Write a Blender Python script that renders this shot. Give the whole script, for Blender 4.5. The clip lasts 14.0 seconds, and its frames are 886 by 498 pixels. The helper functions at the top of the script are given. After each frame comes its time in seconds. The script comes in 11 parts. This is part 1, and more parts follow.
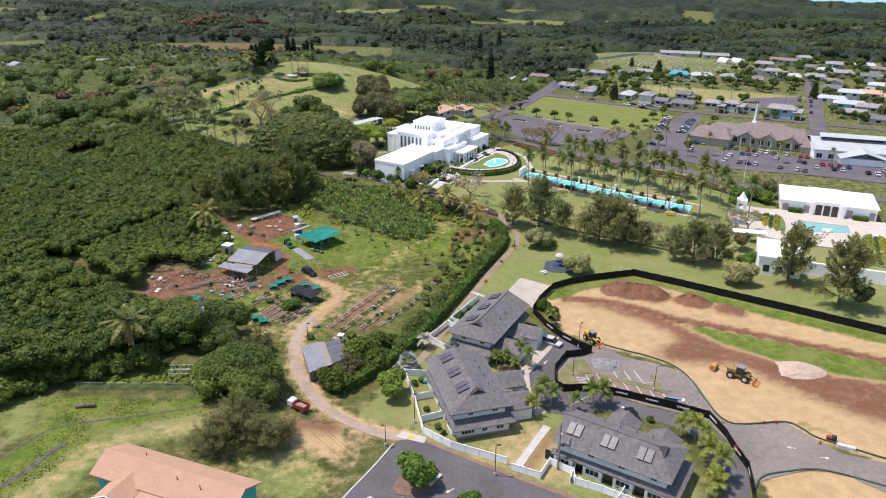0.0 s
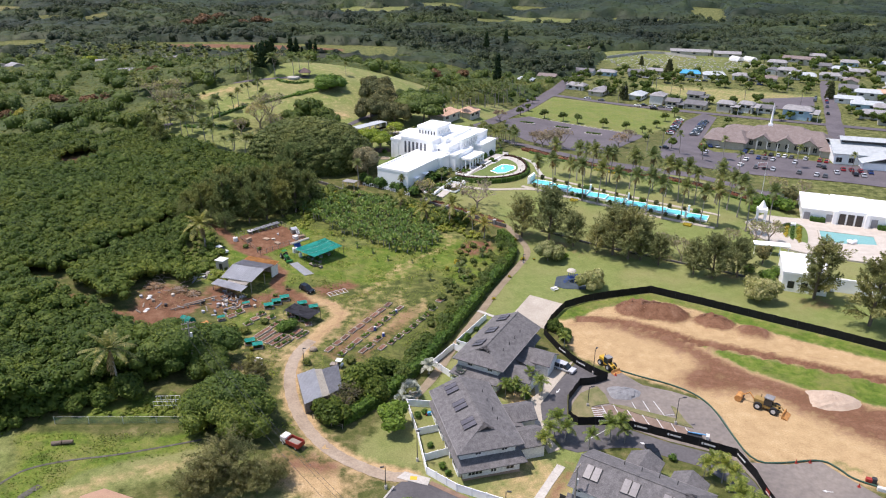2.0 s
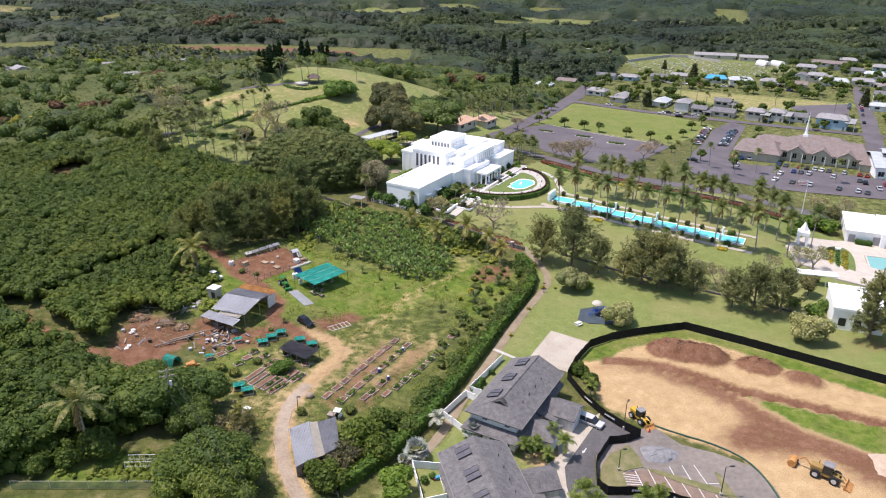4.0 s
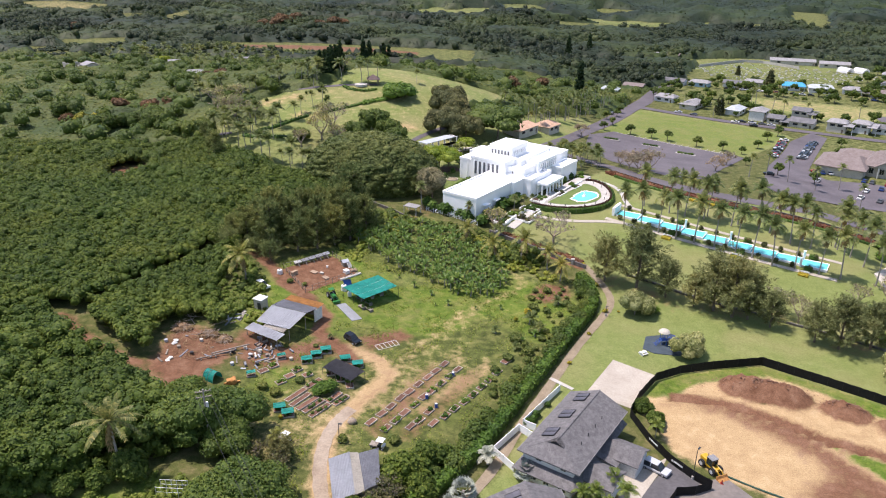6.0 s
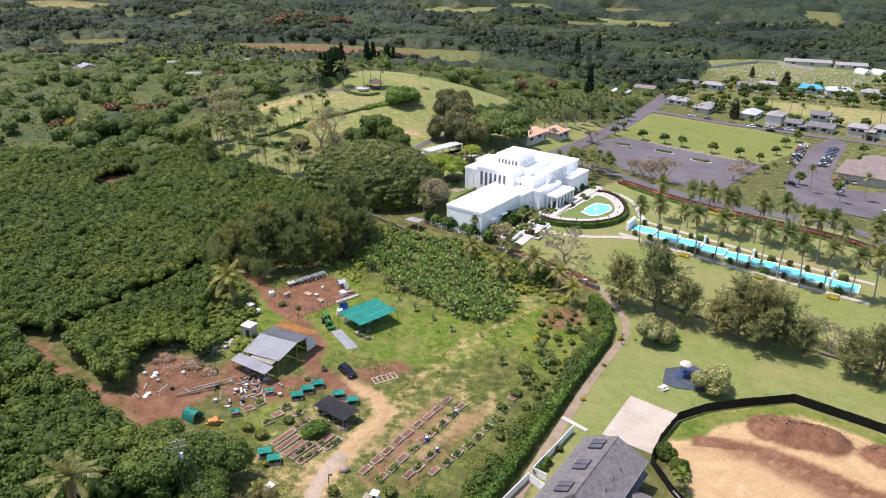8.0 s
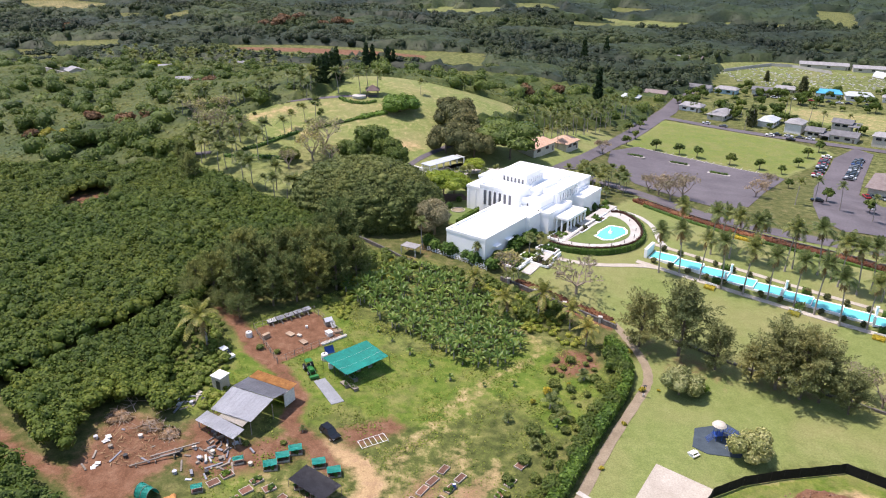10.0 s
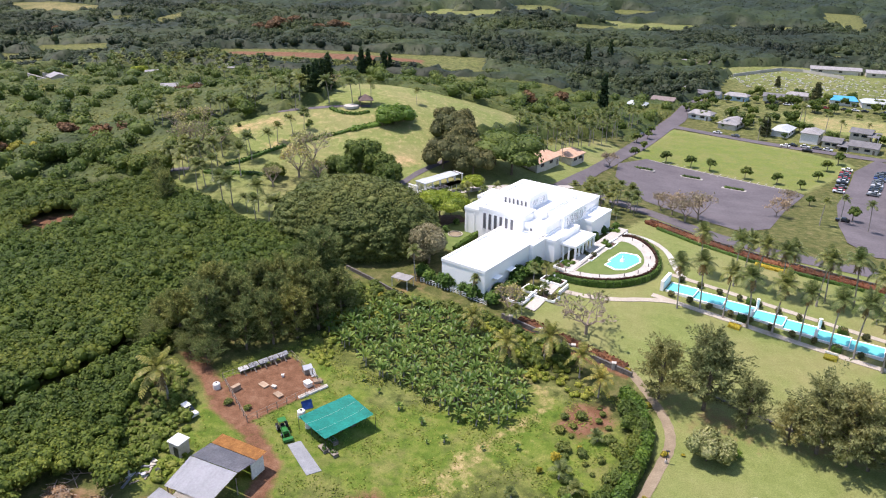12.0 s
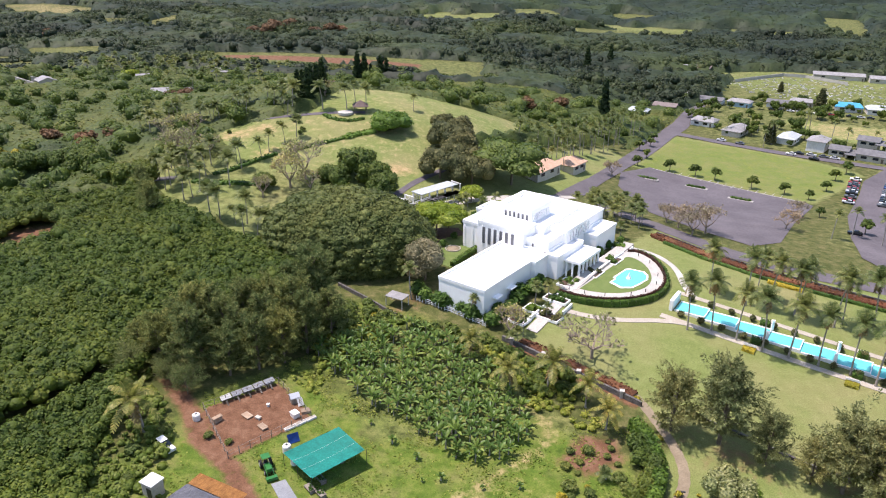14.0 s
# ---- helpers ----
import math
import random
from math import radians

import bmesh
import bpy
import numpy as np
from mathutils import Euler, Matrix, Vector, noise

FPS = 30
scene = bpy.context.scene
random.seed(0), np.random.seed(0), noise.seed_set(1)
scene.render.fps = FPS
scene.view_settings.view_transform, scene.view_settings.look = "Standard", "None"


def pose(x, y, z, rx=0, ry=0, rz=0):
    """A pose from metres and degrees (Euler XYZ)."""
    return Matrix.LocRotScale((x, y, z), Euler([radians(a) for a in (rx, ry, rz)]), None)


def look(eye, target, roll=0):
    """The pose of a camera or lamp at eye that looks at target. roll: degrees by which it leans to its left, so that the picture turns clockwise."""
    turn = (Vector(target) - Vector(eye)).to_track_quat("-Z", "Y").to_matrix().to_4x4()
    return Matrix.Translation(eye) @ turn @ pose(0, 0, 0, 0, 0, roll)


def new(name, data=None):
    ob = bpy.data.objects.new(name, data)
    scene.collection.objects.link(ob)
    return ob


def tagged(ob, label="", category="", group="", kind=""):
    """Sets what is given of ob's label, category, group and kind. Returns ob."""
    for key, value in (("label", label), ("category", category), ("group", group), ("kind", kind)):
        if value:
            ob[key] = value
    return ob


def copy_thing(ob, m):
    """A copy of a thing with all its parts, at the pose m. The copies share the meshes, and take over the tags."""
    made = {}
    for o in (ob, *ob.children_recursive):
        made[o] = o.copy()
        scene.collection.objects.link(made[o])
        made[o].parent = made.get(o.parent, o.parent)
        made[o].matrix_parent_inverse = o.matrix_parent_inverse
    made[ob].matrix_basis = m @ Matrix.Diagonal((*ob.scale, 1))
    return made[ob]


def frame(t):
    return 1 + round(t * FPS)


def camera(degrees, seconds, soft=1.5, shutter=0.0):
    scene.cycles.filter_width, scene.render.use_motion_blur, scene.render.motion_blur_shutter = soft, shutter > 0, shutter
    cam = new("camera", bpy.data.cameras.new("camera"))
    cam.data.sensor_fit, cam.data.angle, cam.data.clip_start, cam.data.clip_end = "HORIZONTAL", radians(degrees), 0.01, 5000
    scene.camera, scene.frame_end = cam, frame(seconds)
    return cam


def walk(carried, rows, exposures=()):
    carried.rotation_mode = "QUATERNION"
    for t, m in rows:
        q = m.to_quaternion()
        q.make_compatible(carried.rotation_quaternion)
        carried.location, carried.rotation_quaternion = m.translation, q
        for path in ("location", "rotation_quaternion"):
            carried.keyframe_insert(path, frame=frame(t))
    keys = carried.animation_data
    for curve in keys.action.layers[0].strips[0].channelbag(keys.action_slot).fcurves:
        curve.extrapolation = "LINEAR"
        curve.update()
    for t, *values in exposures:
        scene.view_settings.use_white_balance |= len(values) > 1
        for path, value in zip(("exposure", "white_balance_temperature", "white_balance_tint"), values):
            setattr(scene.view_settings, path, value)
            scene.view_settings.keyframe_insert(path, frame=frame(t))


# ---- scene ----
cam = camera(63.1, 14.0, 1.1)
PATH = [
    (0, (6.513, 8.397, 87.795), (6.418, 10.237, 87.017), 0.4),
    (0.5, (6.439, 10.054, 88.003), (6.34, 11.893, 87.222), 0.4),
    (1, (6.347, 12.655, 88.105), (6.244, 14.493, 87.323), 0.3),
    (1.5, (6.255, 15.979, 88.145), (6.149, 17.816, 87.361), 0.3),
    (2, (6.018, 20.059, 88.144), (5.907, 21.895, 87.358), 0.2),
    (4.5, (4.981, 42.412, 87.752), (4.792, 44.241, 86.967), 0.2),
    (5, (4.559, 45.249, 87.66), (4.286, 47.068, 86.875), 0.3),
    (5.5, (4.264, 47.331, 87.66), (3.965, 49.146, 86.875), 0.3),
    (6, (4.14, 49.29, 87.618), (3.835, 51.104, 86.831), 0.3),
    (6.5, (3.901, 51.914, 87.627), (3.592, 53.727, 86.841), 0.2),
    (7, (3.543, 55.044, 87.68), (3.229, 56.856, 86.892), 0.3),
    (7.5, (3.113, 58.797, 87.635), (2.795, 60.607, 86.847), 0.2),
    (8, (2.579, 63.034, 87.653), (2.257, 64.843, 86.862), 0.2),
    (10.5, (-0.589, 89.268, 87.21), (-0.922, 91.074, 86.416), 0.2),
    (11, (-1.093, 94.41, 87.133), (-1.427, 96.215, 86.339), 0.2),
    (11.5, (-1.713, 99.205, 87.203), (-2.047, 101.01, 86.409), 0.2),
    (12, (-2.337, 103.76, 86.917), (-2.67, 105.567, 86.126), 0.2),
    (12.5, (-2.819, 107.528, 86.669), (-3.152, 109.335, 85.88), 0.3),
    (13, (-3.202, 110.324, 86.422), (-3.534, 112.133, 85.635), 0.3),
    (13.5, (-3.858, 112.325, 86.371), (-4.185, 114.135, 85.585), 0.3),
    (14, (-4.1, 113.517, 86.224), (-4.426, 115.328, 85.441), 0.4),
]
walk(cam, [(t, look(eye, target, roll)) for t, eye, target, roll in PATH], [(0.0, 0.46, 6600, 14), (2.0, 0.49, 6600, 14), (5.0, 0.62, 6650, 15), (8.0, 0.68, 6650, 16), (14.0, 0.76, 6650, 16)])


# ---- light ----
SUN_WAY = Vector((0.36, -0.03, -0.93)).normalized()
world = bpy.data.worlds.new("sky")
world.use_nodes = True
scene.world = world
sky = world.node_tree.nodes.new("ShaderNodeTexSky")
sky.sky_type, sky.sun_disc = "NISHITA", False
sky.sun_elevation = math.asin(-SUN_WAY.z)
sky.sun_rotation = math.atan2(-SUN_WAY.x, -SUN_WAY.y)
back = world.node_tree.nodes["Background"]
back.inputs[1].default_value = 0.145
world.node_tree.links.new(sky.outputs[0], back.inputs[0])
sun = new("sun", bpy.data.lights.new("sun", "SUN"))
sun.data.energy, sun.data.angle, sun.data.color = 3.9, radians(0.55), (1.0, 0.93, 0.9)
sun.matrix_world = look((0, 0, 300), Vector((0, 0, 300)) + SUN_WAY)

# -- relief
def smooth(a, b, v):
    v = min(1.0, max(0.0, (v - a) / (b - a)))
    return v * v * (3 - 2 * v)


def bump(x, y, cx, cy, sx, sy):
    return math.exp(-(((x - cx) / sx) ** 2) - ((y - cy) / sy) ** 2)


def ground(x, y):
    """Height of the land: a gentle rise on the left, a terrace, a grassy hill and a plain that falls away."""
    left = 0.085 * 12 * math.log1p(math.exp(min(30.0, max(-30.0, -(x + 18) / 12))))
    left = 13 * math.tanh(left / 13) * (1 - 0.75 * smooth(330, 560, y))
    z = 3 + left
    z += 6 * bump(x, y, 0, 287, 75, 46)
    z -= 8 * smooth(310, 410, y) * smooth(-70, 40, x)
    z -= 4.5 * smooth(82, 120, x) * smooth(210, 250, y) * (1 - smooth(310, 410, y))
    z += 19 * bump(x, y, -91, 410, 84, 70)
    far = smooth(520, 1000, y)
    z += far * (5 * math.sin(x * 0.006 + 1.2) * math.cos(y * 0.0045) + 3 * math.sin(x * 0.013 + y * 0.009) - 1.0)
    z += 26 * smooth(1100, 2300, y) * smooth(900, -500, x)
    z -= 14 * smooth(1440, 1475, 0.72 * x + 0.69 * y)
    return z
# -- end relief

# ---- materials ----
def nodes_of(name):
    m = bpy.data.materials.new(name)
    m.use_nodes = True
    t = m.node_tree
    return m, t, t.nodes["Principled BSDF"]


def wire(t, a, b):
    t.links.new(a, b)


def noise_node(t, scale, detail=4, rough=0.55, where="Position"):
    if where == "Position":
        src = t.nodes.new("ShaderNodeNewGeometry").outputs["Position"]
    else:
        src = t.nodes.new("ShaderNodeTexCoord").outputs["Object"]
    n = t.nodes.new("ShaderNodeTexNoise")
    n.inputs["Scale"].default_value, n.inputs["Detail"].default_value, n.inputs["Roughness"].default_value = scale, detail, rough
    wire(t, src, n.inputs["Vector"])
    return n


def ramp(t, fac, stops):
    r = t.nodes.new("ShaderNodeValToRGB")
    while len(r.color_ramp.elements) < len(stops):
        r.color_ramp.elements.new(0.5)
    for e, (p, c) in zip(r.color_ramp.elements, stops):
        e.position, e.color = p, (*c, 1)
    wire(t, fac, r.inputs[0])
    return r.outputs[0]


def blend(t, fac, a, b, kind="MIX"):
    m = t.nodes.new("ShaderNodeMix")
    m.data_type, m.blend_type = "RGBA", kind
    for sock, v in ((m.inputs[0], fac), (m.inputs[6], a), (m.inputs[7], b)):
        if isinstance(v, (int, float)):
            sock.default_value = v
        elif isinstance(v, tuple):
            sock.default_value = (*v, 1)
        else:
            wire(t, v, sock)
    return m.outputs[2]


def relief_of(t, shader, height, strength, distance):
    b = t.nodes.new("ShaderNodeBump")
    b.inputs["Strength"].default_value, b.inputs["Distance"].default_value = strength, distance
    wire(t, height, b.inputs["Height"])
    wire(t, b.outputs[0], shader.inputs["Normal"])


def surface(name, dark, light, scale=1.0, rough=0.8, bump=0.3, depth=0.05, metal=0.0, grain=9.0, where="Position", vary=0.0, mottle=0.2):
    """A two-scale mottled surface: stains of 1/scale metres with a finer grain over them."""
    m, t, p = nodes_of(name)
    big, fine = noise_node(t, scale, 5, 0.6, where), noise_node(t, scale * grain, 3, 0.6, where)
    c = ramp(t, big.outputs[0], [(0.3, dark), (0.7, light)])
    g = ramp(t, fine.outputs[0], [(0.3, (1 - mottle,) * 3), (0.7, (1 + mottle * 0.6,) * 3)])
    c = blend(t, 1.0, c, g, "MULTIPLY")
    if vary:
        info = t.nodes.new("ShaderNodeObjectInfo")
        v = ramp(t, info.outputs["Random"], [(0.0, (1 - vary,) * 3), (1.0, (1 + vary,) * 3)])
        c = blend(t, 1.0, c, v, "MULTIPLY")
    wire(t, c, p.inputs["Base Color"])
    p.inputs["Roughness"].default_value, p.inputs["Metallic"].default_value = rough, metal
    if bump:
        relief_of(t, p, fine.outputs[0], bump, depth)
    return m


def foliage(name, dark, mid, light, rough=0.6, through_light=0.3, stands=None, grain=2.2, relief=0.7):
    """Leaves: a colour for each leaf or clump, one tint for each plant, patches of a few metres."""
    m, t, p = nodes_of(name)
    geo = t.nodes.new("ShaderNodeNewGeometry")
    c = ramp(t, geo.outputs["Random Per Island"], [(0.0, dark), (0.55, mid), (1.0, light)])
    info = t.nodes.new("ShaderNodeObjectInfo")
    c = blend(t, 1.0, c, ramp(t, info.outputs["Random"], [(0.0, (0.8, 0.82, 0.8)), (0.5, (1, 1, 1)), (1.0, (1.25, 1.12, 1.0))]), "MULTIPLY")
    big = noise_node(t, 0.09, 3)
    c = blend(t, 1.0, c, ramp(t, big.outputs[0], [(0.32, (0.78, 0.85, 0.8)), (0.68, (1.18, 1.1, 1.0))]), "MULTIPLY")
    if stands:
        wide = noise_node(t, stands[0], 5, 0.6)
        c = blend(t, 1.0, c, ramp(t, wide.outputs[0], stands[1]), "MULTIPLY")
    fine = noise_node(t, grain, 3, 0.7)
    c = blend(t, 1.0, c, ramp(t, fine.outputs[0], [(0.3, (0.7, 0.72, 0.76)), (0.5, (1.06, 1.06, 1.08)), (0.7, (1.46, 1.42, 1.36))]), "MULTIPLY")
    wire(t, c, p.inputs["Base Color"])
    p.inputs["Roughness"].default_value = rough
    p.inputs["Specular IOR Level"].default_value = 0.25
    relief_of(t, p, fine.outputs[0], relief, 0.7 / grain)
    tr = t.nodes.new("ShaderNodeBsdfTranslucent")
    wire(t, c, tr.inputs[0])
    mix = t.nodes.new("ShaderNodeMixShader")
    mix.inputs[0].default_value = through_light
    wire(t, p.outputs[0], mix.inputs[1])
    wire(t, tr.outputs[0], mix.inputs[2])
    wire(t, mix.outputs[0], t.nodes["Material Output"].inputs[0])
    return m


def netting(name, colour, open_share):
    """Fine net: part of the light passes straight through the holes."""
    m, t, p = nodes_of(name)
    p.inputs["Base Color"].default_value = (*colour, 1)
    p.inputs["Roughness"].default_value = 0.8
    gap = t.nodes.new("ShaderNodeBsdfTransparent")
    mix = t.nodes.new("ShaderNodeMixShader")
    mix.inputs[0].default_value = open_share
    wire(t, p.outputs[0], mix.inputs[1])
    wire(t, gap.outputs[0], mix.inputs[2])
    wire(t, mix.outputs[0], t.nodes["Material Output"].inputs[0])
    return m


def plain(name, colour, rough=0.5, metal=0.0, scale=2.0):
    d = tuple(v * 0.86 for v in colour)
    return surface(name, d, colour, scale, rough, 0.1, 0.01, metal, 6.0, "Object")


def land_material():
    """Grass, red soil, tan soil and mown lawn, laid out by the sheet's own cover masks and broken up by noise."""
    m, t, p = nodes_of("land")
    att = t.nodes.new("ShaderNodeAttribute")
    att.attribute_name = "cover"
    sep = t.nodes.new("ShaderNodeSeparateColor")
    wire(t, att.outputs["Color"], sep.inputs[0])
    n1, n2, n3 = noise_node(t, 0.05, 4), noise_node(t, 0.45, 6, 0.65), noise_node(t, 4.0, 3, 0.7)
    wild = ramp(t, n2.outputs[0], [(0.3, (0.04, 0.055, 0.013)), (0.5, (0.09, 0.098, 0.03)), (0.68, (0.16, 0.138, 0.062))])
    lawn = ramp(t, n2.outputs[0], [(0.25, (0.13, 0.162, 0.044)), (0.6, (0.18, 0.212, 0.068)), (0.85, (0.238, 0.248, 0.102))])
    lawn = blend(t, ramp(t, n1.outputs[0], [(0.42, (0, 0, 0)), (0.72, (0.75, 0.75, 0.75))]), lawn, (0.255, 0.225, 0.105))
    red = ramp(t, n2.outputs[0], [(0.3, (0.105, 0.05, 0.027)), (0.5, (0.165, 0.083, 0.048)), (0.75, (0.24, 0.14, 0.088))])
    tan = ramp(t, n2.outputs[0], [(0.25, (0.33, 0.222, 0.116)), (0.55, (0.42, 0.295, 0.156)), (0.8, (0.5, 0.374, 0.216))])

    def mask(sock):
        s = t.nodes.new("ShaderNodeMath")
        s.operation = "MULTIPLY_ADD"
        wire(t, n2.outputs[0], s.inputs[0])
        s.inputs[1].default_value = 0.9
        wire(t, sock, s.inputs[2])
        return ramp(t, s.outputs[0], [(0.66, (0, 0, 0)), (1.16, (1, 1, 1))])

    lush = ramp(t, n2.outputs[0], [(0.3, (0.05, 0.086, 0.012)), (0.48, (0.095, 0.142, 0.02)), (0.7, (0.18, 0.204, 0.044))])
    n4 = noise_node(t, 0.17, 5, 0.7)
    lush = blend(t, ramp(t, n4.outputs[0], [(0.46, (0, 0, 0)), (0.64, (0.6, 0.6, 0.6))]), lush, (0.2, 0.182, 0.066))
    lush = blend(t, ramp(t, n4.outputs[0], [(0.3, (0.6, 0.6, 0.6)), (0.44, (0, 0, 0))]), lush, (0.07, 0.125, 0.016))
    c = blend(t, mask(sep.outputs[2]), wild, lawn)
    c = blend(t, mask(att.outputs["Alpha"]), c, lush)
    c = blend(t, mask(sep.outputs[1]), c, tan)
    c = blend(t, mask(sep.outputs[0]), c, red)
    c = blend(t, 1.0, c, ramp(t, n3.outputs[0], [(0.3, (0.72, 0.72, 0.72)), (0.7, (1.2, 1.2, 1.2))]), "MULTIPLY")
    wire(t, c, p.inputs["Base Color"])
    p.inputs["Roughness"].default_value = 0.95
    p.inputs["Specular IOR Level"].default_value = 0.15
    relief_of(t, p, n3.outputs[0], 0.5, 0.25)
    return m


LAND = land_material()
ASPHALT = surface("asphalt", (0.068, 0.064, 0.067), (0.112, 0.106, 0.109), 0.12, 0.9, 0.2, 0.02, 0, 14)
OLD_ASPHALT = surface("weathered_asphalt", (0.08, 0.069, 0.076), (0.125, 0.109, 0.118), 0.1, 0.92, 0.2, 0.02, 0, 14)
DUSTY = surface("dusty_asphalt", (0.144, 0.126, 0.115), (0.223, 0.191, 0.162), 0.1, 0.95, 0.2, 0.02, 0, 10)
CONCRETE = surface("concrete", (0.338, 0.295, 0.238), (0.432, 0.389, 0.324), 0.25, 0.85, 0.15, 0.01, 0, 14)
PALE_PATH = surface("pale_concrete", (0.36, 0.338, 0.302), (0.475, 0.446, 0.403), 0.3, 0.85, 0.15, 0.01)
EARTH_PATH = surface("trodden_earth", (0.19, 0.148, 0.098), (0.275, 0.222, 0.152), 0.4, 0.95, 0.4, 0.05)
CORAL_ROAD = surface("coral_gravel", (0.25, 0.19, 0.135), (0.37, 0.3, 0.225), 0.3, 0.95, 0.5, 0.05)
WHITE = surface("white_paint", (0.89, 0.89, 0.88), (0.93, 0.93, 0.92), 0.3, 0.6, 0.02, 0.01, 0, 9.0, "Position", 0.0, 0.03)
WALL = surface("pale_wall", (0.6, 0.585, 0.56), (0.72, 0.71, 0.68), 0.3, 0.75, 0.1, 0.01)
SHINGLE = surface("grey_shingle", (0.09, 0.085, 0.086), (0.165, 0.156, 0.156), 1.2, 0.9, 0.6, 0.04, 0, 5, "Object", 0.0, 0.35)
GLASS = plain("dark_glass", (0.02, 0.025, 0.03), 0.08)
PANEL = surface("solar_glass", (0.06, 0.056, 0.068), (0.095, 0.088, 0.102), 0.6, 0.4, 0.05, 0.01, 0, 4, "Object")
DARK = plain("dark_metal", (0.03, 0.03, 0.032), 0.5)
BLACK_CLOTH = surface("black_mesh_cloth", (0.008, 0.008, 0.009), (0.02, 0.02, 0.021), 1.5, 0.7, 0.4, 0.05)
WATER = plain("pool_water", (0.13, 0.6, 0.6), 0.05)
SEA = surface("sea", (0.12, 0.3, 0.38), (0.2, 0.4, 0.46), 0.01, 0.25, 0.1, 0.2)
BARK = surface("bark", (0.1, 0.075, 0.055), (0.2, 0.16, 0.12), 2.0, 0.95, 0.6, 0.04, 0, 6, "Object")
PALE_BARK = surface("palm_bark", (0.22, 0.19, 0.16), (0.36, 0.33, 0.29), 2.0, 0.95, 0.5, 0.04, 0, 6, "Object")
ORCHARD = foliage("orchard_leaf", (0.046, 0.08, 0.01), (0.083, 0.128, 0.015), (0.135, 0.175, 0.027), stands=(0.03, [(0.32, (0.8, 0.9, 0.9)), (0.5, (1.0, 1.0, 1.0)), (0.66, (1.26, 1.1, 1.0))]))
WOODS = foliage("woods_leaf", (0.072, 0.098, 0.03), (0.112, 0.14, 0.046), (0.158, 0.178, 0.066), stands=(0.022, [(0.3, (0.4, 0.5, 0.5)), (0.42, (0.72, 0.84, 0.8)), (0.56, (1.12, 1.1, 0.98)), (0.68, (1.35, 1.2, 1.0)), (0.76, (1.45, 1.05, 0.95))]), grain=1.0, relief=0.45)
# distance haze is mixed into these leaf colours, greyer and bluer than WOODS
HAZED_WOODS = foliage("hazed_woods_leaf", (0.026, 0.041, 0.022), (0.038, 0.055, 0.029), (0.054, 0.07, 0.037), stands=(0.008, [(0.3, (0.5, 0.56, 0.72)), (0.45, (0.8, 0.86, 0.95)), (0.56, (1.25, 1.28, 1.05)), (0.7, (2.0, 1.95, 1.3))]), grain=0.4, relief=0.2)

# ---- building blocks ----
def part(name, bm, material, parent, label=""):
    me = bpy.data.meshes.new(name)
    if isinstance(bm, bpy.types.Mesh):
        me = bm
    else:
        bm.normal_update()
        bm.to_mesh(me)
        bm.free()
    if not me.materials:
        me.materials.append(material)
    ob = new(name, me)
    if parent is not None:
        ob.parent = parent
    return tagged(ob, label)


def thing(name, label, category, m=None, group="", kind=""):
    ob = new(name)
    ob.empty_display_size = 0.2
    if m is not None:
        ob.matrix_basis = m
    return tagged(ob, label, category, group, kind)


def spot(x, y, turn=0.0, size=1.0, sink=0.0):
    return pose(x, y, ground(x, y) - sink, 0, 0, turn) @ Matrix.Diagonal((size, size, size, 1))


def box(bm, x0, y0, z0, x1, y1, z1, bevel=0.0, m=None):
    made = bmesh.ops.create_cube(bm, size=1)["verts"]
    for v in made:
        v.co = Vector(((x0 + x1) / 2 + v.co.x * (x1 - x0), (y0 + y1) / 2 + v.co.y * (y1 - y0), (z0 + z1) / 2 + v.co.z * (z1 - z0)))
    if bevel:
        edges = list({e for v in made for e in v.link_edges})
        made = bmesh.ops.bevel(bm, geom=edges, offset=bevel, segments=2, profile=0.5, affect="EDGES")["verts"]
    if m is not None:
        bmesh.ops.transform(bm, matrix=m, verts=list({v for v in made if v.is_valid}))
    return bm


def boxed(*size, bevel=0.0, m=None):
    return box(bmesh.new(), *size, bevel=bevel, m=m)


def tube(bm, a, b, ra, rb, sides=8):
    a, b = Vector(a), Vector(b)
    made = bmesh.ops.create_cone(bm, cap_ends=True, segments=sides, radius1=ra, radius2=rb, depth=(b - a).length)["verts"]
    turn = (b - a).to_track_quat("Z", "Y").to_matrix().to_4x4()
    bmesh.ops.transform(bm, matrix=Matrix.Translation((a + b) / 2) @ turn, verts=made)
    return bm


def tubes(rods, sides=8):
    bm = bmesh.new()
    for r in rods:
        tube(bm, *r, sides=sides)
    return bm


def sweep(points, r, sides=5):
    """One bent tube along a line of points."""
    bm, pts, rings = bmesh.new(), [Vector(p) for p in points], []
    for k, p in enumerate(pts):
        d = (pts[min(k + 1, len(pts) - 1)] - pts[max(k - 1, 0)]).normalized()
        u = d.cross(Vector((0, 0, 1)))
        u = u.normalized() if u.length > 1e-4 else Vector((1, 0, 0))
        w = d.cross(u)
        rings.append([p + (u * math.cos(a) + w * math.sin(a)) * r for a in np.arange(sides) * 2 * math.pi / sides])
    rows = loft(bm, rings)
    bm.faces.new(rows[0][::-1])
    bm.faces.new(rows[-1])
    bmesh.ops.recalc_face_normals(bm, faces=bm.faces)
    return bm


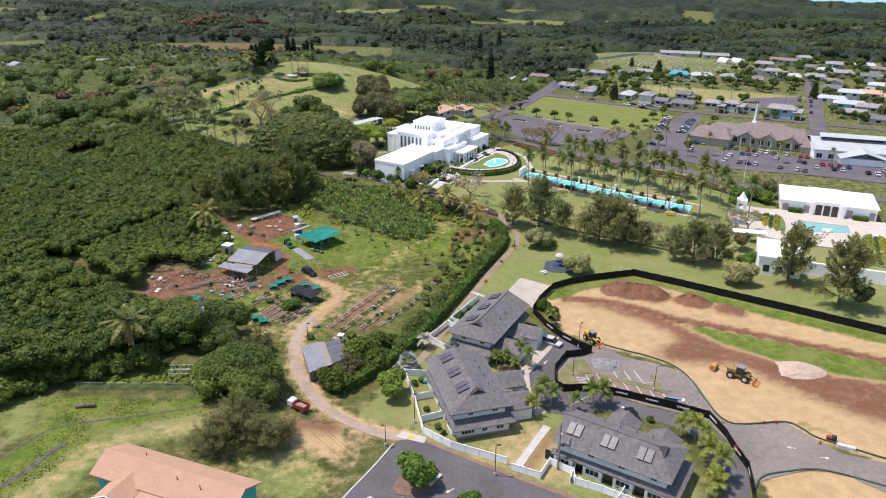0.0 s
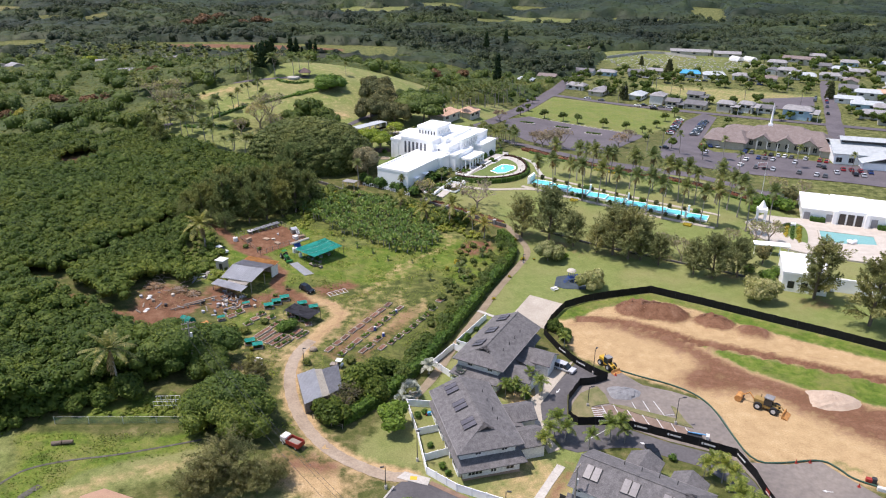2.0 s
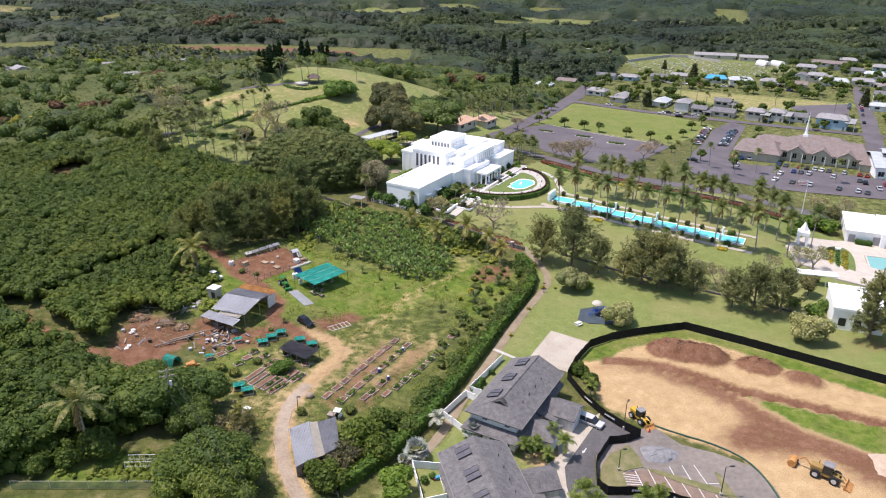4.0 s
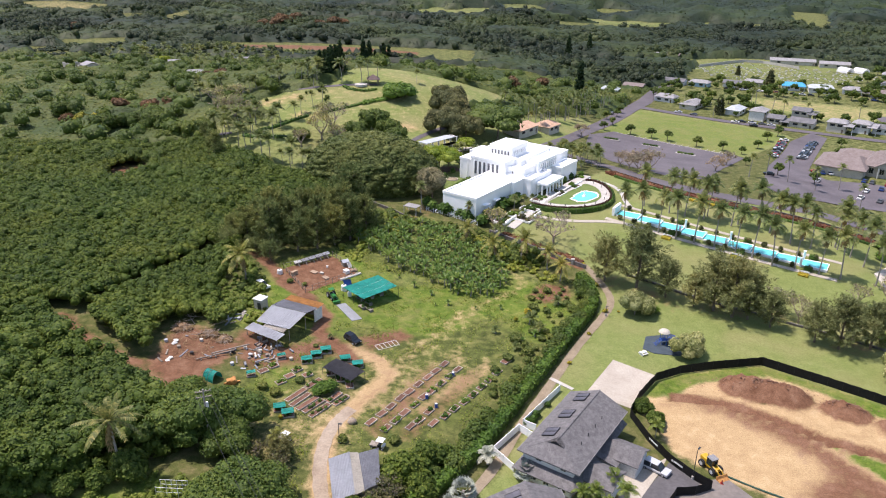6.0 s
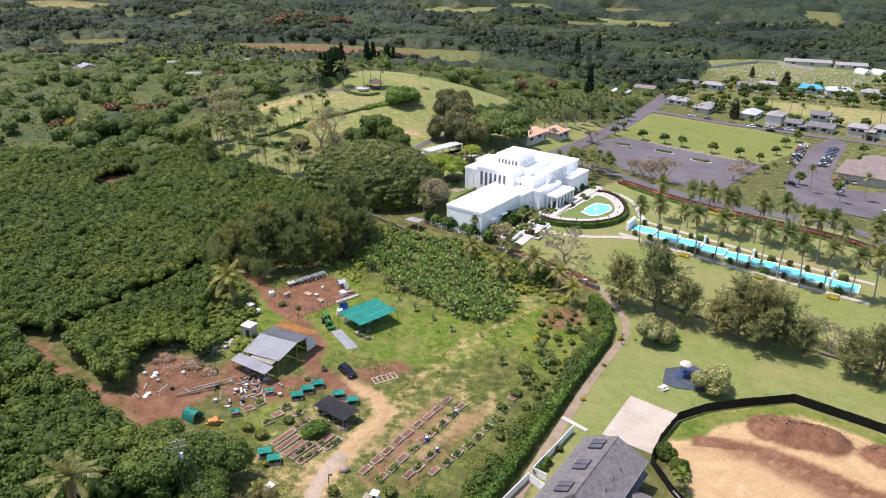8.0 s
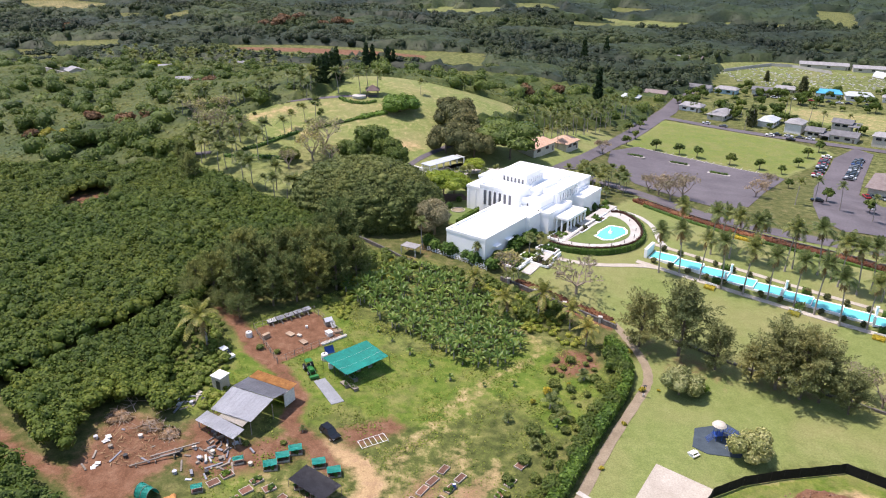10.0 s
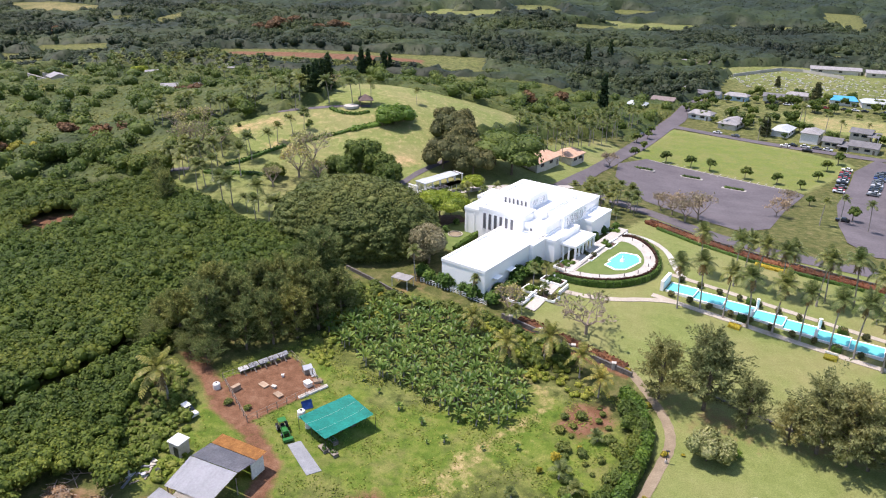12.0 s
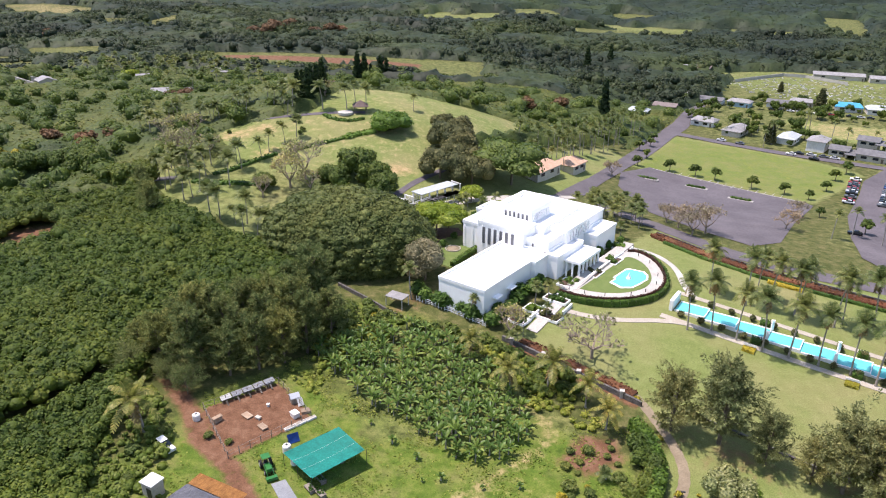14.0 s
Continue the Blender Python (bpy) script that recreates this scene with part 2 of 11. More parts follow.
def prism(bm, outline, z0, z1):
    """An upright solid over an outline."""
    low = [bm.verts.new((x, y, z0)) for x, y in outline]
    high = [bm.verts.new((x, y, z1)) for x, y in outline]
    n = len(outline)
    bm.faces.new(low[::-1])
    bm.faces.new(high)
    for k in range(n):
        bm.faces.new((low[k], low[(k + 1) % n], high[(k + 1) % n], high[k]))
    bmesh.ops.recalc_face_normals(bm, faces=bm.faces)
    return bm


def loft(bm, rings, closed=True):
    """Faces between rings of points."""
    rows = [[bm.verts.new(p) for p in ring] for ring in rings]
    n = len(rows[0])
    for a, b in zip(rows, rows[1:]):
        for k in range(n if closed else n - 1):
            bm.faces.new((a[k], a[(k + 1) % n], b[(k + 1) % n], b[k]))
    return rows


def rounded(points, steps=4):
    """A smoother line through the points of an open line (corner cutting)."""
    pts = [Vector(p) for p in points]
    for _ in range(steps):
        out = [pts[0]]
        for a, b in zip(pts, pts[1:]):
            out += [a * 0.75 + b * 0.25, a * 0.25 + b * 0.75]
        pts = out + [pts[-1]]
    return pts


def ring_of(points, steps=2):
    pts = [Vector(p) for p in points]
    for _ in range(steps):
        out = []
        for a, b in zip(pts, pts[1:] + pts[:1]):
            out += [a * 0.75 + b * 0.25, a * 0.25 + b * 0.75]
        pts = out
    return [tuple(p) for p in pts]


def drape(name, outline, material, lift=0.06, cell=4.0, edge=0.0, label="", category="", kind="structure"):
    """A sheet over an outline that follows the land, with a skirt of the given depth below its edge."""
    bm = bmesh.new()
    face = bm.faces.new([bm.verts.new((x, y, 0)) for x, y in outline])
    if face.normal.z < 0:
        face.normal_flip()
    xs, ys = [p[0] for p in outline], [p[1] for p in outline]
    for axis, lo, hi in ((0, min(xs), max(xs)), (1, min(ys), max(ys))):
        v = math.floor(lo / cell) * cell + cell
        while v < hi:
            co, no = [0, 0, 0], [0, 0, 0]
            co[axis], no[axis] = v, 1
            bmesh.ops.bisect_plane(bm, geom=bm.verts[:] + bm.edges[:] + bm.faces[:], plane_co=co, plane_no=no)
            v += cell
    bmesh.ops.triangulate(bm, faces=bm.faces[:])
    for v in bm.verts:
        v.co.z = ground(v.co.x, v.co.y) + lift
    for f in bm.faces:
        f.normal_update()
        if f.normal.z < 0:
            f.normal_flip()
    if edge:
        rim = [e for e in bm.edges if e.is_boundary]
        made = bmesh.ops.extrude_edge_only(bm, edges=rim)["geom"]
        for v in made:
            if isinstance(v, bmesh.types.BMVert):
                v.co.z -= edge
    return tagged(part(name, bm, material, None), label, category, kind=kind)


def ribbon(name, line, width, material, lift=0.06, steps=3, label="", category="", kind="structure", thick=0.0):
    """A road or path along a line, following the land; thick gives it a raised edge."""
    pts = rounded([(x, y, 0) for x, y in line], steps)
    bm, rows = bmesh.new(), []
    for k, p in enumerate(pts):
        d = (pts[min(k + 1, len(pts) - 1)] - pts[max(k - 1, 0)]).normalized()
        side = Vector((-d.y, d.x, 0))
        w = width * (1 + 0.06 * math.sin(k * 1.7))
        row = [p + side * (w * f) for f in (-0.5, -0.25, 0, 0.25, 0.5)]
        ring = [Vector((q.x, q.y, ground(q.x, q.y) + lift)) for q in row]
        if thick:
            ring = [ring[0] - Vector((0, 0, thick))] + ring + [ring[-1] - Vector((0, 0, thick))]
        rows.append(ring)
    loft(bm, rows, closed=False)
    bmesh.ops.recalc_face_normals(bm, faces=bm.faces)
    ups = sum(f.normal.z for f in bm.faces)
    if ups < 0:
        bmesh.ops.reverse_faces(bm, faces=bm.faces)
    return tagged(part(name, bm, material, None), label, category, kind=kind)


def inside(poly, x, y):
    """Which of the points lie inside an outline (numpy)."""
    hit = np.zeros(np.shape(x), bool)
    n = len(poly)
    for k in range(n):
        (ax, ay), (bx, by) = poly[k], poly[(k + 1) % n]
        cross = (ay > y) != (by > y)
        with np.errstate(divide="ignore", invalid="ignore"):
            hit ^= cross & (x < (bx - ax) * (y - ay) / (by - ay + 1e-12) + ax)
    return hit


def distance(line, x, y, closed=False):
    best = np.full(np.shape(x), 1e9)
    pts = list(line) + ([line[0]] if closed else [])
    for (ax, ay), (bx, by) in zip(pts, pts[1:]):
        dx, dy = bx - ax, by - ay
        f = np.clip(((x - ax) * dx + (y - ay) * dy) / (dx * dx + dy * dy + 1e-9), 0, 1)
        best = np.minimum(best, np.hypot(x - ax - f * dx, y - ay - f * dy))
    return best


def soft_area(poly, x, y, width):
    d = distance(poly, x, y, True) * np.where(inside(poly, x, y), 1, -1)
    return np.clip(d / width * 0.5 + 0.5, 0, 1)


def mesh_of(name, verts, faces):
    """A mesh from arrays: verts (n, 3), faces (m, k)."""
    me = bpy.data.meshes.new(name)
    verts, faces = np.asarray(verts, np.float32), np.asarray(faces, np.int32)
    m, k = faces.shape
    me.vertices.add(len(verts))
    me.vertices.foreach_set("co", verts.ravel())
    me.loops.add(m * k)
    me.loops.foreach_set("vertex_index", faces.ravel())
    me.polygons.add(m)
    me.polygons.foreach_set("loop_start", np.arange(0, m * k, k, dtype=np.int32))
    me.update(calc_edges=True)
    return me


def leaves(rng, at, facing, size, long=1.6, spread=0.8):
    """Loose leaf quads at points, turned roughly along the given directions: arrays of verts and faces."""
    n = len(at)
    nrm = facing + rng.normal(0, spread, (n, 3))
    nrm /= np.linalg.norm(nrm, axis=1, keepdims=True) + 1e-9
    ref = rng.normal(0, 1, (n, 3))
    u = np.cross(nrm, ref)
    u /= np.linalg.norm(u, axis=1, keepdims=True) + 1e-9
    v = np.cross(nrm, u)
    s = (size * rng.uniform(0.6, 1.35, n))[:, None]
    a, b = u * s * long * 0.5, v * s * 0.5
    bend = nrm * s * 0.18
    verts = np.stack([at - a, at + b + bend, at + a, at - b + bend], 1).reshape(-1, 3)
    return verts, np.arange(4 * n).reshape(n, 4)


def joined(pieces):
    verts, faces, n = [], [], 0
    for v, f in pieces:
        verts.append(v)
        faces.append(np.asarray(f) + n)
        n += len(v)
    return np.concatenate(verts), np.concatenate(faces)


def ball(level):
    bm = bmesh.new()
    bmesh.ops.create_icosphere(bm, subdivisions=level, radius=1)
    v = np.array([p.co[:] for p in bm.verts])
    f = np.array([[p.index for p in q.verts] for q in bm.faces])
    bm.free()
    return v, f


BALLS = {k: ball(k) for k in (1, 2, 3)}
ground_at = np.vectorize(ground, otypes=[float])

# ---- the land ----
SITE = [(25, 171), (23, 175.4), (26.6, 182.6), (32, 186.4), (39.4, 189.4), (50.2, 193), (61.8, 187), (74, 180.2), (86, 173.6), (105, 163), (130, 149.6), (140, 100), (76, 100), (76, 109),
        (66, 113.5), (57, 111), (80, 117), (70, 123), (67, 127.5), (55, 126), (53.5, 135), (53, 141), (50.4, 146.8), (45, 150.5), (40, 152.4), (35, 155.3), (27.5, 161)]
PEN = [(-66.5, 214), (-56.5, 225), (-47, 217), (-56.5, 203)]
CLEARING = [(-101.5, 175.8), (-96.5, 172.6), (-91.1, 169.4), (-85.6, 166.8), (-80, 164.6), (-76, 164.8), (-77.5, 171), (-78.5, 178), (-75.5, 180.5), (-71, 179.5), (-65.3, 177.5), (-61.5, 176.5), (-61.5, 170), (-63.6, 164.5), (-62.6, 161.5), (-64.5, 157.2), (-68.7, 156), (-72, 159.6), (-77.7, 162), (-83.7, 164.2), (-90, 166.6), (-97, 169.8)]
ORCHARD_EDGE = [(-102, 179), (-98, 191), (-92, 211), (-85, 224), (-78, 232), (-66, 238), (-58, 252), (-64, 266), (-75.8, 276), (-93.9, 283), (-122, 299), (-135, 304), (-154.5, 295), (-168.6, 289), (-196, 285), (-240, 292),
                (-330, 280), (-310, 200), (-200, 165), (-140, 176)]
THICKET_EDGE = [(-98, 181), (-95.5, 175.5), (-91.7, 172), (-86.7, 168.6), (-81.7, 166.4), (-77.6, 165.8), (-79, 170.5), (-80.3, 177), (-77.5, 182), (-71.5, 181.6), (-67, 180.4), (-67.4, 184.5), (-73, 190), (-78, 198), (-78, 206), (-82, 216), (-82, 223), (-89, 210), (-95, 191)]
LOW_WOOD_EDGE = [(-140, 179), (-112, 180), (-103, 171.4), (-95, 166.2), (-89, 163), (-82.6, 160.4), (-76.4, 157.8), (-70.4, 155), (-67.4, 151.4), (-61.6, 150.6), (-57, 147), (-58, 139), (-66, 136), (-71, 129), (-76, 123), (-90, 116), (-115, 96), (-200, 80), (-320, 120), (-320, 190), (-200, 160)]
HILL_LAWN = [(-136.9, 358.7), (-132.5, 365.2), (-124, 372), (-112.6, 379), (-104, 386), (-106, 394), (-106, 408), (-102, 430), (-84, 436), (-72, 428), (-61, 430), (-49.5, 434), (-37.5, 438), (-21, 438), (-20, 421), (-33, 395), (-46, 374), (-44, 356), (-52.6, 338), (-57.4, 321), (-64, 320), (-76, 326),
             (-86.5, 330), (-106, 334), (-127, 347.6)]
PALM_LAWN = [(-142.7, 329.7), (-133, 335), (-124, 344), (-112, 342), (-104, 346), (-89.3, 338), (-81.6, 315.5), (-79, 298), (-76, 286.6), (-85, 282.5), (-95.6, 286), (-113, 293), (-125, 302), (-137, 314)]
PARK = [(14, 176), (22, 176), (27, 186), (33, 190), (51, 197), (105, 166), (125, 157), (150, 200), (120, 262), (88, 290), (40, 312), (24, 326), (14, 305), (-8, 262), (-14, 251), (10, 238), (17, 228), (20, 218), (17, 207), (9, 188)]
FIELD = [(22, 421), (48, 491), (75, 477), (98, 464), (116, 446), (120, 438), (104, 415), (88, 394), (62, 410), (40, 420)]
TAN_FIELD = [(108, 549), (153, 536), (193, 521), (228, 506), (222, 496), (205, 500), (180, 486), (147, 485), (123, 510)]
CROPS = [(-283, 646), (-225, 664), (-116, 668), (-70, 670), (-62, 584), (-102, 592), (-114, 612), (-160, 612), (-214, 606), (-240, 603), (-268, 620)]
MEADOW = [(-90, 122), (-70, 127), (-46, 131), (-40, 126), (-40, 110), (-20, 118), (-6, 117), (-14, 100), (-30, 70), (-100, 60), (-110, 90)]
GARDEN = [(-58, 150), (-60, 160), (-62, 185), (-70, 200), (-72, 215), (-55, 235), (-40, 250), (-25, 248), (-8, 238), (14, 224), (12, 205), (4, 180), (-4, 160), (-18, 140), (-22, 128), (-34, 128), (-40, 140)]
FAR_FIELDS = [[(-439, 633), (-381, 656), (-358, 620), (-410, 604)], [(-438, 592), (-415, 596), (-361, 563), (-393, 547)], [(-369, 573), (-345, 578), (-331, 551), (-350, 550)], [(-391, 607), (-354, 620), (-338, 597), (-363, 582)],
              [(-805, 1039), (-719, 1048), (-578, 947), (-530, 853), (-659, 897)], [(-506, 834), (-469, 835), (-435, 774), (-463, 781)], [(-435, 811), (-450, 896), (-410, 833), (-376, 744), (-397, 748)],
              [(-31, 960), (37, 1014), (132, 1061), (125, 1003), (35, 945), (-10, 925)], [(306, 1197), (364, 1200), (316, 1019), (285, 999), (275, 1060)], [(42, 1212), (98, 1190), (96, 1153), (33, 1161)], [(-100, 1106), (-40, 1160), (-22, 1098), (-78, 1029)]]
VILLAGE = [(58, 545), (60, 500), (98, 468), (125, 455), (100, 400), (72, 335), (85, 312), (125, 292), (150, 250), (400, 300), (600, 500), (560, 700), (330, 770), (150, 720), (100, 670), (85, 600)]
CEMETERY = [(104, 668), (143, 706), (207, 668), (240, 640), (184, 594), (146, 597), (112, 628)]


def steps_between(a, b, step):
    return list(np.arange(a, b, step))


def growing(start, step, end, rate):
    out, v = [], start
    while v < end:
        v += step
        step *= rate
        out.append(v)
    return out


gx = [-v for v in growing(132, 2.0, 3600, 1.09)][::-1] + steps_between(-132, 152, 1.6) + growing(151, 2.0, 3600, 1.09)
gy = [60 - v for v in growing(0, 4.0, 600, 1.2)][::-1] + steps_between(60, 330, 1.6) + steps_between(330, 640, 3.0) + growing(640, 4.0, 5200, 1.045)
GX, GY = np.meshgrid(np.array(gx), np.array(gy))
GZ = ground_at(GX, GY)
near = (GX > -135) & (GX < 155) & (GY > 55) & (GY < 335)
crumple = np.array([noise.noise((x * 0.35, y * 0.35, 3.0)) for x, y in zip(GX[near], GY[near])])
cover = np.zeros(GX.shape + (4,))
red, tan, lawn, lush = (cover[..., k] for k in range(4))


def lay(channel, area, width=2.0, amount=1.0):
    np.maximum(channel, amount * soft_area(area, GX, GY, width), out=channel)


def lay_line(channel, line, half, width=1.5, amount=1.0):
    np.maximum(channel, amount * np.clip((half - distance(line, GX, GY)) / width * 0.5 + 0.5, 0, 1), out=channel)


for area in (HILL_LAWN, PARK):
    lay(lawn, area, 3)
lay(lawn, PALM_LAWN, 3, 0.46)
lay(lawn, FIELD, 3)
lay(lush, FIELD, 3, 0.4)
lay(lawn, [(-60, 304), (-55, 335), (-50, 362), (-24, 388), (12, 446), (22, 430), (-4, 352), (-22, 306), (-40, 290)], 3, 0.62)
lay(lawn, MEADOW, 6, 0.12)
lay(lawn, GARDEN, 6, 0.12)
lay(lawn, [(-52, 212), (-40, 236), (-24, 246), (-8, 236), (12, 222), (8, 205), (-14, 208), (-30, 200), (-36, 190), (-44, 196)], 5, 0.32)
lay(lawn, [(-3, 145), (2, 165), (10, 190), (17, 207), (14, 222), (24, 222), (24, 190), (12, 175), (2, 150), (-4, 120), (-16, 122), (-12, 134)], 2, 0.9)
lay(lawn, [(-5, 117), (-9, 140), (2, 155), (14, 146), (20, 130), (46, 120), (46, 95), (12, 108)], 2, 0.62)
lay_line(red, [(15.6, 109.6), (19, 116), (22.5, 123)], 1.3, 1.6, 0.5)
lay(tan, [(4, 112), (12, 108), (24, 104), (26, 110), (22, 124), (14, 130), (10, 122)], 4, 0.36)
lay(tan, [(11, 140), (17, 138), (18, 146), (12, 148)], 3, 0.6)
lay(tan, SITE, 1.5)
red[inside(SITE, GX, GY)] = 0
lay(red, [(27, 174), (30, 178), (39, 177.5), (48, 174), (57, 168), (70, 163), (95, 152), (112, 124), (84, 128), (72, 138), (64, 147), (50, 147.5), (46, 152), (53, 159), (52, 162), (45, 167.5), (38.5, 172.5), (30, 174.5)], 3.5, 0.6)
lay(red, [(52, 160), (64, 156), (78, 149), (84, 142), (72, 142), (60, 150)], 5, 0.62)
lay(lawn, TAN_FIELD, 6, 0.8)
lay(tan, TAN_FIELD, 8, 0.3)
lay(tan, HILL_LAWN, 10, 0.2)
lay(lawn, [(-46, 286), (-38, 300), (-32, 298), (-40, 282)], 2, 0.9)
lay(lush, [(-67.4, 93.8), (-65.8, 100.3), (-62.9, 107.3), (-59.7, 113), (-53.8, 116.2), (-43.1, 121.7), (-44.4, 125.6), (-52.1, 122.4), (-59, 120.6), (-67.9, 121.5), (-74.7, 119.2), (-70.3, 112.6), (-71.1, 106), (-72.8, 102.5), (-74, 92)], 2.0, 0.95)
lay(lawn, [(-81.8, 116.8), (-77.4, 120.3), (-72.1, 114.8), (-70.9, 110.8), (-74.7, 105.5)], 4, 0.7)
lay(tan, [(-66.5, 92.3), (-64.7, 98.4), (-62.2, 105.9), (-58, 111.6), (-49.5, 116), (-43, 118.5), (-44.7, 114.3), (-52.7, 111.3), (-57.8, 105.1), (-59.5, 99.2), (-61.9, 92)], 2.5, 0.42)
lay(lush, [(-68, 126), (-62, 136), (-56, 134), (-50, 130), (-58, 127)], 3, 0.8)
lay(lush, [(-44, 200), (-36, 213), (-28, 216), (-20, 218), (-12, 216), (-10, 228), (-2, 224), (3, 218), (10, 218), (9, 205), (2, 194), (-10, 204), (-22, 190), (-34, 190)], 4, 0.85)
lay(lush, [(-72, 190), (-66, 204), (-58, 204), (-60, 186), (-66, 182)], 4, 0.75)
lay(lush, [(-52, 176), (-44, 178), (-46, 168), (-40, 158), (-56, 160)], 5, 0.6)
lay(lush, GARDEN, 8, 0.3)
lay(lush, [(-74, 190), (-70, 216), (-58, 230), (-44, 226), (-34, 214), (-30, 200), (-44, 184), (-64, 186)], 5, 0.72)
lay(tan, [(-34, 186), (-10, 214), (-4, 214), (-14, 192), (-24, 176), (-30, 178)], 7, 0.24)
lay_line(lush, [(-54, 230), (-44, 240), (-56, 252), (-48, 256), (-34, 252)], 3.0, 4, 0.75)
lay_line(lawn, [(-63, 92), (-61, 106), (-51.7, 116), (-43, 119.5), (-30, 112), (-24, 104)], 6, 4, 0.6)
lay(tan, [(-44, 100), (-12, 100), (-10, 116), (-30, 116), (-44, 112)], 8, 0.28)
# green strips on the building site, by the fence and across the cut slope
for area in ([(23, 175.4), (26.6, 182.8), (32, 186.6), (39.4, 189.6), (50.2, 193.2), (86, 173.8), (128, 151), (126, 146), (84, 168), (66, 178.6), (60, 184), (50, 188.4), (36, 183.6), (30, 177)],
             [(53.5, 168), (68, 162), (80, 158), (95, 152), (118, 141), (111, 130), (94, 142.5), (77.5, 147.5), (64.5, 156)], [(70, 126), (78, 121), (72, 127), (68, 129)]):
    a = soft_area(area, GX, GY, 1.5)
    tan *= 1 - a
    red *= 1 - a
    np.maximum(lawn, a, out=lawn)
    np.maximum(lush, 0.7 * a, out=lush)
lay_line(red, [(30, 177.4), (39.5, 176.8), (48, 173.2), (56.7, 167.8), (69, 163.4), (80, 159), (98, 151.7), (118, 141)], 1.3, 1.0, 0.9)
lay(red, PEN, 0.8)
lay(tan, [(56.8, 111.3), (66.8, 113.6), (76.3, 110.2), (90, 104), (112, 90), (100, 70), (58, 84)], 1.5)
lay_line(tan, [(-5.5, 118.3), (-14.5, 120), (-23.4, 126.2), (-31, 137.7), (-34.4, 153), (-30, 167.5), (-28, 173.9), (-31.5, 178.3), (-38, 181)], 1.8, 1.6, 0.78)
lay_line(red, [(-32, 160.5), (-29.7, 165.4), (-27.8, 170.4), (-28.4, 175.2), (-33, 180), (-38.7, 182)], 1.2, 2.2, 0.42)
lay_line(red, [(-104, 176.5), (-96.5, 171.2), (-91.1, 168), (-85.6, 165.6), (-78, 163.4)], 1.2, 1.6, 0.8)
lay(red, CLEARING, 2.5, 0.66)
lay(tan, CLEARING, 2.5, 0.42)
lay(red, [(-77, 165), (-76, 171), (-72, 172), (-66, 168), (-65, 160), (-69, 158)], 4, 0.82)
lay_line(red, [(-36, 176), (-41, 181), (-47.5, 186), (-48, 193), (-55, 201), (-63, 206), (-69, 213.5), (-77, 221)], 1.5, 1.6, 0.92)
lay_line(red, [(-46, 178), (-56, 172), (-60, 180)], 3.5, 3.0, 0.8)
lay(red, [(-34, 182), (-30, 186), (-26, 190), (-30, 192), (-38, 186)], 2.5, 0.8)
lay_line(red, [(-26, 156), (-19, 177)], 2.2, 3.0, 0.55)
lay_line(red, [(-20, 156), (-11, 178)], 2.0, 3.0, 0.5)
lay_line(tan, [(-28, 172), (-22, 190), (-17.3, 203.9), (-13.8, 208.8), (-8.3, 213.7), (-4, 220.5), (-4.7, 226.7), (-8.7, 229)], 1.1, 2.4, 0.46)
lay(tan, [(-56, 150), (-50, 160), (-48, 172), (-36, 178), (-26, 172), (-26, 150), (-34, 140), (-42, 140)], 8, 0.3)
lay_line(tan, [(-26.6, 179.3), (-24.1, 187.7), (-20, 195.6), (-14.7, 204.2), (-11.6, 210.7)], 1.4, 3.0, 0.44)
lay(tan, [(-17.7, 164.1), (-11.3, 173.1), (-7.4, 180.9), (-8.6, 184.4), (-13.5, 176.7), (-19.6, 166.1)], 2.5, 0.62)
lay(tan, [(-28, 154), (-20, 160), (-10, 184), (-16, 190), (-26, 176), (-31, 162)], 5, 0.36)
lay(red, [(-1.6, 215.7), (1.6, 223.3), (7.6, 223.4), (8.8, 217.7), (2.9, 212.8)], 2.5, 0.8)
lay(tan, [(-28, 122), (-17, 119), (-13, 116), (-16, 109), (-26, 112), (-31, 118)], 4, 0.62)
lay_line(red, [(-27, 120), (-20, 119)], 2.2, 3, 0.6)
for x, y, r in ((19, 228, 5), (28, 222, 7), (33, 219, 5), (47, 219, 8), (57, 217, 6), (72, 206, 6), (92, 190, 6), (-37, 262, 6), (-42, 256, 5)):
    lay(red, [(x + r * math.cos(a), y + 0.8 * r * math.sin(a)) for a in np.arange(0, 6.2, 0.6)], 4, 0.36)
lay_line(red, [(-13, 249), (-6, 245.5), (1, 241), (9.4, 236.3), (12, 234.5)], 1.3, 1, 0.9)
for area in (CROPS, *FAR_FIELDS):
    lay(lawn, area, 8, 0.28)
    lay(lush, area, 10, 0.2)
for area in FAR_FIELDS[4:7]:
    lay(tan, area, 14, 0.3)
lay(red, [(-268, 634), (-217, 645), (-165, 649), (-116, 637), (-115, 620), (-157, 621), (-210, 625), (-261, 624)], 4, 1.0)
lay(tan, [(-349, 1170), (-290, 1149), (-285, 1113), (-336, 1129)], 10, 1.0)
lay(lawn, CEMETERY, 6, 0.36)
lay(lawn, VILLAGE, 10, 0.28)
for cx, cy, r in ((-143, 272, 8), (-62, 345, 6), (-127, 358, 7), (-118, 364, 6), (-108, 345, 5)):
    lay(red if cx == -143 else tan, [(cx + r * math.cos(a), cy + 0.7 * r * math.sin(a)) for a in np.arange(0, 6.2, 0.6)], 6, 1.0 if cx == -143 else 0.55)
def glade_at(x, y):
    """Long fields and pastures between the woods."""
    return np.array([noise.noise((a * 0.0035, b * 0.012, 7.0)) + 0.35 * noise.noise((a * 0.02, b * 0.03, 2.0)) for a, b in zip(x, y)])


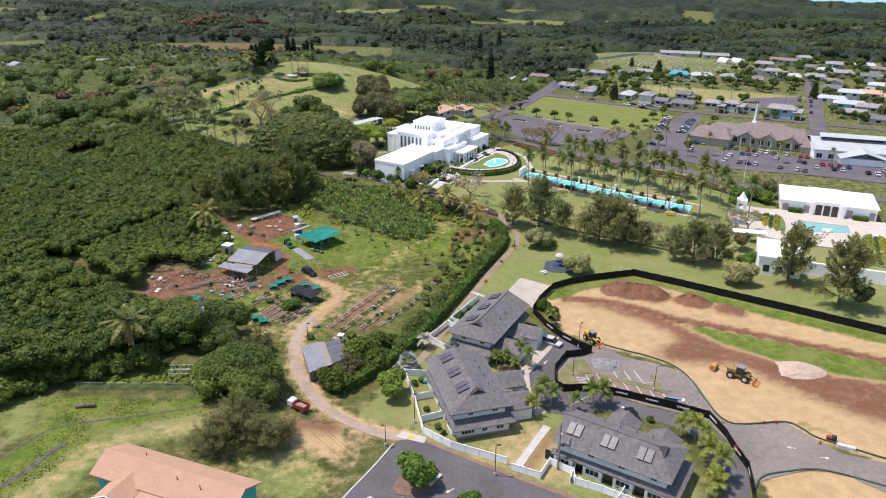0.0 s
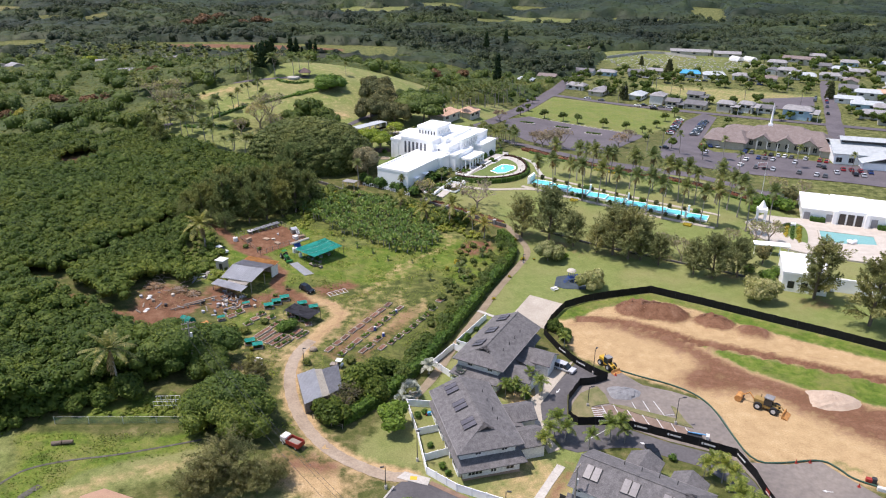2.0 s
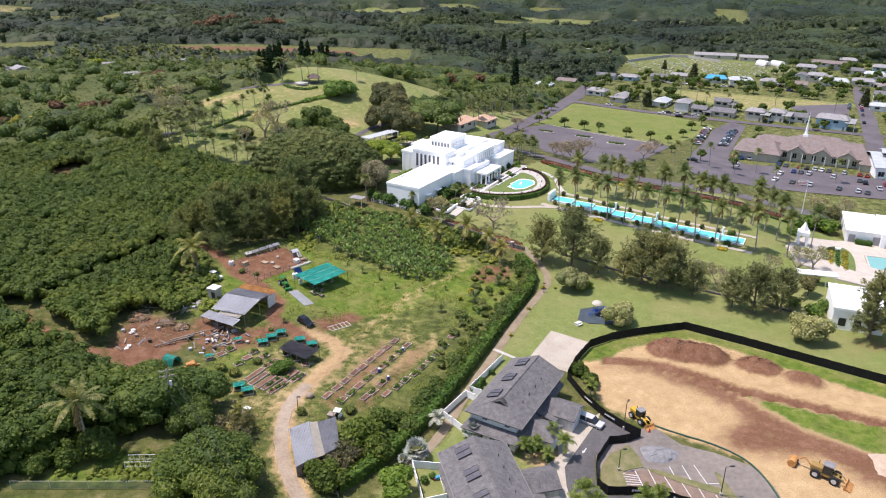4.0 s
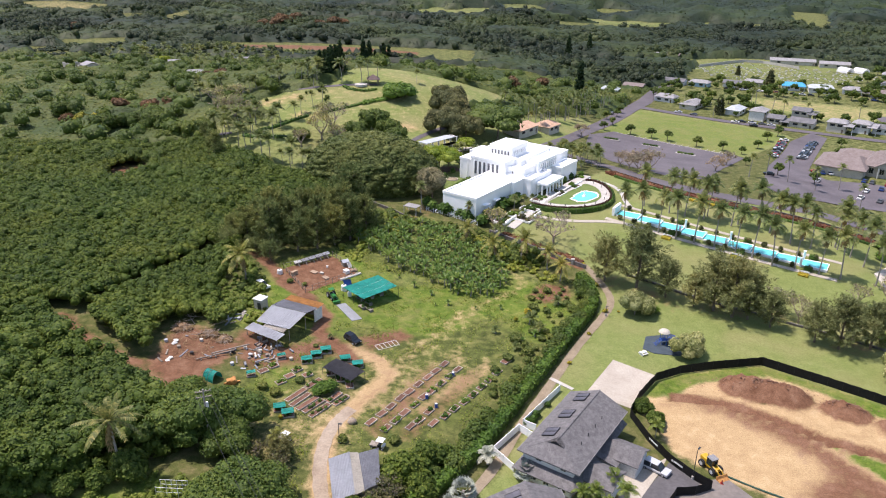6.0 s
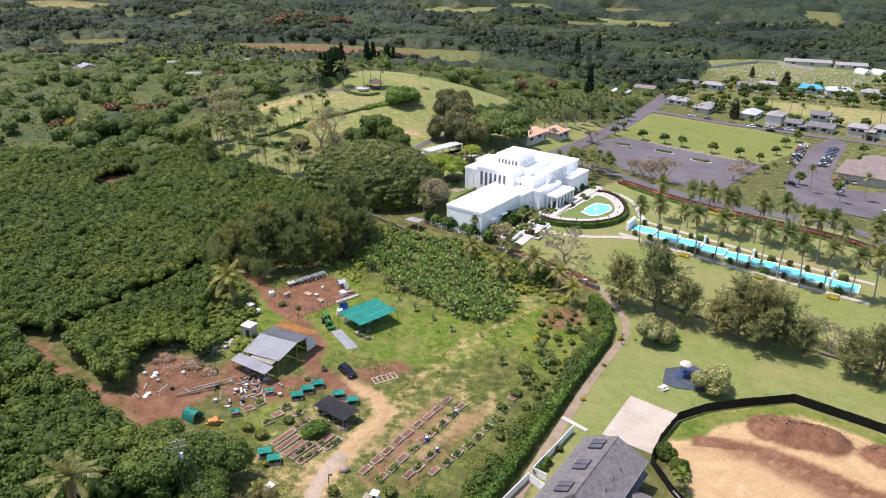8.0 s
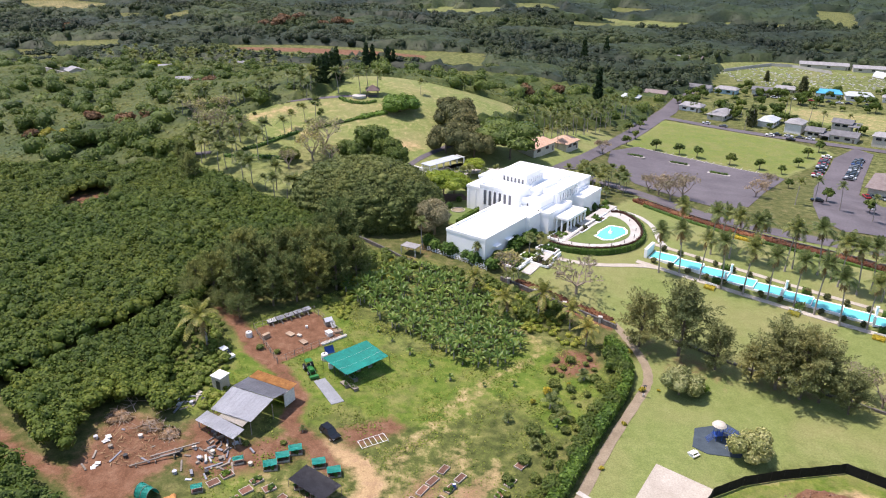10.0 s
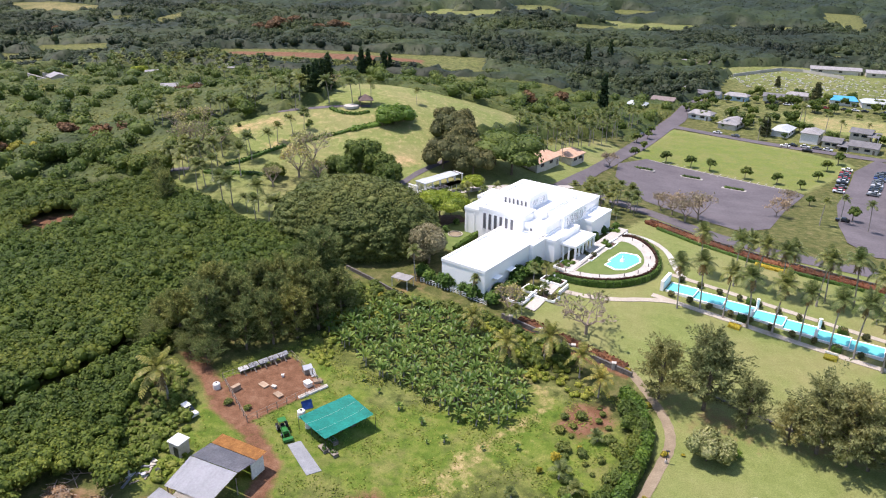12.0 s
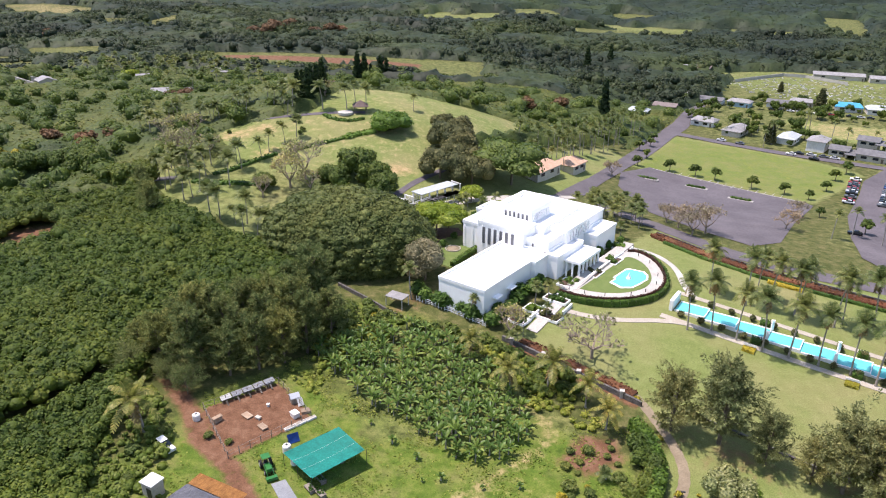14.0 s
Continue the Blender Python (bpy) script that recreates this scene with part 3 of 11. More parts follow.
far_land = (GY > 560) & (GY < 2400) & (abs(GX) < 0.9 * GY)
lawn[far_land] = np.maximum(lawn[far_land], np.clip((glade_at(GX[far_land], GY[far_land]) - 0.26) / 0.08, 0, 0.42))
beach = 0.72 * GX + 0.69 * GY
np.maximum(tan, np.clip(1 - abs(beach - 1444) / 18, 0, 1), out=tan)

# small unevenness: rough soil, the heaps and the cut on the site
rough_ground = np.zeros(GX.shape)
rough_ground[near] = crumple * (0.06 + 0.22 * np.clip(red[near] + 0.4 * tan[near], 0, 1))
for line, half, high in (([(43.8, 183.2), (48, 182.4), (53, 181.2)], 4.3, 3.2), ([(61.4, 178.4), (63.6, 177.4)], 3.4, 2.4), ([(69.2, 173.8), (71.4, 172.8)], 3.2, 2.0)):
    d = distance(line, GX, GY)
    rough_ground += high * np.clip(1 - d / half, 0, 1) ** 0.8 * (1 + 0.25 * np.sin(GX * 1.9) * np.cos(GY * 1.6))
cut = distance([(30, 177.4), (39.5, 176.8), (48, 173.2), (56.7, 167.8), (69, 163.4), (80, 159), (98, 151.7), (118, 141)], GX, GY)
rough_ground += 0.7 * np.exp(-((cut - 1.7) / 0.9) ** 2) - 0.9 * np.exp(-((cut / 1.0) ** 2))
for line, half in (([(43.8, 183.2), (48, 182.4), (53, 181.2)], 4.2), ([(61.4, 178.4), (63.6, 177.4)], 3.3)):
    lay_line(red, line, half, 1.0)
    np.minimum(tan, np.where(distance(line, GX, GY) < half, 0.2, 1), out=tan)
    np.minimum(lawn, np.where(distance(line, GX, GY) < half, 0.0, 1), out=lawn)
lay_line(red, [(69.2, 173.8), (71.4, 172.8)], 3.2, 1.5, 0.62)

rows_n, cols_n = GX.shape
index = np.arange(rows_n * cols_n).reshape(rows_n, cols_n)
quads = np.stack([index[:-1, :-1], index[:-1, 1:], index[1:, 1:], index[1:, :-1]], -1).reshape(-1, 4)
sheet = mesh_of("ground", np.stack([GX, GY, GZ + rough_ground], -1).reshape(-1, 3), quads)
layer = sheet.color_attributes.new("cover", "FLOAT_COLOR", "POINT")
layer.data.foreach_set("color", cover.reshape(-1).astype(np.float32))
sheet.polygons.foreach_set("use_smooth", np.ones(len(quads), bool))
tagged(part("ground", sheet, LAND, None), "uneven land of grass, red soil and mown lawns", "ground", kind="structure")

drape("water", [(300, 1790), (1500, 540), (4000, 2000), (2500, 5000), (-400, 5000), (-900, 3050)], SEA, 0, 400, 0, "pale blue-green sea behind a surf line", "sea")
for v in bpy.data.objects["water"].data.vertices:
    v.co.z = -8.5

# ---- roads and paved areas ----
drape("road", [(-5.5, 118.6), (-1.9, 117.0), (12.3, 109.2), (22.3, 104.4), (31, 100.4), (60, 87), (58, 79), (-22, 79), (-21, 81), (-17, 94), (-14.4, 101), (-10.7, 108.7), (-7.8, 115.6)], ASPHALT, 0.06, 4, 0, "dark asphalt street beside a white fence", "road")
drape("site_road", [(27, 157.3), (33, 152.7), (28.8, 150), (24, 145), (23.2, 137.4), (24.9, 134.9), (31.8, 135.8), (41.1, 131), (51.1, 127.2), (53.5, 121), (55.1, 112), (53.1, 106), (51, 100), (46, 98), (49.3, 107.3), (49.6, 114.6), (48.8, 120.8), (45.1, 124.7),
      (41.2, 126.2), (35.3, 129), (30.9, 128.7), (24, 126.9), (21.4, 128), (17.8, 137), (18.3, 141.3), (22.5, 149.5)], ASPHALT, 0.06, 4, 0, "dark asphalt access road curving round the houses", "road")
drape("car_park", [(33.3, 153.4), (35.7, 154.6), (40, 149.5), (45.7, 147.6), (51.1, 144.6), (53.3, 139.4), (53.9, 133.5), (54.5, 126.2), (60.3, 126), (67, 127.3), (69.1, 124.2), (73.6, 118.5), (79.4, 116.6), (110, 104), (110, 90), (90, 100), (75.6, 109), (71.2, 113.1),
      (65.6, 113.5), (58, 110.8), (55.3, 109.3), (55.3, 112.1), (53.7, 121.2), (51.3, 127.6), (41.2, 131.3), (31.8, 136.2), (25.1, 135.3), (23.5, 137.4), (24.2, 145), (28.9, 150.2)], DUSTY, 0.10, 4, 0, "dusty worn car park asphalt inside the site fence", "car park")
drape("concrete_pad", [(12.6, 176.1), (18.5, 189.6), (27.3, 184.8), (21.2, 172)], CONCRETE, 0.12, 4, 0.2, "square pale concrete court with hairline stains", "concrete pad")
drape("house_drive", [(18.6, 153.3), (22.5, 154.5), (26.5, 158.1), (25.1, 154.4), (22.1, 148.7), (18.3, 141.4), (18.3, 136.6), (19.1, 131.0), (21.0, 127.6), (18.8, 126.3), (17.2, 130.8), (15.1, 134.2), (14.3, 140.5), (17.5, 144.4), (17.3, 150.3)], CONCRETE, 0.09, 4, 0.12, "pale concrete driveway between the houses", "driveway")
ribbon("garden_walk", [(14.1, 110.1), (17.4, 116.7), (20.8, 123.1)], 1.5, PALE_PATH, 0.10, 1, "straight white concrete footpath across a small lawn", "path", thick=0.12)
ribbon("coral_track", [(-5.5, 118.3), (-8.8, 117.7), (-14.5, 120), (-19.3, 122.6), (-23.4, 126.2), (-27.2, 130.9), (-31, 137.7), (-33.6, 145.4), (-34.4, 153), (-33.2, 158.2), (-32.2, 160.6)], 2.4, CORAL_ROAD, 0.07, 3, "pale coral gravel farm track with worn edges", "track")
ribbon("park_path", [(-10.5, 136), (-4.5, 146), (0.6, 164.1), (4.7, 175.7), (10.6, 193.7), (16.7, 208.5), (18.9, 214), (19.2, 219.2), (17.6, 225), (15.2, 230.6), (11.9, 237.5), (6, 240), (-4, 246)], 1.9, EARTH_PATH, 0.07, 3, "trodden reddish footpath along a clipped hedge", "path")

# ---- plants ----
IRON = foliage("ironwood_needles", (0.135, 0.155, 0.062), (0.215, 0.235, 0.1), (0.32, 0.325, 0.155), 0.8, 0.4, relief=0.2)
BROAD = foliage("broad_leaf", (0.05, 0.083, 0.014), (0.083, 0.125, 0.022), (0.14, 0.185, 0.04), 0.5)
OLIVE = foliage("olive_leaf", (0.052, 0.065, 0.026), (0.104, 0.111, 0.044), (0.182, 0.176, 0.078), 0.65)
BRIGHT = foliage("bright_leaf", (0.065, 0.12, 0.016), (0.108, 0.195, 0.025), (0.18, 0.27, 0.05), 0.5)
YELLOW = foliage("yellow_leaf", (0.2, 0.19, 0.02), (0.32, 0.28, 0.03), (0.42, 0.36, 0.05), 0.5)
RUST = foliage("rusty_leaf", (0.1, 0.058, 0.03), (0.155, 0.088, 0.045), (0.215, 0.135, 0.072), 0.6)
PALE = foliage("pale_leaf", (0.17, 0.19, 0.06), (0.3, 0.31, 0.125), (0.46, 0.44, 0.22), 0.5)
FROND = foliage("palm_frond", (0.08, 0.112, 0.034), (0.13, 0.165, 0.054), (0.22, 0.24, 0.09), 0.45, 0.4, relief=0.2)
GOLDEN_FROND = foliage("golden_palm_frond", (0.13, 0.15, 0.034), (0.21, 0.22, 0.055), (0.36, 0.32, 0.105), 0.45, 0.4, relief=0.2)
SILVER = foliage("silver_frond", (0.24, 0.27, 0.24), (0.34, 0.37, 0.34), (0.42, 0.45, 0.41), 0.5, 0.15)
BANANA = foliage("banana_leaf", (0.08, 0.148, 0.034), (0.13, 0.21, 0.05), (0.225, 0.3, 0.092), 0.35, 0.35, relief=0.2)
CONIFER = foliage("conifer_leaf", (0.013, 0.031, 0.013), (0.026, 0.052, 0.018), (0.046, 0.078, 0.026), 0.7)
HEDGE = foliage("hedge_leaf", (0.033, 0.072, 0.013), (0.065, 0.13, 0.019), (0.111, 0.195, 0.036), 0.5)
TWIG = surface("grey_twigs", (0.25, 0.195, 0.15), (0.37, 0.3, 0.24), 1.0, 0.95, 0.3, 0.02, 0, 5, "Object")


def tris(quads):
    q = np.asarray(quads)
    return np.concatenate([q[:, [0, 1, 2]], q[:, [0, 2, 3]]])


def lobed(rng, lobes, count, size, core=0.9, level=2, long=1.6, spread=0.45, droop=0.0):
    """A crown: knobbly cores under a loose coat of leaves. lobes: centre and radii."""
    pieces = []
    bv, bf = BALLS[level]
    weight = np.array([rx * ry for *_, rx, ry, rz in lobes])
    share = np.maximum(4, (count * weight / weight.sum()).astype(int))
    for (cx, cy, cz, rx, ry, rz), n in zip(lobes, share):
        c, r = np.array([cx, cy, cz]), np.array([rx, ry, rz])
        if core:
            wob = 1 + rng.uniform(-0.2, 0.16, (len(bv), 1))
            pieces.append((bv * r * core * wob + c, bf))
        d = rng.normal(0, 1, (n, 3))
        d /= np.linalg.norm(d, axis=1, keepdims=True)
        d[:, 2] = np.where(d[:, 2] < -0.35, -d[:, 2], d[:, 2])
        at = c + d * (r + rng.uniform(-0.2, 0.09, (n, 1)) * np.minimum(r, 2.5))
        face = d + np.array([0, 0, 0.5 - droop])
        v, f = leaves(rng, at, face, size, long, spread)
        pieces.append((v, tris(f)))
    return joined(pieces)


def crown_lobes(rng, radius, low, high, n, flat=1.0):
    """Lobes that fill a rounded crown between two heights."""
    out = []
    mid, half = (low + high) / 2, (high - low) / 2
    for k in range(n):
        a, q = rng.uniform(0, 2 * math.pi), rng.uniform(0.15, 0.72) ** 0.5
        up = rng.uniform(-0.55, 0.75)
        reach = radius * q * math.sqrt(max(0.1, 1 - up * up))
        r = radius * rng.uniform(0.34, 0.52)
        out.append((reach * math.cos(a), reach * math.sin(a), mid + half * up * 0.75, r, r, min(r * flat, half * 0.7)))
    out.append((0, 0, mid + half * 0.2, radius * 0.6, radius * 0.6, half * 0.75))
    return out


def limbs(rng, height, thick, lobes, sides=7):
    """A tapered, slightly bent trunk with a limb into every lobe."""
    bm = bmesh.new()
    base, fork = Vector((0, 0, -0.4)), Vector((rng.uniform(-0.3, 0.3), rng.uniform(-0.3, 0.3), height * 0.45))
    tube(bm, base, fork, thick, thick * 0.7, sides)
    for lobe in lobes:
        tip = Vector(lobe[:3])
        knee = fork.lerp(tip, 0.5) + Vector((0, 0, 0.06 * height))
        tube(bm, fork, knee, thick * 0.5, thick * 0.32, 5)
        tube(bm, knee, tip, thick * 0.32, thick * 0.12, 5)
    return bm


def tree_shape(name, seed, height, radius, lobes=9, count=900, size=0.5, leaf=BROAD, low=0.3, flat=1.0, label="", category="tree", bark=BARK, thick=None, spread=0.5, long=1.6, level=2):
    def build(m, tag, group):
        rng = np.random.default_rng(seed)
        ls = crown_lobes(rng, radius, height * low, height, lobes, flat)
        root = thing(name, tag or label, category, m, group)
        part("trunk", limbs(rng, height, thick or 0.028 * height + 0.06, ls), bark, root)
        v, f = lobed(rng, ls, count, size, 0.88, level, long, spread)
        part("crown", mesh_of("crown", v, f), leaf, root)
        return root
    return build


def frond(rng, azimuth, rise, length, width, droop, pairs=14):
    """A feather leaf: a bent midrib with leaflets on both sides, as quads."""
    verts, faces = [], []
    ca, sa = math.cos(azimuth), math.sin(azimuth)
    side = np.array([-sa, ca, 0])
    pts = []
    for k in range(pairs + 1):
        f = k / pairs
        out = length * f * math.cos(rise) * (1 - 0.18 * f * f)
        up = length * f * math.sin(rise) - droop * length * f * f
        pts.append(np.array([ca * out, sa * out, up]))
    for k in range(pairs):
        f = (k + 0.5) / pairs
        w = width * (0.35 + 1.3 * f * (1 - f) * 2 * 0.9) * rng.uniform(0.85, 1.1)
        ahead = pts[k + 1] - pts[k]
        for s in (1, -1):
            a, b = pts[k], pts[k + 1]
            tip = (a + b) / 2 + side * s * w + ahead * 0.7 + np.array([0, 0, -0.3 * w])
            n = len(verts)
            b = a + ahead * 0.9
            verts += [a, b, tip + ahead * 0.15, tip - ahead * 0.4]
            faces.append((n, n + 1, n + 2, n + 3))
    return np.array(verts), np.array(faces)


def palm_shape(name, seed, height, fronds=18, length=3.2, width=0.75, lean=0.6, leaf=FROND, shaft=0.17, label="", royal=False, thatch=True):
    def build(m, tag, group):
        rng = np.random.default_rng(seed)
        root = thing(name, tag or label, "palm tree", m, group)
        bm, n = bmesh.new(), 7
        line = [Vector((lean * (k / n) ** 2, 0.3 * lean * math.sin(k / n * 2), height * k / n - 0.3 * (k == 0))) for k in range(n + 1)]
        rings = []
        for k, p in enumerate(line):
            r = shaft * (1.5 - 0.9 * min(1, k / n * 4)) if k < 2 else shaft * (1.0 - 0.35 * k / n)
            rings.append([p + Vector((r * math.cos(a), r * math.sin(a), 0)) for a in np.arange(8) * math.pi / 4])
        rows = loft(bm, rings)
        bm.faces.new(rows[-1])
        part("trunk", bm, PALE_BARK, root)
        top = np.array(line[-1])
        if royal:
            part("crownshaft", tube(bmesh.new(), line[-1] - Vector((0, 0, 0.1)), line[-1] + Vector((0, 0, 1.0)), shaft * 0.8, shaft * 0.45, 8), BRIGHT, root, "smooth green crownshaft")
            top = top + (0, 0, 0.9)
        got = []
        for k in range(fronds):
            f = k / fronds
            rise = math.radians(76 - 88 * f + rng.uniform(-8, 8))
            v, q = frond(rng, k * 2.4 + rng.uniform(-0.2, 0.2), rise, length * rng.uniform(0.85, 1.08), width, 0.3 + 0.22 * rng.random())
            got.append((v + top, q))
        v, q = joined(got)
        part("crown", mesh_of("crown", v, q), leaf, root)
        if thatch:
            got = [frond(rng, rng.uniform(0, 6.28), math.radians(-50 - 25 * rng.random()), length * 0.6, width * 0.6, 0.25, 6) for _ in range(5)]
            v, q = joined([(a + top - (0, 0, 0.15), b) for a, b in got])
            part("dead_fronds", mesh_of("dead_fronds", v, q), DRY, root, "dry brown hanging fronds")
        return root
    return build


DRY = foliage("dry_frond", (0.16, 0.11, 0.05), (0.25, 0.18, 0.09), (0.34, 0.26, 0.14), 0.7, 0.15)


def fan_palm_shape(name, seed, height, label):
    """A low palm with stiff fan leaves in silvery grey."""
    def build(m, tag, group):
        rng = np.random.default_rng(seed)
        root = thing(name, tag or label, "palm tree", m, group)
        part("trunk", tubes([((0, 0, -0.3), (0.05, 0, height), 0.28, 0.2)], 9), PALE_BARK, root)
        got = []
        for k in range(26):
            az, rise = k * 2.4, math.radians(80 - 105 * k / 26 + rng.uniform(-6, 6))
            stem = np.array([math.cos(az) * math.cos(rise), math.sin(az) * math.cos(rise), math.sin(rise)])
            side = np.array([-math.sin(az), math.cos(az), 0])
            up = np.cross(stem, side)
            hub = stem * 1.1 + (0, 0, height)
            for j in range(-5, 6):
                a = j * 0.26
                d = stem * math.cos(a) + side * math.sin(a)
                w = np.cross(d, up) * 0.09
                tip = hub + d * 1.05 + (0, 0, -0.12 * abs(j) * 0.2)
                got.append((np.array([hub, hub + d * 0.5 + w, tip, hub + d * 0.5 - w]), np.array([[0, 1, 2, 3]])))
        v, q = joined(got)
        part("crown", mesh_of("crown", v, q), SILVER, root)
        return root
    return build


def ironwood_shape(seed, height, radius, count=9000, leaf=None, label="tall feathery grey-green ironwood tree", name="ironwood_tree"):
    """A tapered trunk with rising boughs, each split into pointed plumes of fine needle sprays."""
    def build(m, tag, group):
        rng = np.random.default_rng(seed)
        root = thing(name, tag or label, "tree", m, group)
        bm = bmesh.new()
        lean = rng.uniform(-0.05, 0.05, 2) * height
        tube(bm, (0, 0, -0.4), (lean[0] * 0.5, lean[1] * 0.5, height * 0.5), 0.024 * height, 0.015 * height, 8)
        tube(bm, (lean[0] * 0.5, lean[1] * 0.5, height * 0.5), (lean[0], lean[1], height * 0.95), 0.015 * height, 0.02, 6)
        pieces, boughs, split = [], 38, 5
        for k in range(boughs):
            f = 0.1 + 0.82 * (k / boughs) ** 0.9
            a = k * 2.4 + rng.uniform(-0.5, 0.5)
            form = min(1.0, 0.45 + 2.2 * f) * (1.03 - f) ** 0.62
            reach = radius * form * rng.uniform(0.55, 1.2)
            rise = reach * (0.25 + 0.75 * f) + rng.uniform(0.2, 0.9)
            hub = np.array([lean[0] * f, lean[1] * f, height * f * 0.92])
            tip = hub + (reach * math.cos(a), reach * math.sin(a), rise)
            tube(bm, hub, tip, 0.05 + 0.003 * height, 0.015, 4)
            for q in range(split):
                start = hub + (tip - hub) * rng.uniform(0.15, 0.75)
                end = tip + rng.normal(0, 0.17 * radius, 3) * (1, 1, 0.8) + (0, 0, 0.3)
                axis = end - start
                long = np.linalg.norm(axis) + 1e-6
                n = max(12, int(count / (boughs * split) * (0.5 + 0.32 * long)))
                u = rng.uniform(0.0, 1.0, (n, 1))
                off = rng.normal(0, 1, (n, 3))
                off /= np.linalg.norm(off, axis=1, keepdims=True)
                at = start + axis * u + off * (0.14 * long + 0.16) * (0.25 + np.sin(3.1 * np.clip(u, 0, 0.97)) * 0.9) * rng.uniform(0.55, 1.0, (n, 1))
                d = axis / long * 0.75 + off * 0.7 + (0, 0, -0.12)
                d /= np.linalg.norm(d, axis=1, keepdims=True)
                w = np.cross(d, off + rng.normal(0, 0.5, (n, 3)))
                w /= np.linalg.norm(w, axis=1, keepdims=True) + 1e-9
                size = rng.uniform(0.55, 1.2, (n, 1)) * (0.2 + 0.029 * height)
                d, w = d * size, w * size * 0.16
                v = np.stack([at - d * 0.35, at + w, at + d * 0.65 + (0, 0, -0.08), at - w], 1).reshape(-1, 3)
                pieces.append((v, tris(np.arange(4 * n).reshape(n, 4))))
        part("trunk", bm, BARK, root)
        v, f = joined(pieces)
        part("crown", mesh_of("crown", v, f), leaf or IRON, root)
        return root
    return build


def bare_tree_shape(name, seed, height, radius, label, bark=TWIG, tufts=0, leaf=OLIVE):
    def build(m, tag, group):
        rng = np.random.default_rng(seed)
        root = thing(name, tag or label, "tree", m, group)
        bm, tips = bmesh.new(), []

        def grow(a, way, long, thick, depth):
            b = a + way * long
            tube(bm, a, b, max(thick, 0.028), max(thick * 0.62, 0.018), 5 if depth < 2 else 3)
            if depth == 5:
                tips.append(b)
                return
            for _ in range(3 if depth < 3 else 4 if depth < 4 else 5):
                turn = Vector(rng.normal(0, 0.6, 3))
                turn.z = abs(turn.z) * 0.35 + 0.05
                grow(b, (way * 0.75 + turn).normalized(), long * rng.uniform(0.6, 0.82), thick * 0.55, depth + 1)

        for k in range(4):
            a = k * 1.6 + rng.uniform(-0.3, 0.3)
            grow(Vector((0, 0, height * 0.18)), Vector((math.cos(a) * radius / height, math.sin(a) * radius / height, 0.9)).normalized(), height * 0.27, 0.022 * height, 1)
        tube(bm, (0, 0, -0.4), (0, 0, height * 0.2), 0.035 * height, 0.028 * height, 8)
        part("trunk", bm, bark, root)
        if tufts:
            at = np.array([t[:] for t in tips])[rng.integers(0, len(tips), tufts)] + rng.normal(0, 0.35, (tufts, 3))
            v, f = leaves(rng, at, np.tile([0, 0, 1.0], (tufts, 1)), 0.32)
            part("crown", mesh_of("crown", v, f), leaf, root)
        return root
    return build


def conifer_shape(name, seed, height, radius, label, count=1100, leaf=CONIFER):
    def build(m, tag, group):
        rng = np.random.default_rng(seed)
        root = thing(name, tag or label, "tree", m, group)
        part("trunk", tubes([((0, 0, -0.4), (0, 0, height * 0.95), 0.02 * height, 0.03)]), BARK, root)
        lobes = []
        for k in range(16):
            f = 0.06 + 0.9 * k / 16
            r = radius * (1 - 0.62 * f) * rng.uniform(0.8, 1.1)
            a = k * 2.4
            lobes.append((0.3 * r * math.cos(a), 0.3 * r * math.sin(a), height * f + r * 0.3, r, r, height * 0.07))
        v, f = lobed(rng, lobes, count, 0.32 * radius, 0.85, 1, 2.2, 0.9, 0.6)
        part("crown", mesh_of("crown", v, f), leaf, root)
        return root
    return build


def banana_shape(seed, height, label="leafy green banana plant"):
    def build(m, tag, group):
        rng = np.random.default_rng(seed)
        root = thing("banana_plant", tag or label, "banana plant", m, group)
        part("stem", tubes([((0, 0, -0.2), (0.06, 0, height * 0.55), 0.16, 0.1)], 7), PALE_BARK, root)
        got = []
        for k in range(10):
            az, rise = k * 2.4 + rng.uniform(-0.2, 0.2), math.radians(74 - 6.0 * k + rng.uniform(-6, 6))
            ln, w = height * 0.72 * rng.uniform(0.85, 1.1), 0.25 * rng.uniform(0.9, 1.15)
            ca, sa = math.cos(az), math.sin(az)
            side, verts, faces = np.array([-sa, ca, 0]), [], []
            for j in range(7):
                f = j / 6
                out, up = ln * f * math.cos(rise) * (1 - 0.1 * f), ln * f * math.sin(rise) - 0.3 * ln * f * f
                p = np.array([ca * out, sa * out, height * 0.5 + up])
                half = w * (0.12 + 2.6 * f * (1.04 - f) ** 0.75)
                verts += [p + side * half + (0, 0, 0.22 * half), p - (0, 0, 0.04), p - side * half + (0, 0, 0.22 * half)]
            for j in range(6):
                faces += [(3 * j, 3 * j + 1, 3 * j + 4, 3 * j + 3), (3 * j + 1, 3 * j + 2, 3 * j + 5, 3 * j + 4)]
            got.append((np.array(verts), np.array(faces)))
        v, q = joined(got)
        part("leaves", mesh_of("leaves", v, q), BANANA, root)
        return root
    return build


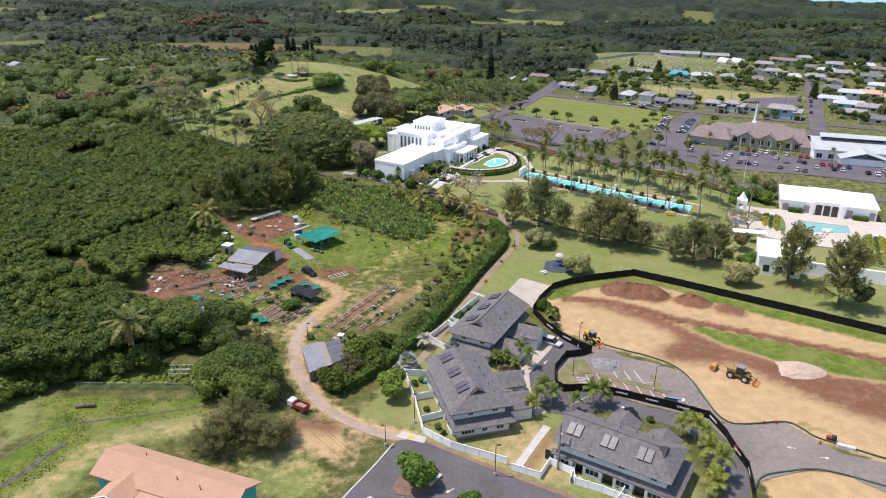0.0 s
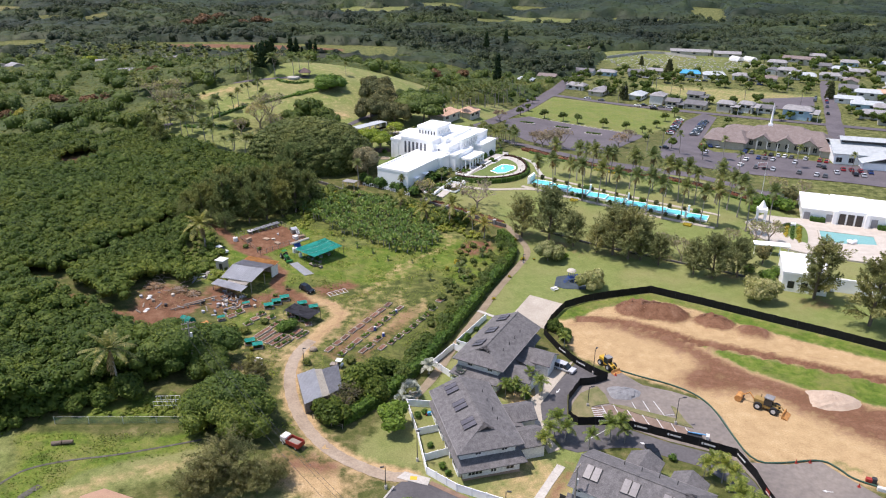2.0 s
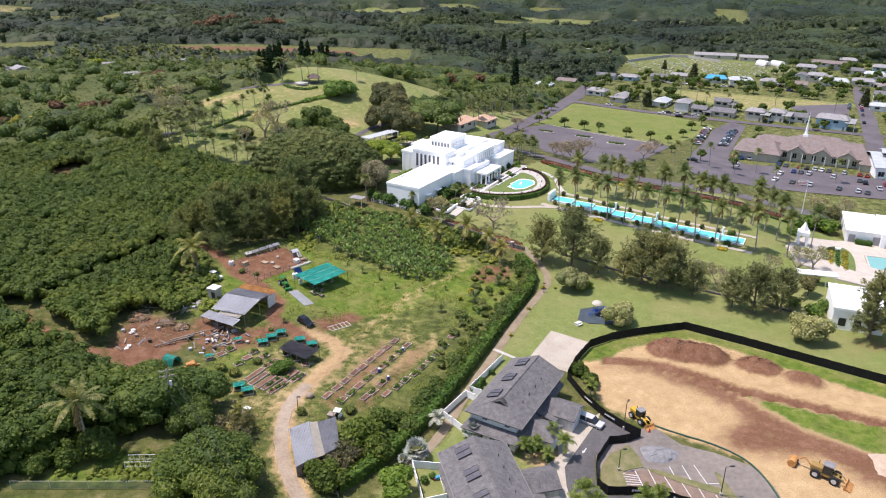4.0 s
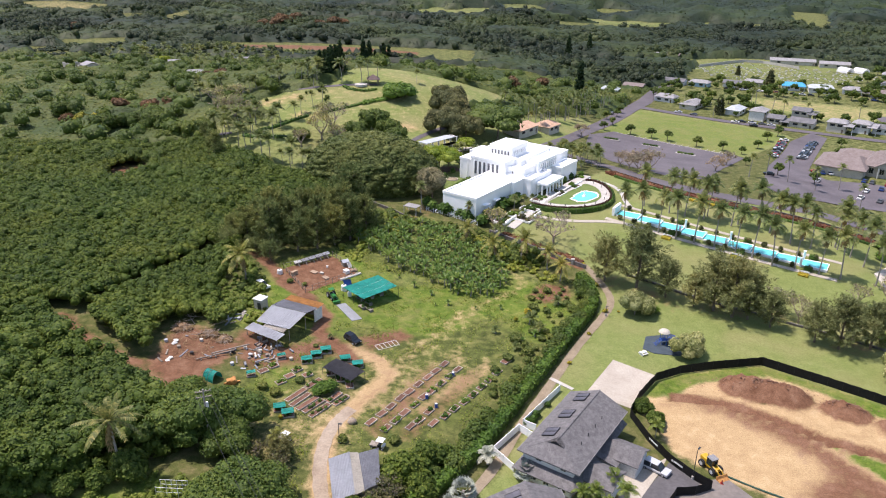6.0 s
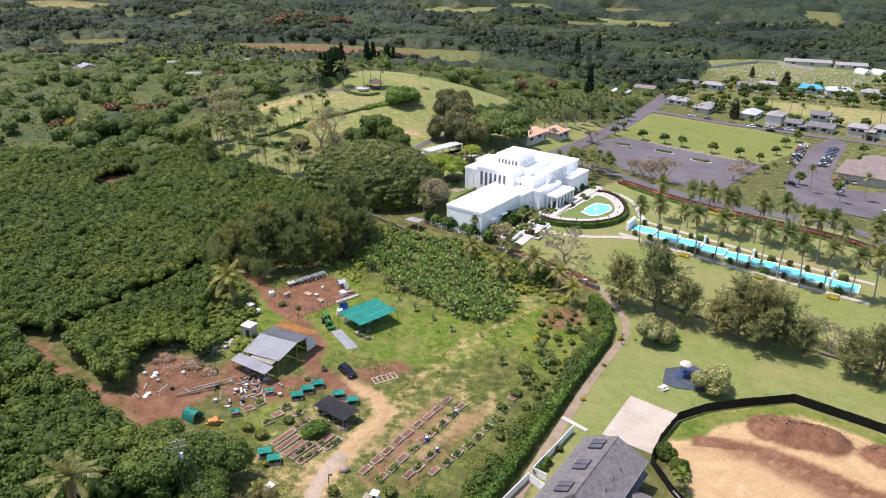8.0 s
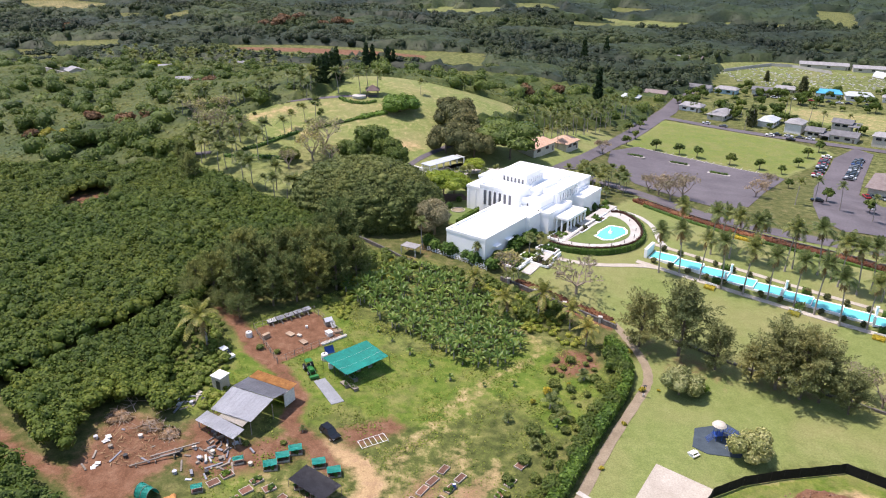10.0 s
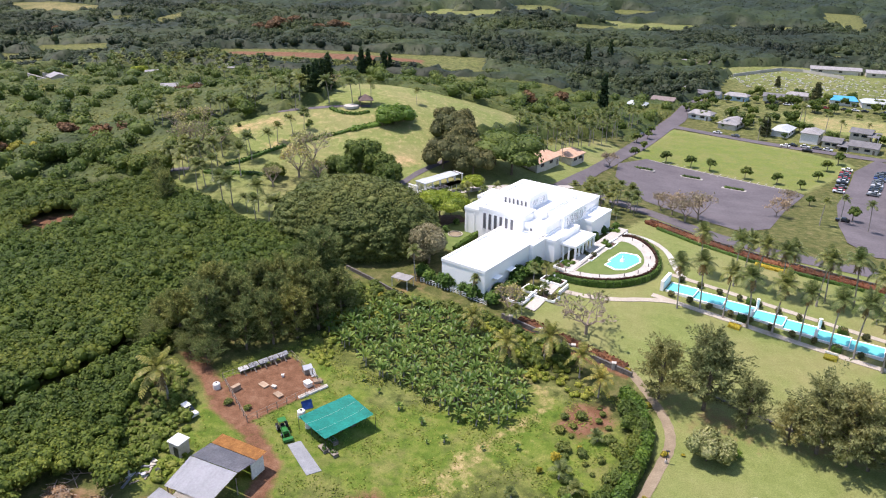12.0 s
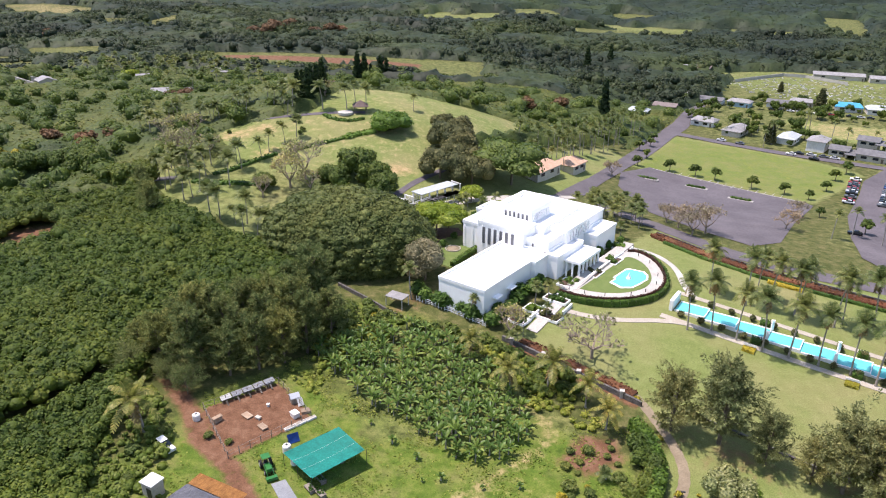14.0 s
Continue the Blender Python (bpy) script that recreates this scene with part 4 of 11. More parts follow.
def shrub_shape(name, seed, height, radius, leaf, label, count=260, size=0.28, lobes=4):
    def build(m, tag, group):
        rng = np.random.default_rng(seed)
        root = thing(name, tag or label, "shrub", m, group)
        ls = [(rng.uniform(-0.4, 0.4) * radius, rng.uniform(-0.4, 0.4) * radius, height * rng.uniform(0.4, 0.6), radius * 0.62, radius * 0.62, height * 0.48) for _ in range(lobes)]
        part("stem", tubes([((0, 0, -0.2), ls[0][:3], 0.06, 0.03), ((0, 0, -0.2), ls[-1][:3], 0.06, 0.03)], 5), BARK, root)
        v, f = lobed(rng, ls, count, size, 0.88, 1)
        part("foliage", mesh_of("foliage", v, f), leaf, root)
        return root
    return build


def plant(shape, spots, group="", tag="", rng=None, vary=0.12):
    """The first one is built, the others are copies of it: spots of x, y and size."""
    rng = rng or np.random.default_rng(len(spots) * 7 + int(abs(spots[0][0]) * 3))
    first = None
    for x, y, *size in spots:
        k = (size[0] if size else 1.0) * rng.uniform(1 - vary, 1 + vary)
        m = spot(x, y, rng.uniform(0, 360), k)
        if first is None:
            first = shape(m, tag, group)
        else:
            keep = first.matrix_basis.copy()
            copy = copy_thing(first, Matrix.Identity(4))
            copy.matrix_basis = m
            first.matrix_basis = keep
    return first


def scatter(area, step, rng, jitter=0.45):
    """Points of a shaken lattice inside an outline."""
    xs, ys = [p[0] for p in area], [p[1] for p in area]
    X, Y = np.meshgrid(np.arange(min(xs), max(xs), step), np.arange(min(ys), max(ys), step * 0.87))
    X = X + (np.arange(X.shape[0]) % 2)[:, None] * step / 2
    X, Y = X + rng.uniform(-jitter, jitter, X.shape) * step, Y + rng.uniform(-jitter, jitter, Y.shape) * step
    ok = inside(area, X, Y)
    return X[ok], Y[ok]


def canopy(name, area, step, tall, radius, count, size, leaf, label, category, seed, keep=None, level=1, spread=0.4, wave=0.8, squash=0.85, mixed=0.0, grain=0.03, rise=0.35):
    """A closed canopy of rounded bushes, each a core with a coat of leaves; one object of stuff."""
    rng = np.random.default_rng(seed)
    X, Y = scatter(area, step, rng)
    if keep is not None:
        ok = keep(X, Y)
        X, Y = X[ok], Y[ok]
    Z = ground_at(X, Y)
    bv, bf = BALLS[level]
    n = len(X)
    R = radius * rng.uniform(0.72, 1.25, n)
    H = tall * (1 + rng.uniform(-0.13, 0.13, n)) + wave * np.sin(X * 0.11 + 1) * np.cos(Y * 0.13)
    if mixed:
        form = np.array([noise.noise((a * grain, b * grain, seed)) for a, b in zip(X, Y)]) + rng.normal(0, 0.16, n)
        form = 1 + mixed * np.clip(1.6 * form, -0.75, 1.0) + np.where(rng.random(n) < 0.05, 0.7 * mixed, 0)
        H, R = H * form, R * (0.45 + 0.55 * form)
    C = np.stack([X, Y, Z + H - R * squash], 1)
    wob = 1 + rng.uniform(-0.28, 0.16, (n, len(bv), 1))
    slim = np.stack([rng.uniform(0.75, 1.2, n), rng.uniform(0.75, 1.2, n), np.full(n, squash)], 1)[:, None]
    cores = (bv[None] * wob * (R * 0.92)[:, None, None] * slim + C[:, None]).reshape(-1, 3)
    core_f = (bf[None] + (np.arange(n) * len(bv))[:, None, None]).reshape(-1, 3)
    d = rng.normal(0, 1, (n, count, 3))
    d /= np.linalg.norm(d, axis=2, keepdims=True)
    d[..., 2] = abs(d[..., 2]) * (1 if rise > 0.2 else np.sign(d[..., 2] + 0.35)) + rise
    d /= np.linalg.norm(d, axis=2, keepdims=True)
    at = (C[:, None] + d * R[:, None, None] * np.array([1, 1, squash]) * rng.uniform(0.88, 1.06, (n, count, 1))).reshape(-1, 3)
    v, f = leaves(rng, at, (d + (0, 0, 0.6)).reshape(-1, 3), size, 1.5, spread)
    v, f = joined([(cores, core_f), (v, tris(f))])
    return tagged(part(name, mesh_of(name, v, f), leaf, None), label, category, kind="stuff")


THICKET = foliage("thicket_leaf", (0.044, 0.08, 0.011), (0.077, 0.123, 0.018), (0.132, 0.178, 0.032), stands=(0.05, [(0.35, (0.7, 0.76, 0.8)), (0.65, (1.2, 1.12, 1.0))]))


def in_sight(x, y):
    """The stretch of land that the flight overlooks."""
    return x > -0.72 * y - 2


canopy("orchard", [p for p in ORCHARD_EDGE if p[0] > -245] + [(-245, 190)], 1.75, 4.3, 1.7, 24, 0.47, ORCHARD, "dense low canopy of bright green orchard bushes", "orchard", 11,
       keep=lambda x, y: (np.hypot(x + 143, (y - 270) * 0.5) + 1.5 * np.sin(x * 1.1) * np.cos(y * 0.9) > 6.4) & in_sight(x, y), wave=0.5, mixed=0.22, grain=0.05)
canopy("thicket", THICKET_EDGE, 1.7, 4.0, 1.4, 70, 0.4, THICKET, "green thicket beside a soil clearing", "thicket", 12, wave=0.8, rise=0.1, mixed=0.2, grain=0.1)
canopy("low_wood", [p for p in LOW_WOOD_EDGE if p[0] > -190] + [(-190, 90)], 1.9, 5.8, 1.65, 80, 0.42, THICKET, "dense dark green broadleaf wood", "wood", 13, level=1, wave=1.5, keep=in_sight, mixed=0.25, grain=0.06, rise=0.1)


WOOD_RIM = [(-57, 149), (-58, 140), (-66, 136.5), (-70, 130), (-76, 122.5), (-81, 117), (-86, 113), (-115, 94)]
RIM_BAND = [(x + 0.6, y - 0.6) for x, y in WOOD_RIM] + [(x - 4.5, y + 4.5) for x, y in WOOD_RIM][::-1]
canopy("wood_rim", RIM_BAND, 1.5, 2.7, 1.5, 70, 0.4, THICKET, "low bushes along the edge of a dark green wood", "wood", 14, None, 1, 0.4, 0.7, 0.9, mixed=0.35, grain=0.15, rise=0.1)


def tufts(name, area, step, high, leaf, label, seed, keep=None, gate=-0.1):
    """Low tufts of rough grass and weeds, thick in patches."""
    rng = np.random.default_rng(seed)
    X, Y = scatter(area, step, rng, 0.5)
    ok = np.array([noise.noise((a * 0.16, b * 0.16, seed)) + 0.4 * noise.noise((a * 0.6, b * 0.6, seed)) for a, b in zip(X, Y)]) > gate + rng.normal(0, 0.3, len(X))
    if keep is not None:
        ok &= keep(X, Y)
    X, Y = X[ok], Y[ok]
    at = np.stack([X, Y, ground_at(X, Y) + high * 0.16], 1)
    side = rng.uniform(0, 6.283, len(X))
    out = np.stack([np.cos(side), np.sin(side), np.full(len(X), 1.5)], 1)
    v, f = leaves(rng, at, out, high, 1.5, 0.5)
    return tagged(part(name, mesh_of(name, v, f), leaf, None), label, "grass", kind="stuff")

# ---- buildings ----
TRIM = plain("white_trim", (0.74, 0.73, 0.7), 0.55)
SOFFIT = plain("grey_fascia", (0.2, 0.19, 0.185), 0.7)
STUCCO_BASE = surface("tan_base", (0.28, 0.2, 0.15), (0.36, 0.27, 0.2), 0.8, 0.85, 0.2, 0.02, 0, 6, "Object")


def window(parent, m, w, h, panes=2, frame_mat=None, depth=0.12, plain_pane=False):
    """A framed window with dark panes, facing -y in its own frame."""
    frame_mat = frame_mat or TRIM
    bm = bmesh.new()
    t = 0.07
    for x0, x1, z0, z1 in ((-w / 2, w / 2, 0, t), (-w / 2, w / 2, h - t, h), (-w / 2, -w / 2 + t, t, h - t), (w / 2 - t, w / 2, t, h - t)):
        box(bm, x0, -depth, z0, x1, 0.02, z1)
    for k in range(1, panes):
        x = -w / 2 + w * k / panes
        box(bm, x - 0.03, -depth + 0.02, t, x + 0.03, 0.02, h - t)
    ob = part("window", bm, frame_mat, parent)
    ob.matrix_basis = m
    if plain_pane:
        part("pane", boxed(-w / 2 + 0.04, -depth * 0.45, t * 0.9, w / 2 - 0.04, -depth * 0.2, h - t * 0.9), GLASS, ob)
        return ob
    for k in range(panes):
        a, b = -w / 2 + w * k / panes + 0.04, -w / 2 + w * (k + 1) / panes - 0.04
        part("pane", boxed(a, -depth * 0.45, t * 0.9, b, -depth * 0.2, h - t * 0.9), GLASS, ob)
    return ob


def sloped(faces, thick=0.2):
    """A roof of flat slopes with thickness. faces: lists of points."""
    bm = bmesh.new()
    seen = {}

    def vert(p):
        key = tuple(round(v, 3) for v in p)
        if key not in seen:
            seen[key] = bm.verts.new(p)
        return seen[key]

    for f in faces:
        bm.faces.new([vert(p) for p in f])
    bm.normal_update()
    for f in bm.faces:
        if f.normal.z < 0:
            f.normal_flip()
    top = bm.faces[:]
    made = bmesh.ops.extrude_face_region(bm, geom=top)["geom"]
    # the copy stays on top, the first layer sinks
    low = {v for f in top for v in f.verts}
    for v in low:
        v.co.z -= thick
    bmesh.ops.recalc_face_normals(bm, faces=bm.faces)
    return bm


def gable(x0, y0, x1, y1, eave, ridge, along="x", over=0.0, hip=0.0):
    """Slopes of a ridge roof over a rectangle; hip: how far both ends slope in."""
    x0, y0, x1, y1 = x0 - over, y0 - over, x1 + over, y1 + over
    if along == "x":
        c = (y0 + y1) / 2
        a, b = (x0 + hip, c, ridge), (x1 - hip, c, ridge)
        out = [[(x0, y0, eave), (x1, y0, eave), b, a], [(x1, y1, eave), (x0, y1, eave), a, b]]
        if hip:
            out += [[(x0, y1, eave), (x0, y0, eave), a], [(x1, y0, eave), (x1, y1, eave), b]]
    else:
        c = (x0 + x1) / 2
        a, b = (c, y0 + hip, ridge), (c, y1 - hip, ridge)
        out = [[(x0, y1, eave), (x0, y0, eave), a, b], [(x1, y0, eave), (x1, y1, eave), b, a]]
        if hip:
            out += [[(x0, y0, eave), (x1, y0, eave), a], [(x1, y1, eave), (x0, y1, eave), b]]
    return out


def townhouse(x, y, turn, long, wide, label):
    """Two storeys with a hipped end and a small gablet, a skirt roof between the storeys, two garage wings and solar panels."""
    root = thing("townhouse", label, "house", pose(x, y, ground(x, y), 0, 0, turn), "row of grey-roofed townhouses")
    L, W = long / 2, wide / 2
    part("lower_wall", boxed(-L + 0.5, -W + 0.9, -0.3, L - 0.5, W - 0.9, 2.75), WALL, root)
    part("base_course", boxed(-L + 0.46, -W + 0.86, -0.3, L - 0.46, W - 0.86, 0.45), STUCCO_BASE, root, "tan stucco base course")
    part("upper_wall", boxed(-L + 1.9, -W + 1.3, 2.75, L - 0.7, W - 0.7, 5.3), WALL, root)
    e, r, g = 5.25, 7.7, 3.6
    x0, x1, hx = -L + 1.0, L, -L + 1.0 + W * 0.72
    slopes = [[(x0, -W, e), (x1, -W, e), (x1, 0, r), (hx, 0, r), (hx - 0.9, -1.15, r - 0.62)], [(x1, W, e), (x0, W, e), (hx - 0.9, 1.15, r - 0.62), (hx, 0, r), (x1, 0, r)],
              [(x0, W, e), (x0, -W, e), (hx - 0.9, -1.15, r - 0.62), (hx - 0.9, 1.15, r - 0.62)]]
    part("roof", sloped(slopes, 0.22), SHINGLE, root, "grey shingle roof")
    bm = bmesh.new()
    for s in (1, -1):
        f = bm.faces.new([bm.verts.new(p) for p in ((hx - 1.3, 0, r - 0.02), (hx + 0.2, 0, r + 0.03), (hx - 0.7, s * 1.5, r - 0.72), (hx - 1.3, s * 1.6, r - 0.8))])
    bmesh.ops.solidify(bm, geom=bm.faces[:], thickness=0.12)
    part("gablet", bm, SHINGLE, root)
    # dark triangle set below the gablet's overhang
    part("gablet_face", prism_y(hx - 1.2, hx - 1.05, [(-1.0, r - 0.72), (1.0, r - 0.72), (0, r - 0.14)]), DARK, root, "dark triangular gablet face")
    part("ridge_cap", boxed(hx, -0.16, r - 0.02, L + 0.02, 0.16, r + 0.09, bevel=0.04), SHINGLE, root)
    part("gable_wall", prism_y(L - 0.9, L - 0.72, [(-W + 0.7, 5.2), (W - 0.7, 5.2), (0, r - 0.25)]), WALL, root)
    for s in (1, -1):
        part("gutter", tubes([((x0, s * (W + 0.05), e - 0.06), (x1, s * (W + 0.05), e - 0.06), 0.08, 0.08)], 6), SOFFIT, root)
    skirt = [[(-L - 0.5, -W - 0.2, 2.55), (-L - 0.5, W + 0.1, 2.55), (-L + 1.9, W - 0.7, 3.45), (-L + 1.9, -W + 1.3, 3.45)],
             [(-L - 0.5, -W - 0.2, 2.55), (L + 0.1, -W - 0.2, 2.55), (L + 0.1, -W + 1.3, 3.45), (-L + 1.9, -W + 1.3, 3.45)],
             [(-L - 0.5, W + 0.1, 2.55), (L + 0.1, W + 0.1, 2.55), (L + 0.1, W - 0.7, 3.2), (-L + 1.9, W - 0.7, 3.45)]]
    part("skirt_roof", sloped(skirt, 0.16), SHINGLE, root)
    # garage wings
    for cx, reach in ((L * 0.28, 6.4), (-L * 0.44, 5.2)):
        y1, y0 = -W + 0.9, -W - reach
        part("garage_wall", boxed(cx - 2.6, y0 + 0.4, -0.3, cx + 2.6, y1, 2.7), WALL, root)
        part("garage_gable", bmesh_prism_x(cx, 2.6, y0 + 0.42, y0 + 0.56, 2.7, 4.05), WALL, root)
        part("garage_roof", sloped(gable(cx - 3.0, y0, cx + 3.0, y1 + 1.6, 2.7, 4.3, "y"), 0.18), SHINGLE, root)
        door = part("garage_door", boxed(cx - 1.9, y0 + 0.33, 0, cx + 1.9, y0 + 0.42, 2.15, bevel=0.02), TRIM, root, "white panelled garage door")
        for k in range(3):
            part("rail", boxed(cx - 1.85, y0 + 0.30, 0.52 + k * 0.52, cx + 1.85, y0 + 0.335, 0.56 + k * 0.52), WALL, door)
    # front porch roofs by the wings
    part("porch_roof", sloped([[(-L * 0.12, -W - 3.2, 2.4), (L * 0.02, -W - 3.2, 2.4), (L * 0.02, -W + 1.2, 3.3), (-L * 0.12, -W + 1.2, 3.3)]], 0.16), SHINGLE, root)
    for px in (-L * 0.115, L * 0.015):
        part("porch_post", boxed(px - 0.08, -W - 3.1, -0.2, px + 0.08, -W - 2.94, 2.35), TRIM, root)
    # windows on the near end and the two long sides
    for yy, w in ((-W * 0.45, 1.1), (W * 0.35, 1.1)):
        window(root, pose(-L + 1.9, yy, 3.95, 0, 0, -90), w, 0.75)
    for yy, w, h in ((-W * 0.55, 1.5, 1.1), (-W * 0.05, 1.1, 1.0), (W * 0.5, 2.6, 1.2)):
        window(root, pose(-L + 0.5, yy, 0.95, 0, 0, -90), w, h, 2 if w < 2 else 4)
    for k in range(4):
        xx = -L + 3.4 + k * (long - 5.5) / 3
        bay = part("bay_wall", boxed(xx - 1.7, W - 0.9, -0.3, xx + 1.7, W - 0.25, 2.5), WHITE, root, "white projecting bay wall")
        window(bay, pose(xx, W - 0.25, 0.8, 0, 0, 180), 2.4, 1.2, 3)
        part("patio_door", boxed(xx + 1.75, W - 0.92, 0, xx + 3.6, W - 0.84, 2.1), GLASS, root, "dark glazed patio door")
        window(root, pose(xx + 0.6, W - 0.7, 4.1, 0, 0, 180), 1.2, 0.7)
    for k in range(3):
        window(root, pose(-L + 4.0 + k * (long - 7) / 2, -W + 1.3, 4.0), 1.2, 0.8)
    # solar collectors, in pairs on the sunny slope
    ang = math.atan2(r - e, W)
    for k in range(3):
        cx = hx + 1.6 + k * (L - hx - 2.6) / 2.3
        for j in (0, 1):
            p = boxed(-0.62, -1.25, 0, 0.62, 1.25, 0.1, bevel=0.02)
            ob = part("solar_panel", p, PANEL, root, "flat grey glazed solar panel")
            ob.matrix_basis = pose(cx + (j - 0.5) * 1.34, 2.3, r - 2.3 * math.tan(ang) + 0.16, -math.degrees(ang))
            part("frame", boxed_frame(1.24, 2.5, 0.06, 0.13), DARK, ob)
    # small roof pipes
    for k in range(4):
        part("vent_pipe", tubes([((hx + 2 + k * 2.9, -3.2, 6.2), (hx + 2 + k * 2.9, -3.2, r - 0.75), 0.07, 0.07)], 6), DARK, root)
    return root


def prism_y(x0, x1, outline):
    """A solid over an outline in y and z, between two x."""
    bm = bmesh.new()
    a = [bm.verts.new((x0, y, z)) for y, z in outline]
    b = [bm.verts.new((x1, y, z)) for y, z in outline]
    n = len(outline)
    bm.faces.new(a)
    bm.faces.new(b[::-1])
    for k in range(n):
        bm.faces.new((a[k], b[k], b[(k + 1) % n], a[(k + 1) % n]))
    bmesh.ops.recalc_face_normals(bm, faces=bm.faces)
    return bm


def bmesh_prism_x(cx, half, y0, y1, low, high):
    """A triangular wall piece across x, between two y."""
    bm = bmesh.new()
    pts = [(cx - half, low), (cx + half, low), (cx, high)]
    a = [bm.verts.new((x, y0, z)) for x, z in pts]
    b = [bm.verts.new((x, y1, z)) for x, z in pts]
    bm.faces.new(a)
    bm.faces.new(b[::-1])
    for k in range(3):
        bm.faces.new((a[k], b[k], b[(k + 1) % 3], a[(k + 1) % 3]))
    bmesh.ops.recalc_face_normals(bm, faces=bm.faces)
    return bm


def boxed_frame(w, d, t, h):
    bm = bmesh.new()
    for x0, x1, y0, y1 in ((-w / 2, w / 2, -d / 2, -d / 2 + t), (-w / 2, w / 2, d / 2 - t, d / 2), (-w / 2, -w / 2 + t, -d / 2 + t, d / 2 - t), (w / 2 - t, w / 2, -d / 2 + t, d / 2 - t)):
        box(bm, x0, y0, 0, x1, y1, h)
    return bm


townhouse(9.65, 155.8, 65.1, 22.0, 11.3, "two-storey pale townhouse with grey shingle roof beside a concrete court")
townhouse(5.4, 128.9, 108.7, 20.6, 12.0, "two-storey pale townhouse with grey shingle roof inside a white fence")
townhouse(32.6, 111.6, 150.7, 21.8, 10.6, "two-storey white townhouse with grey shingle roof and small yards")


def temple():
    """White stepped building of flat-roofed blocks round a central tower, with tall slot windows and a columned porch."""
    base = 9.0
    root = thing("temple", "gleaming white flat-roofed stone temple with stepped blocks", "temple", pose(-20.4, 255.9, base, 0, 0, -26.5))

    def block(name, a0, b0, a1, b1, top, label="", low=-1.5, rim=0.5):
        ob = part(name, boxed(a0, b0, low, a1, b1, top, bevel=0.05), WHITE, root, label)
        if rim:
            bm = bmesh.new()
            for x0, x1, y0, y1 in ((a0 - 0.12, a1 + 0.12, b0 - 0.12, b0 + 0.35), (a0 - 0.12, a1 + 0.12, b1 - 0.35, b1 + 0.12), (a0 - 0.12, a0 + 0.35, b0 + 0.35, b1 - 0.35), (a1 - 0.35, a1 + 0.12, b0 + 0.35, b1 - 0.35)):
                box(bm, x0, y0, top - 0.25, x1, y1, top + rim)
            part("parapet", bm, WHITE, ob)
        return ob

    def slots(face, a, b0, z0, z1, count, pitch, wide):
        """Tall recessed slot windows with slim piers; face: -b or +a side."""
        for k in range(count):
            s = b0 + k * pitch
            if face == "front":
                w = part("window", boxed(s, a - 0.06, z0, s + wide, a + 0.05, z1), SLOT, root, "tall narrow slot window")
                part("pier", boxed(s - 0.14, a - 0.3, z0 - 0.3, s - 0.02, a + 0.04, z1 + 0.3), WHITE, w)
            else:
                w = part("window", boxed(a - 0.05, s, z0, a + 0.06, s + wide, z1), SLOT, root, "tall narrow slot window")
                part("pier", boxed(a - 0.04, s - 0.14, z0 - 0.3, a + 0.3, s - 0.02, z1 + 0.3), WHITE, w)

    block("annex", -12.6, 0, 0, 28, 6.0, "long low white annex")
    block("annex_bay", 0, 20.3, 1.2, 27, 6.0)
    block("east_bay", 0, 26.4, 4.0, 40, 6.0)
    block("main_block", -26, 28.5, 0, 60, 8.2)
    block("front_block", -20.2, 26.9, -6.4, 34, 10.0)
    block("side_block", -4, 36, 1.2, 50, 9.2)
    block("west_block", -29.5, 40, -26, 48, 7.6)
    block("upper_block", -21, 33, -4, 54, 9.6)
    block("tower", -17.4, 34.5, -8.6, 45, 13.0, "square central tower")
    block("rear_wing", 0, 46, 5, 58, 5.6)
    block("rear_block", -24, 60, -4, 66, 6.0)
    slots("front", 26.88, -18.6, 4.4, 8.9, 6, 1.75, 0.8)
    slots("front", 34.44, -16.6, 10.4, 11.8, 6, 1.3, 0.5)
    slots("side", -8.58, 35.6, 10.4, 11.8, 7, 1.25, 0.5)
    slots("side", 1.22, 37.4, 6.4, 8.6, 8, 1.5, 0.7)
    slots("front", 28.46, -4.6, 3.0, 7.2, 1, 2, 0.5)
    for k in (0, 1):
        part("pilaster", boxed(-25.6 + k * 2.6, 28.35, -0.5, -25.2 + k * 2.6, 28.5, 7.4), WHITE, root)
    part("porch_roof", boxed(3.9, 29.6, 4.2, 8.6, 41, 4.9, bevel=0.04), WHITE, root)
    part("porch_floor", boxed(3.9, 29.6, -1.5, 8.7, 41.2, 0.1), PALE_PATH, root)
    for k in range(6):
        part("column", boxed(7.9, 30.0 + k * 2.1, 0.1, 8.35, 30.45 + k * 2.1, 4.2), WHITE, root)
    for k in range(2):
        part("column", boxed(4.6 + k * 1.6, 29.75, 0.1, 5.0 + k * 1.6, 30.15, 4.2), WHITE, root)
    for a, b in ((-24, 33), (-23, 35), (-21.8, 31), (-2.4, 30.5), (-5, 12), (-9, 20), (-7, 6), (2.2, 34)):
        z = 8.2 if b > 28 and a < -20 else 6.0
        part("roof_vent", tubes([((a, b, z - 0.1), (a, b, z + 0.7), 0.16, 0.16)], 8), WHITE, root)
    for b in (3.5, 9.5):
        part("awning", boxed(-0.05, b, 3.2, 1.3, b + 2.6, 3.4), WHITE, root)


SLOT = plain("shaded_glass", (0.17, 0.17, 0.18), 0.3)
temple()

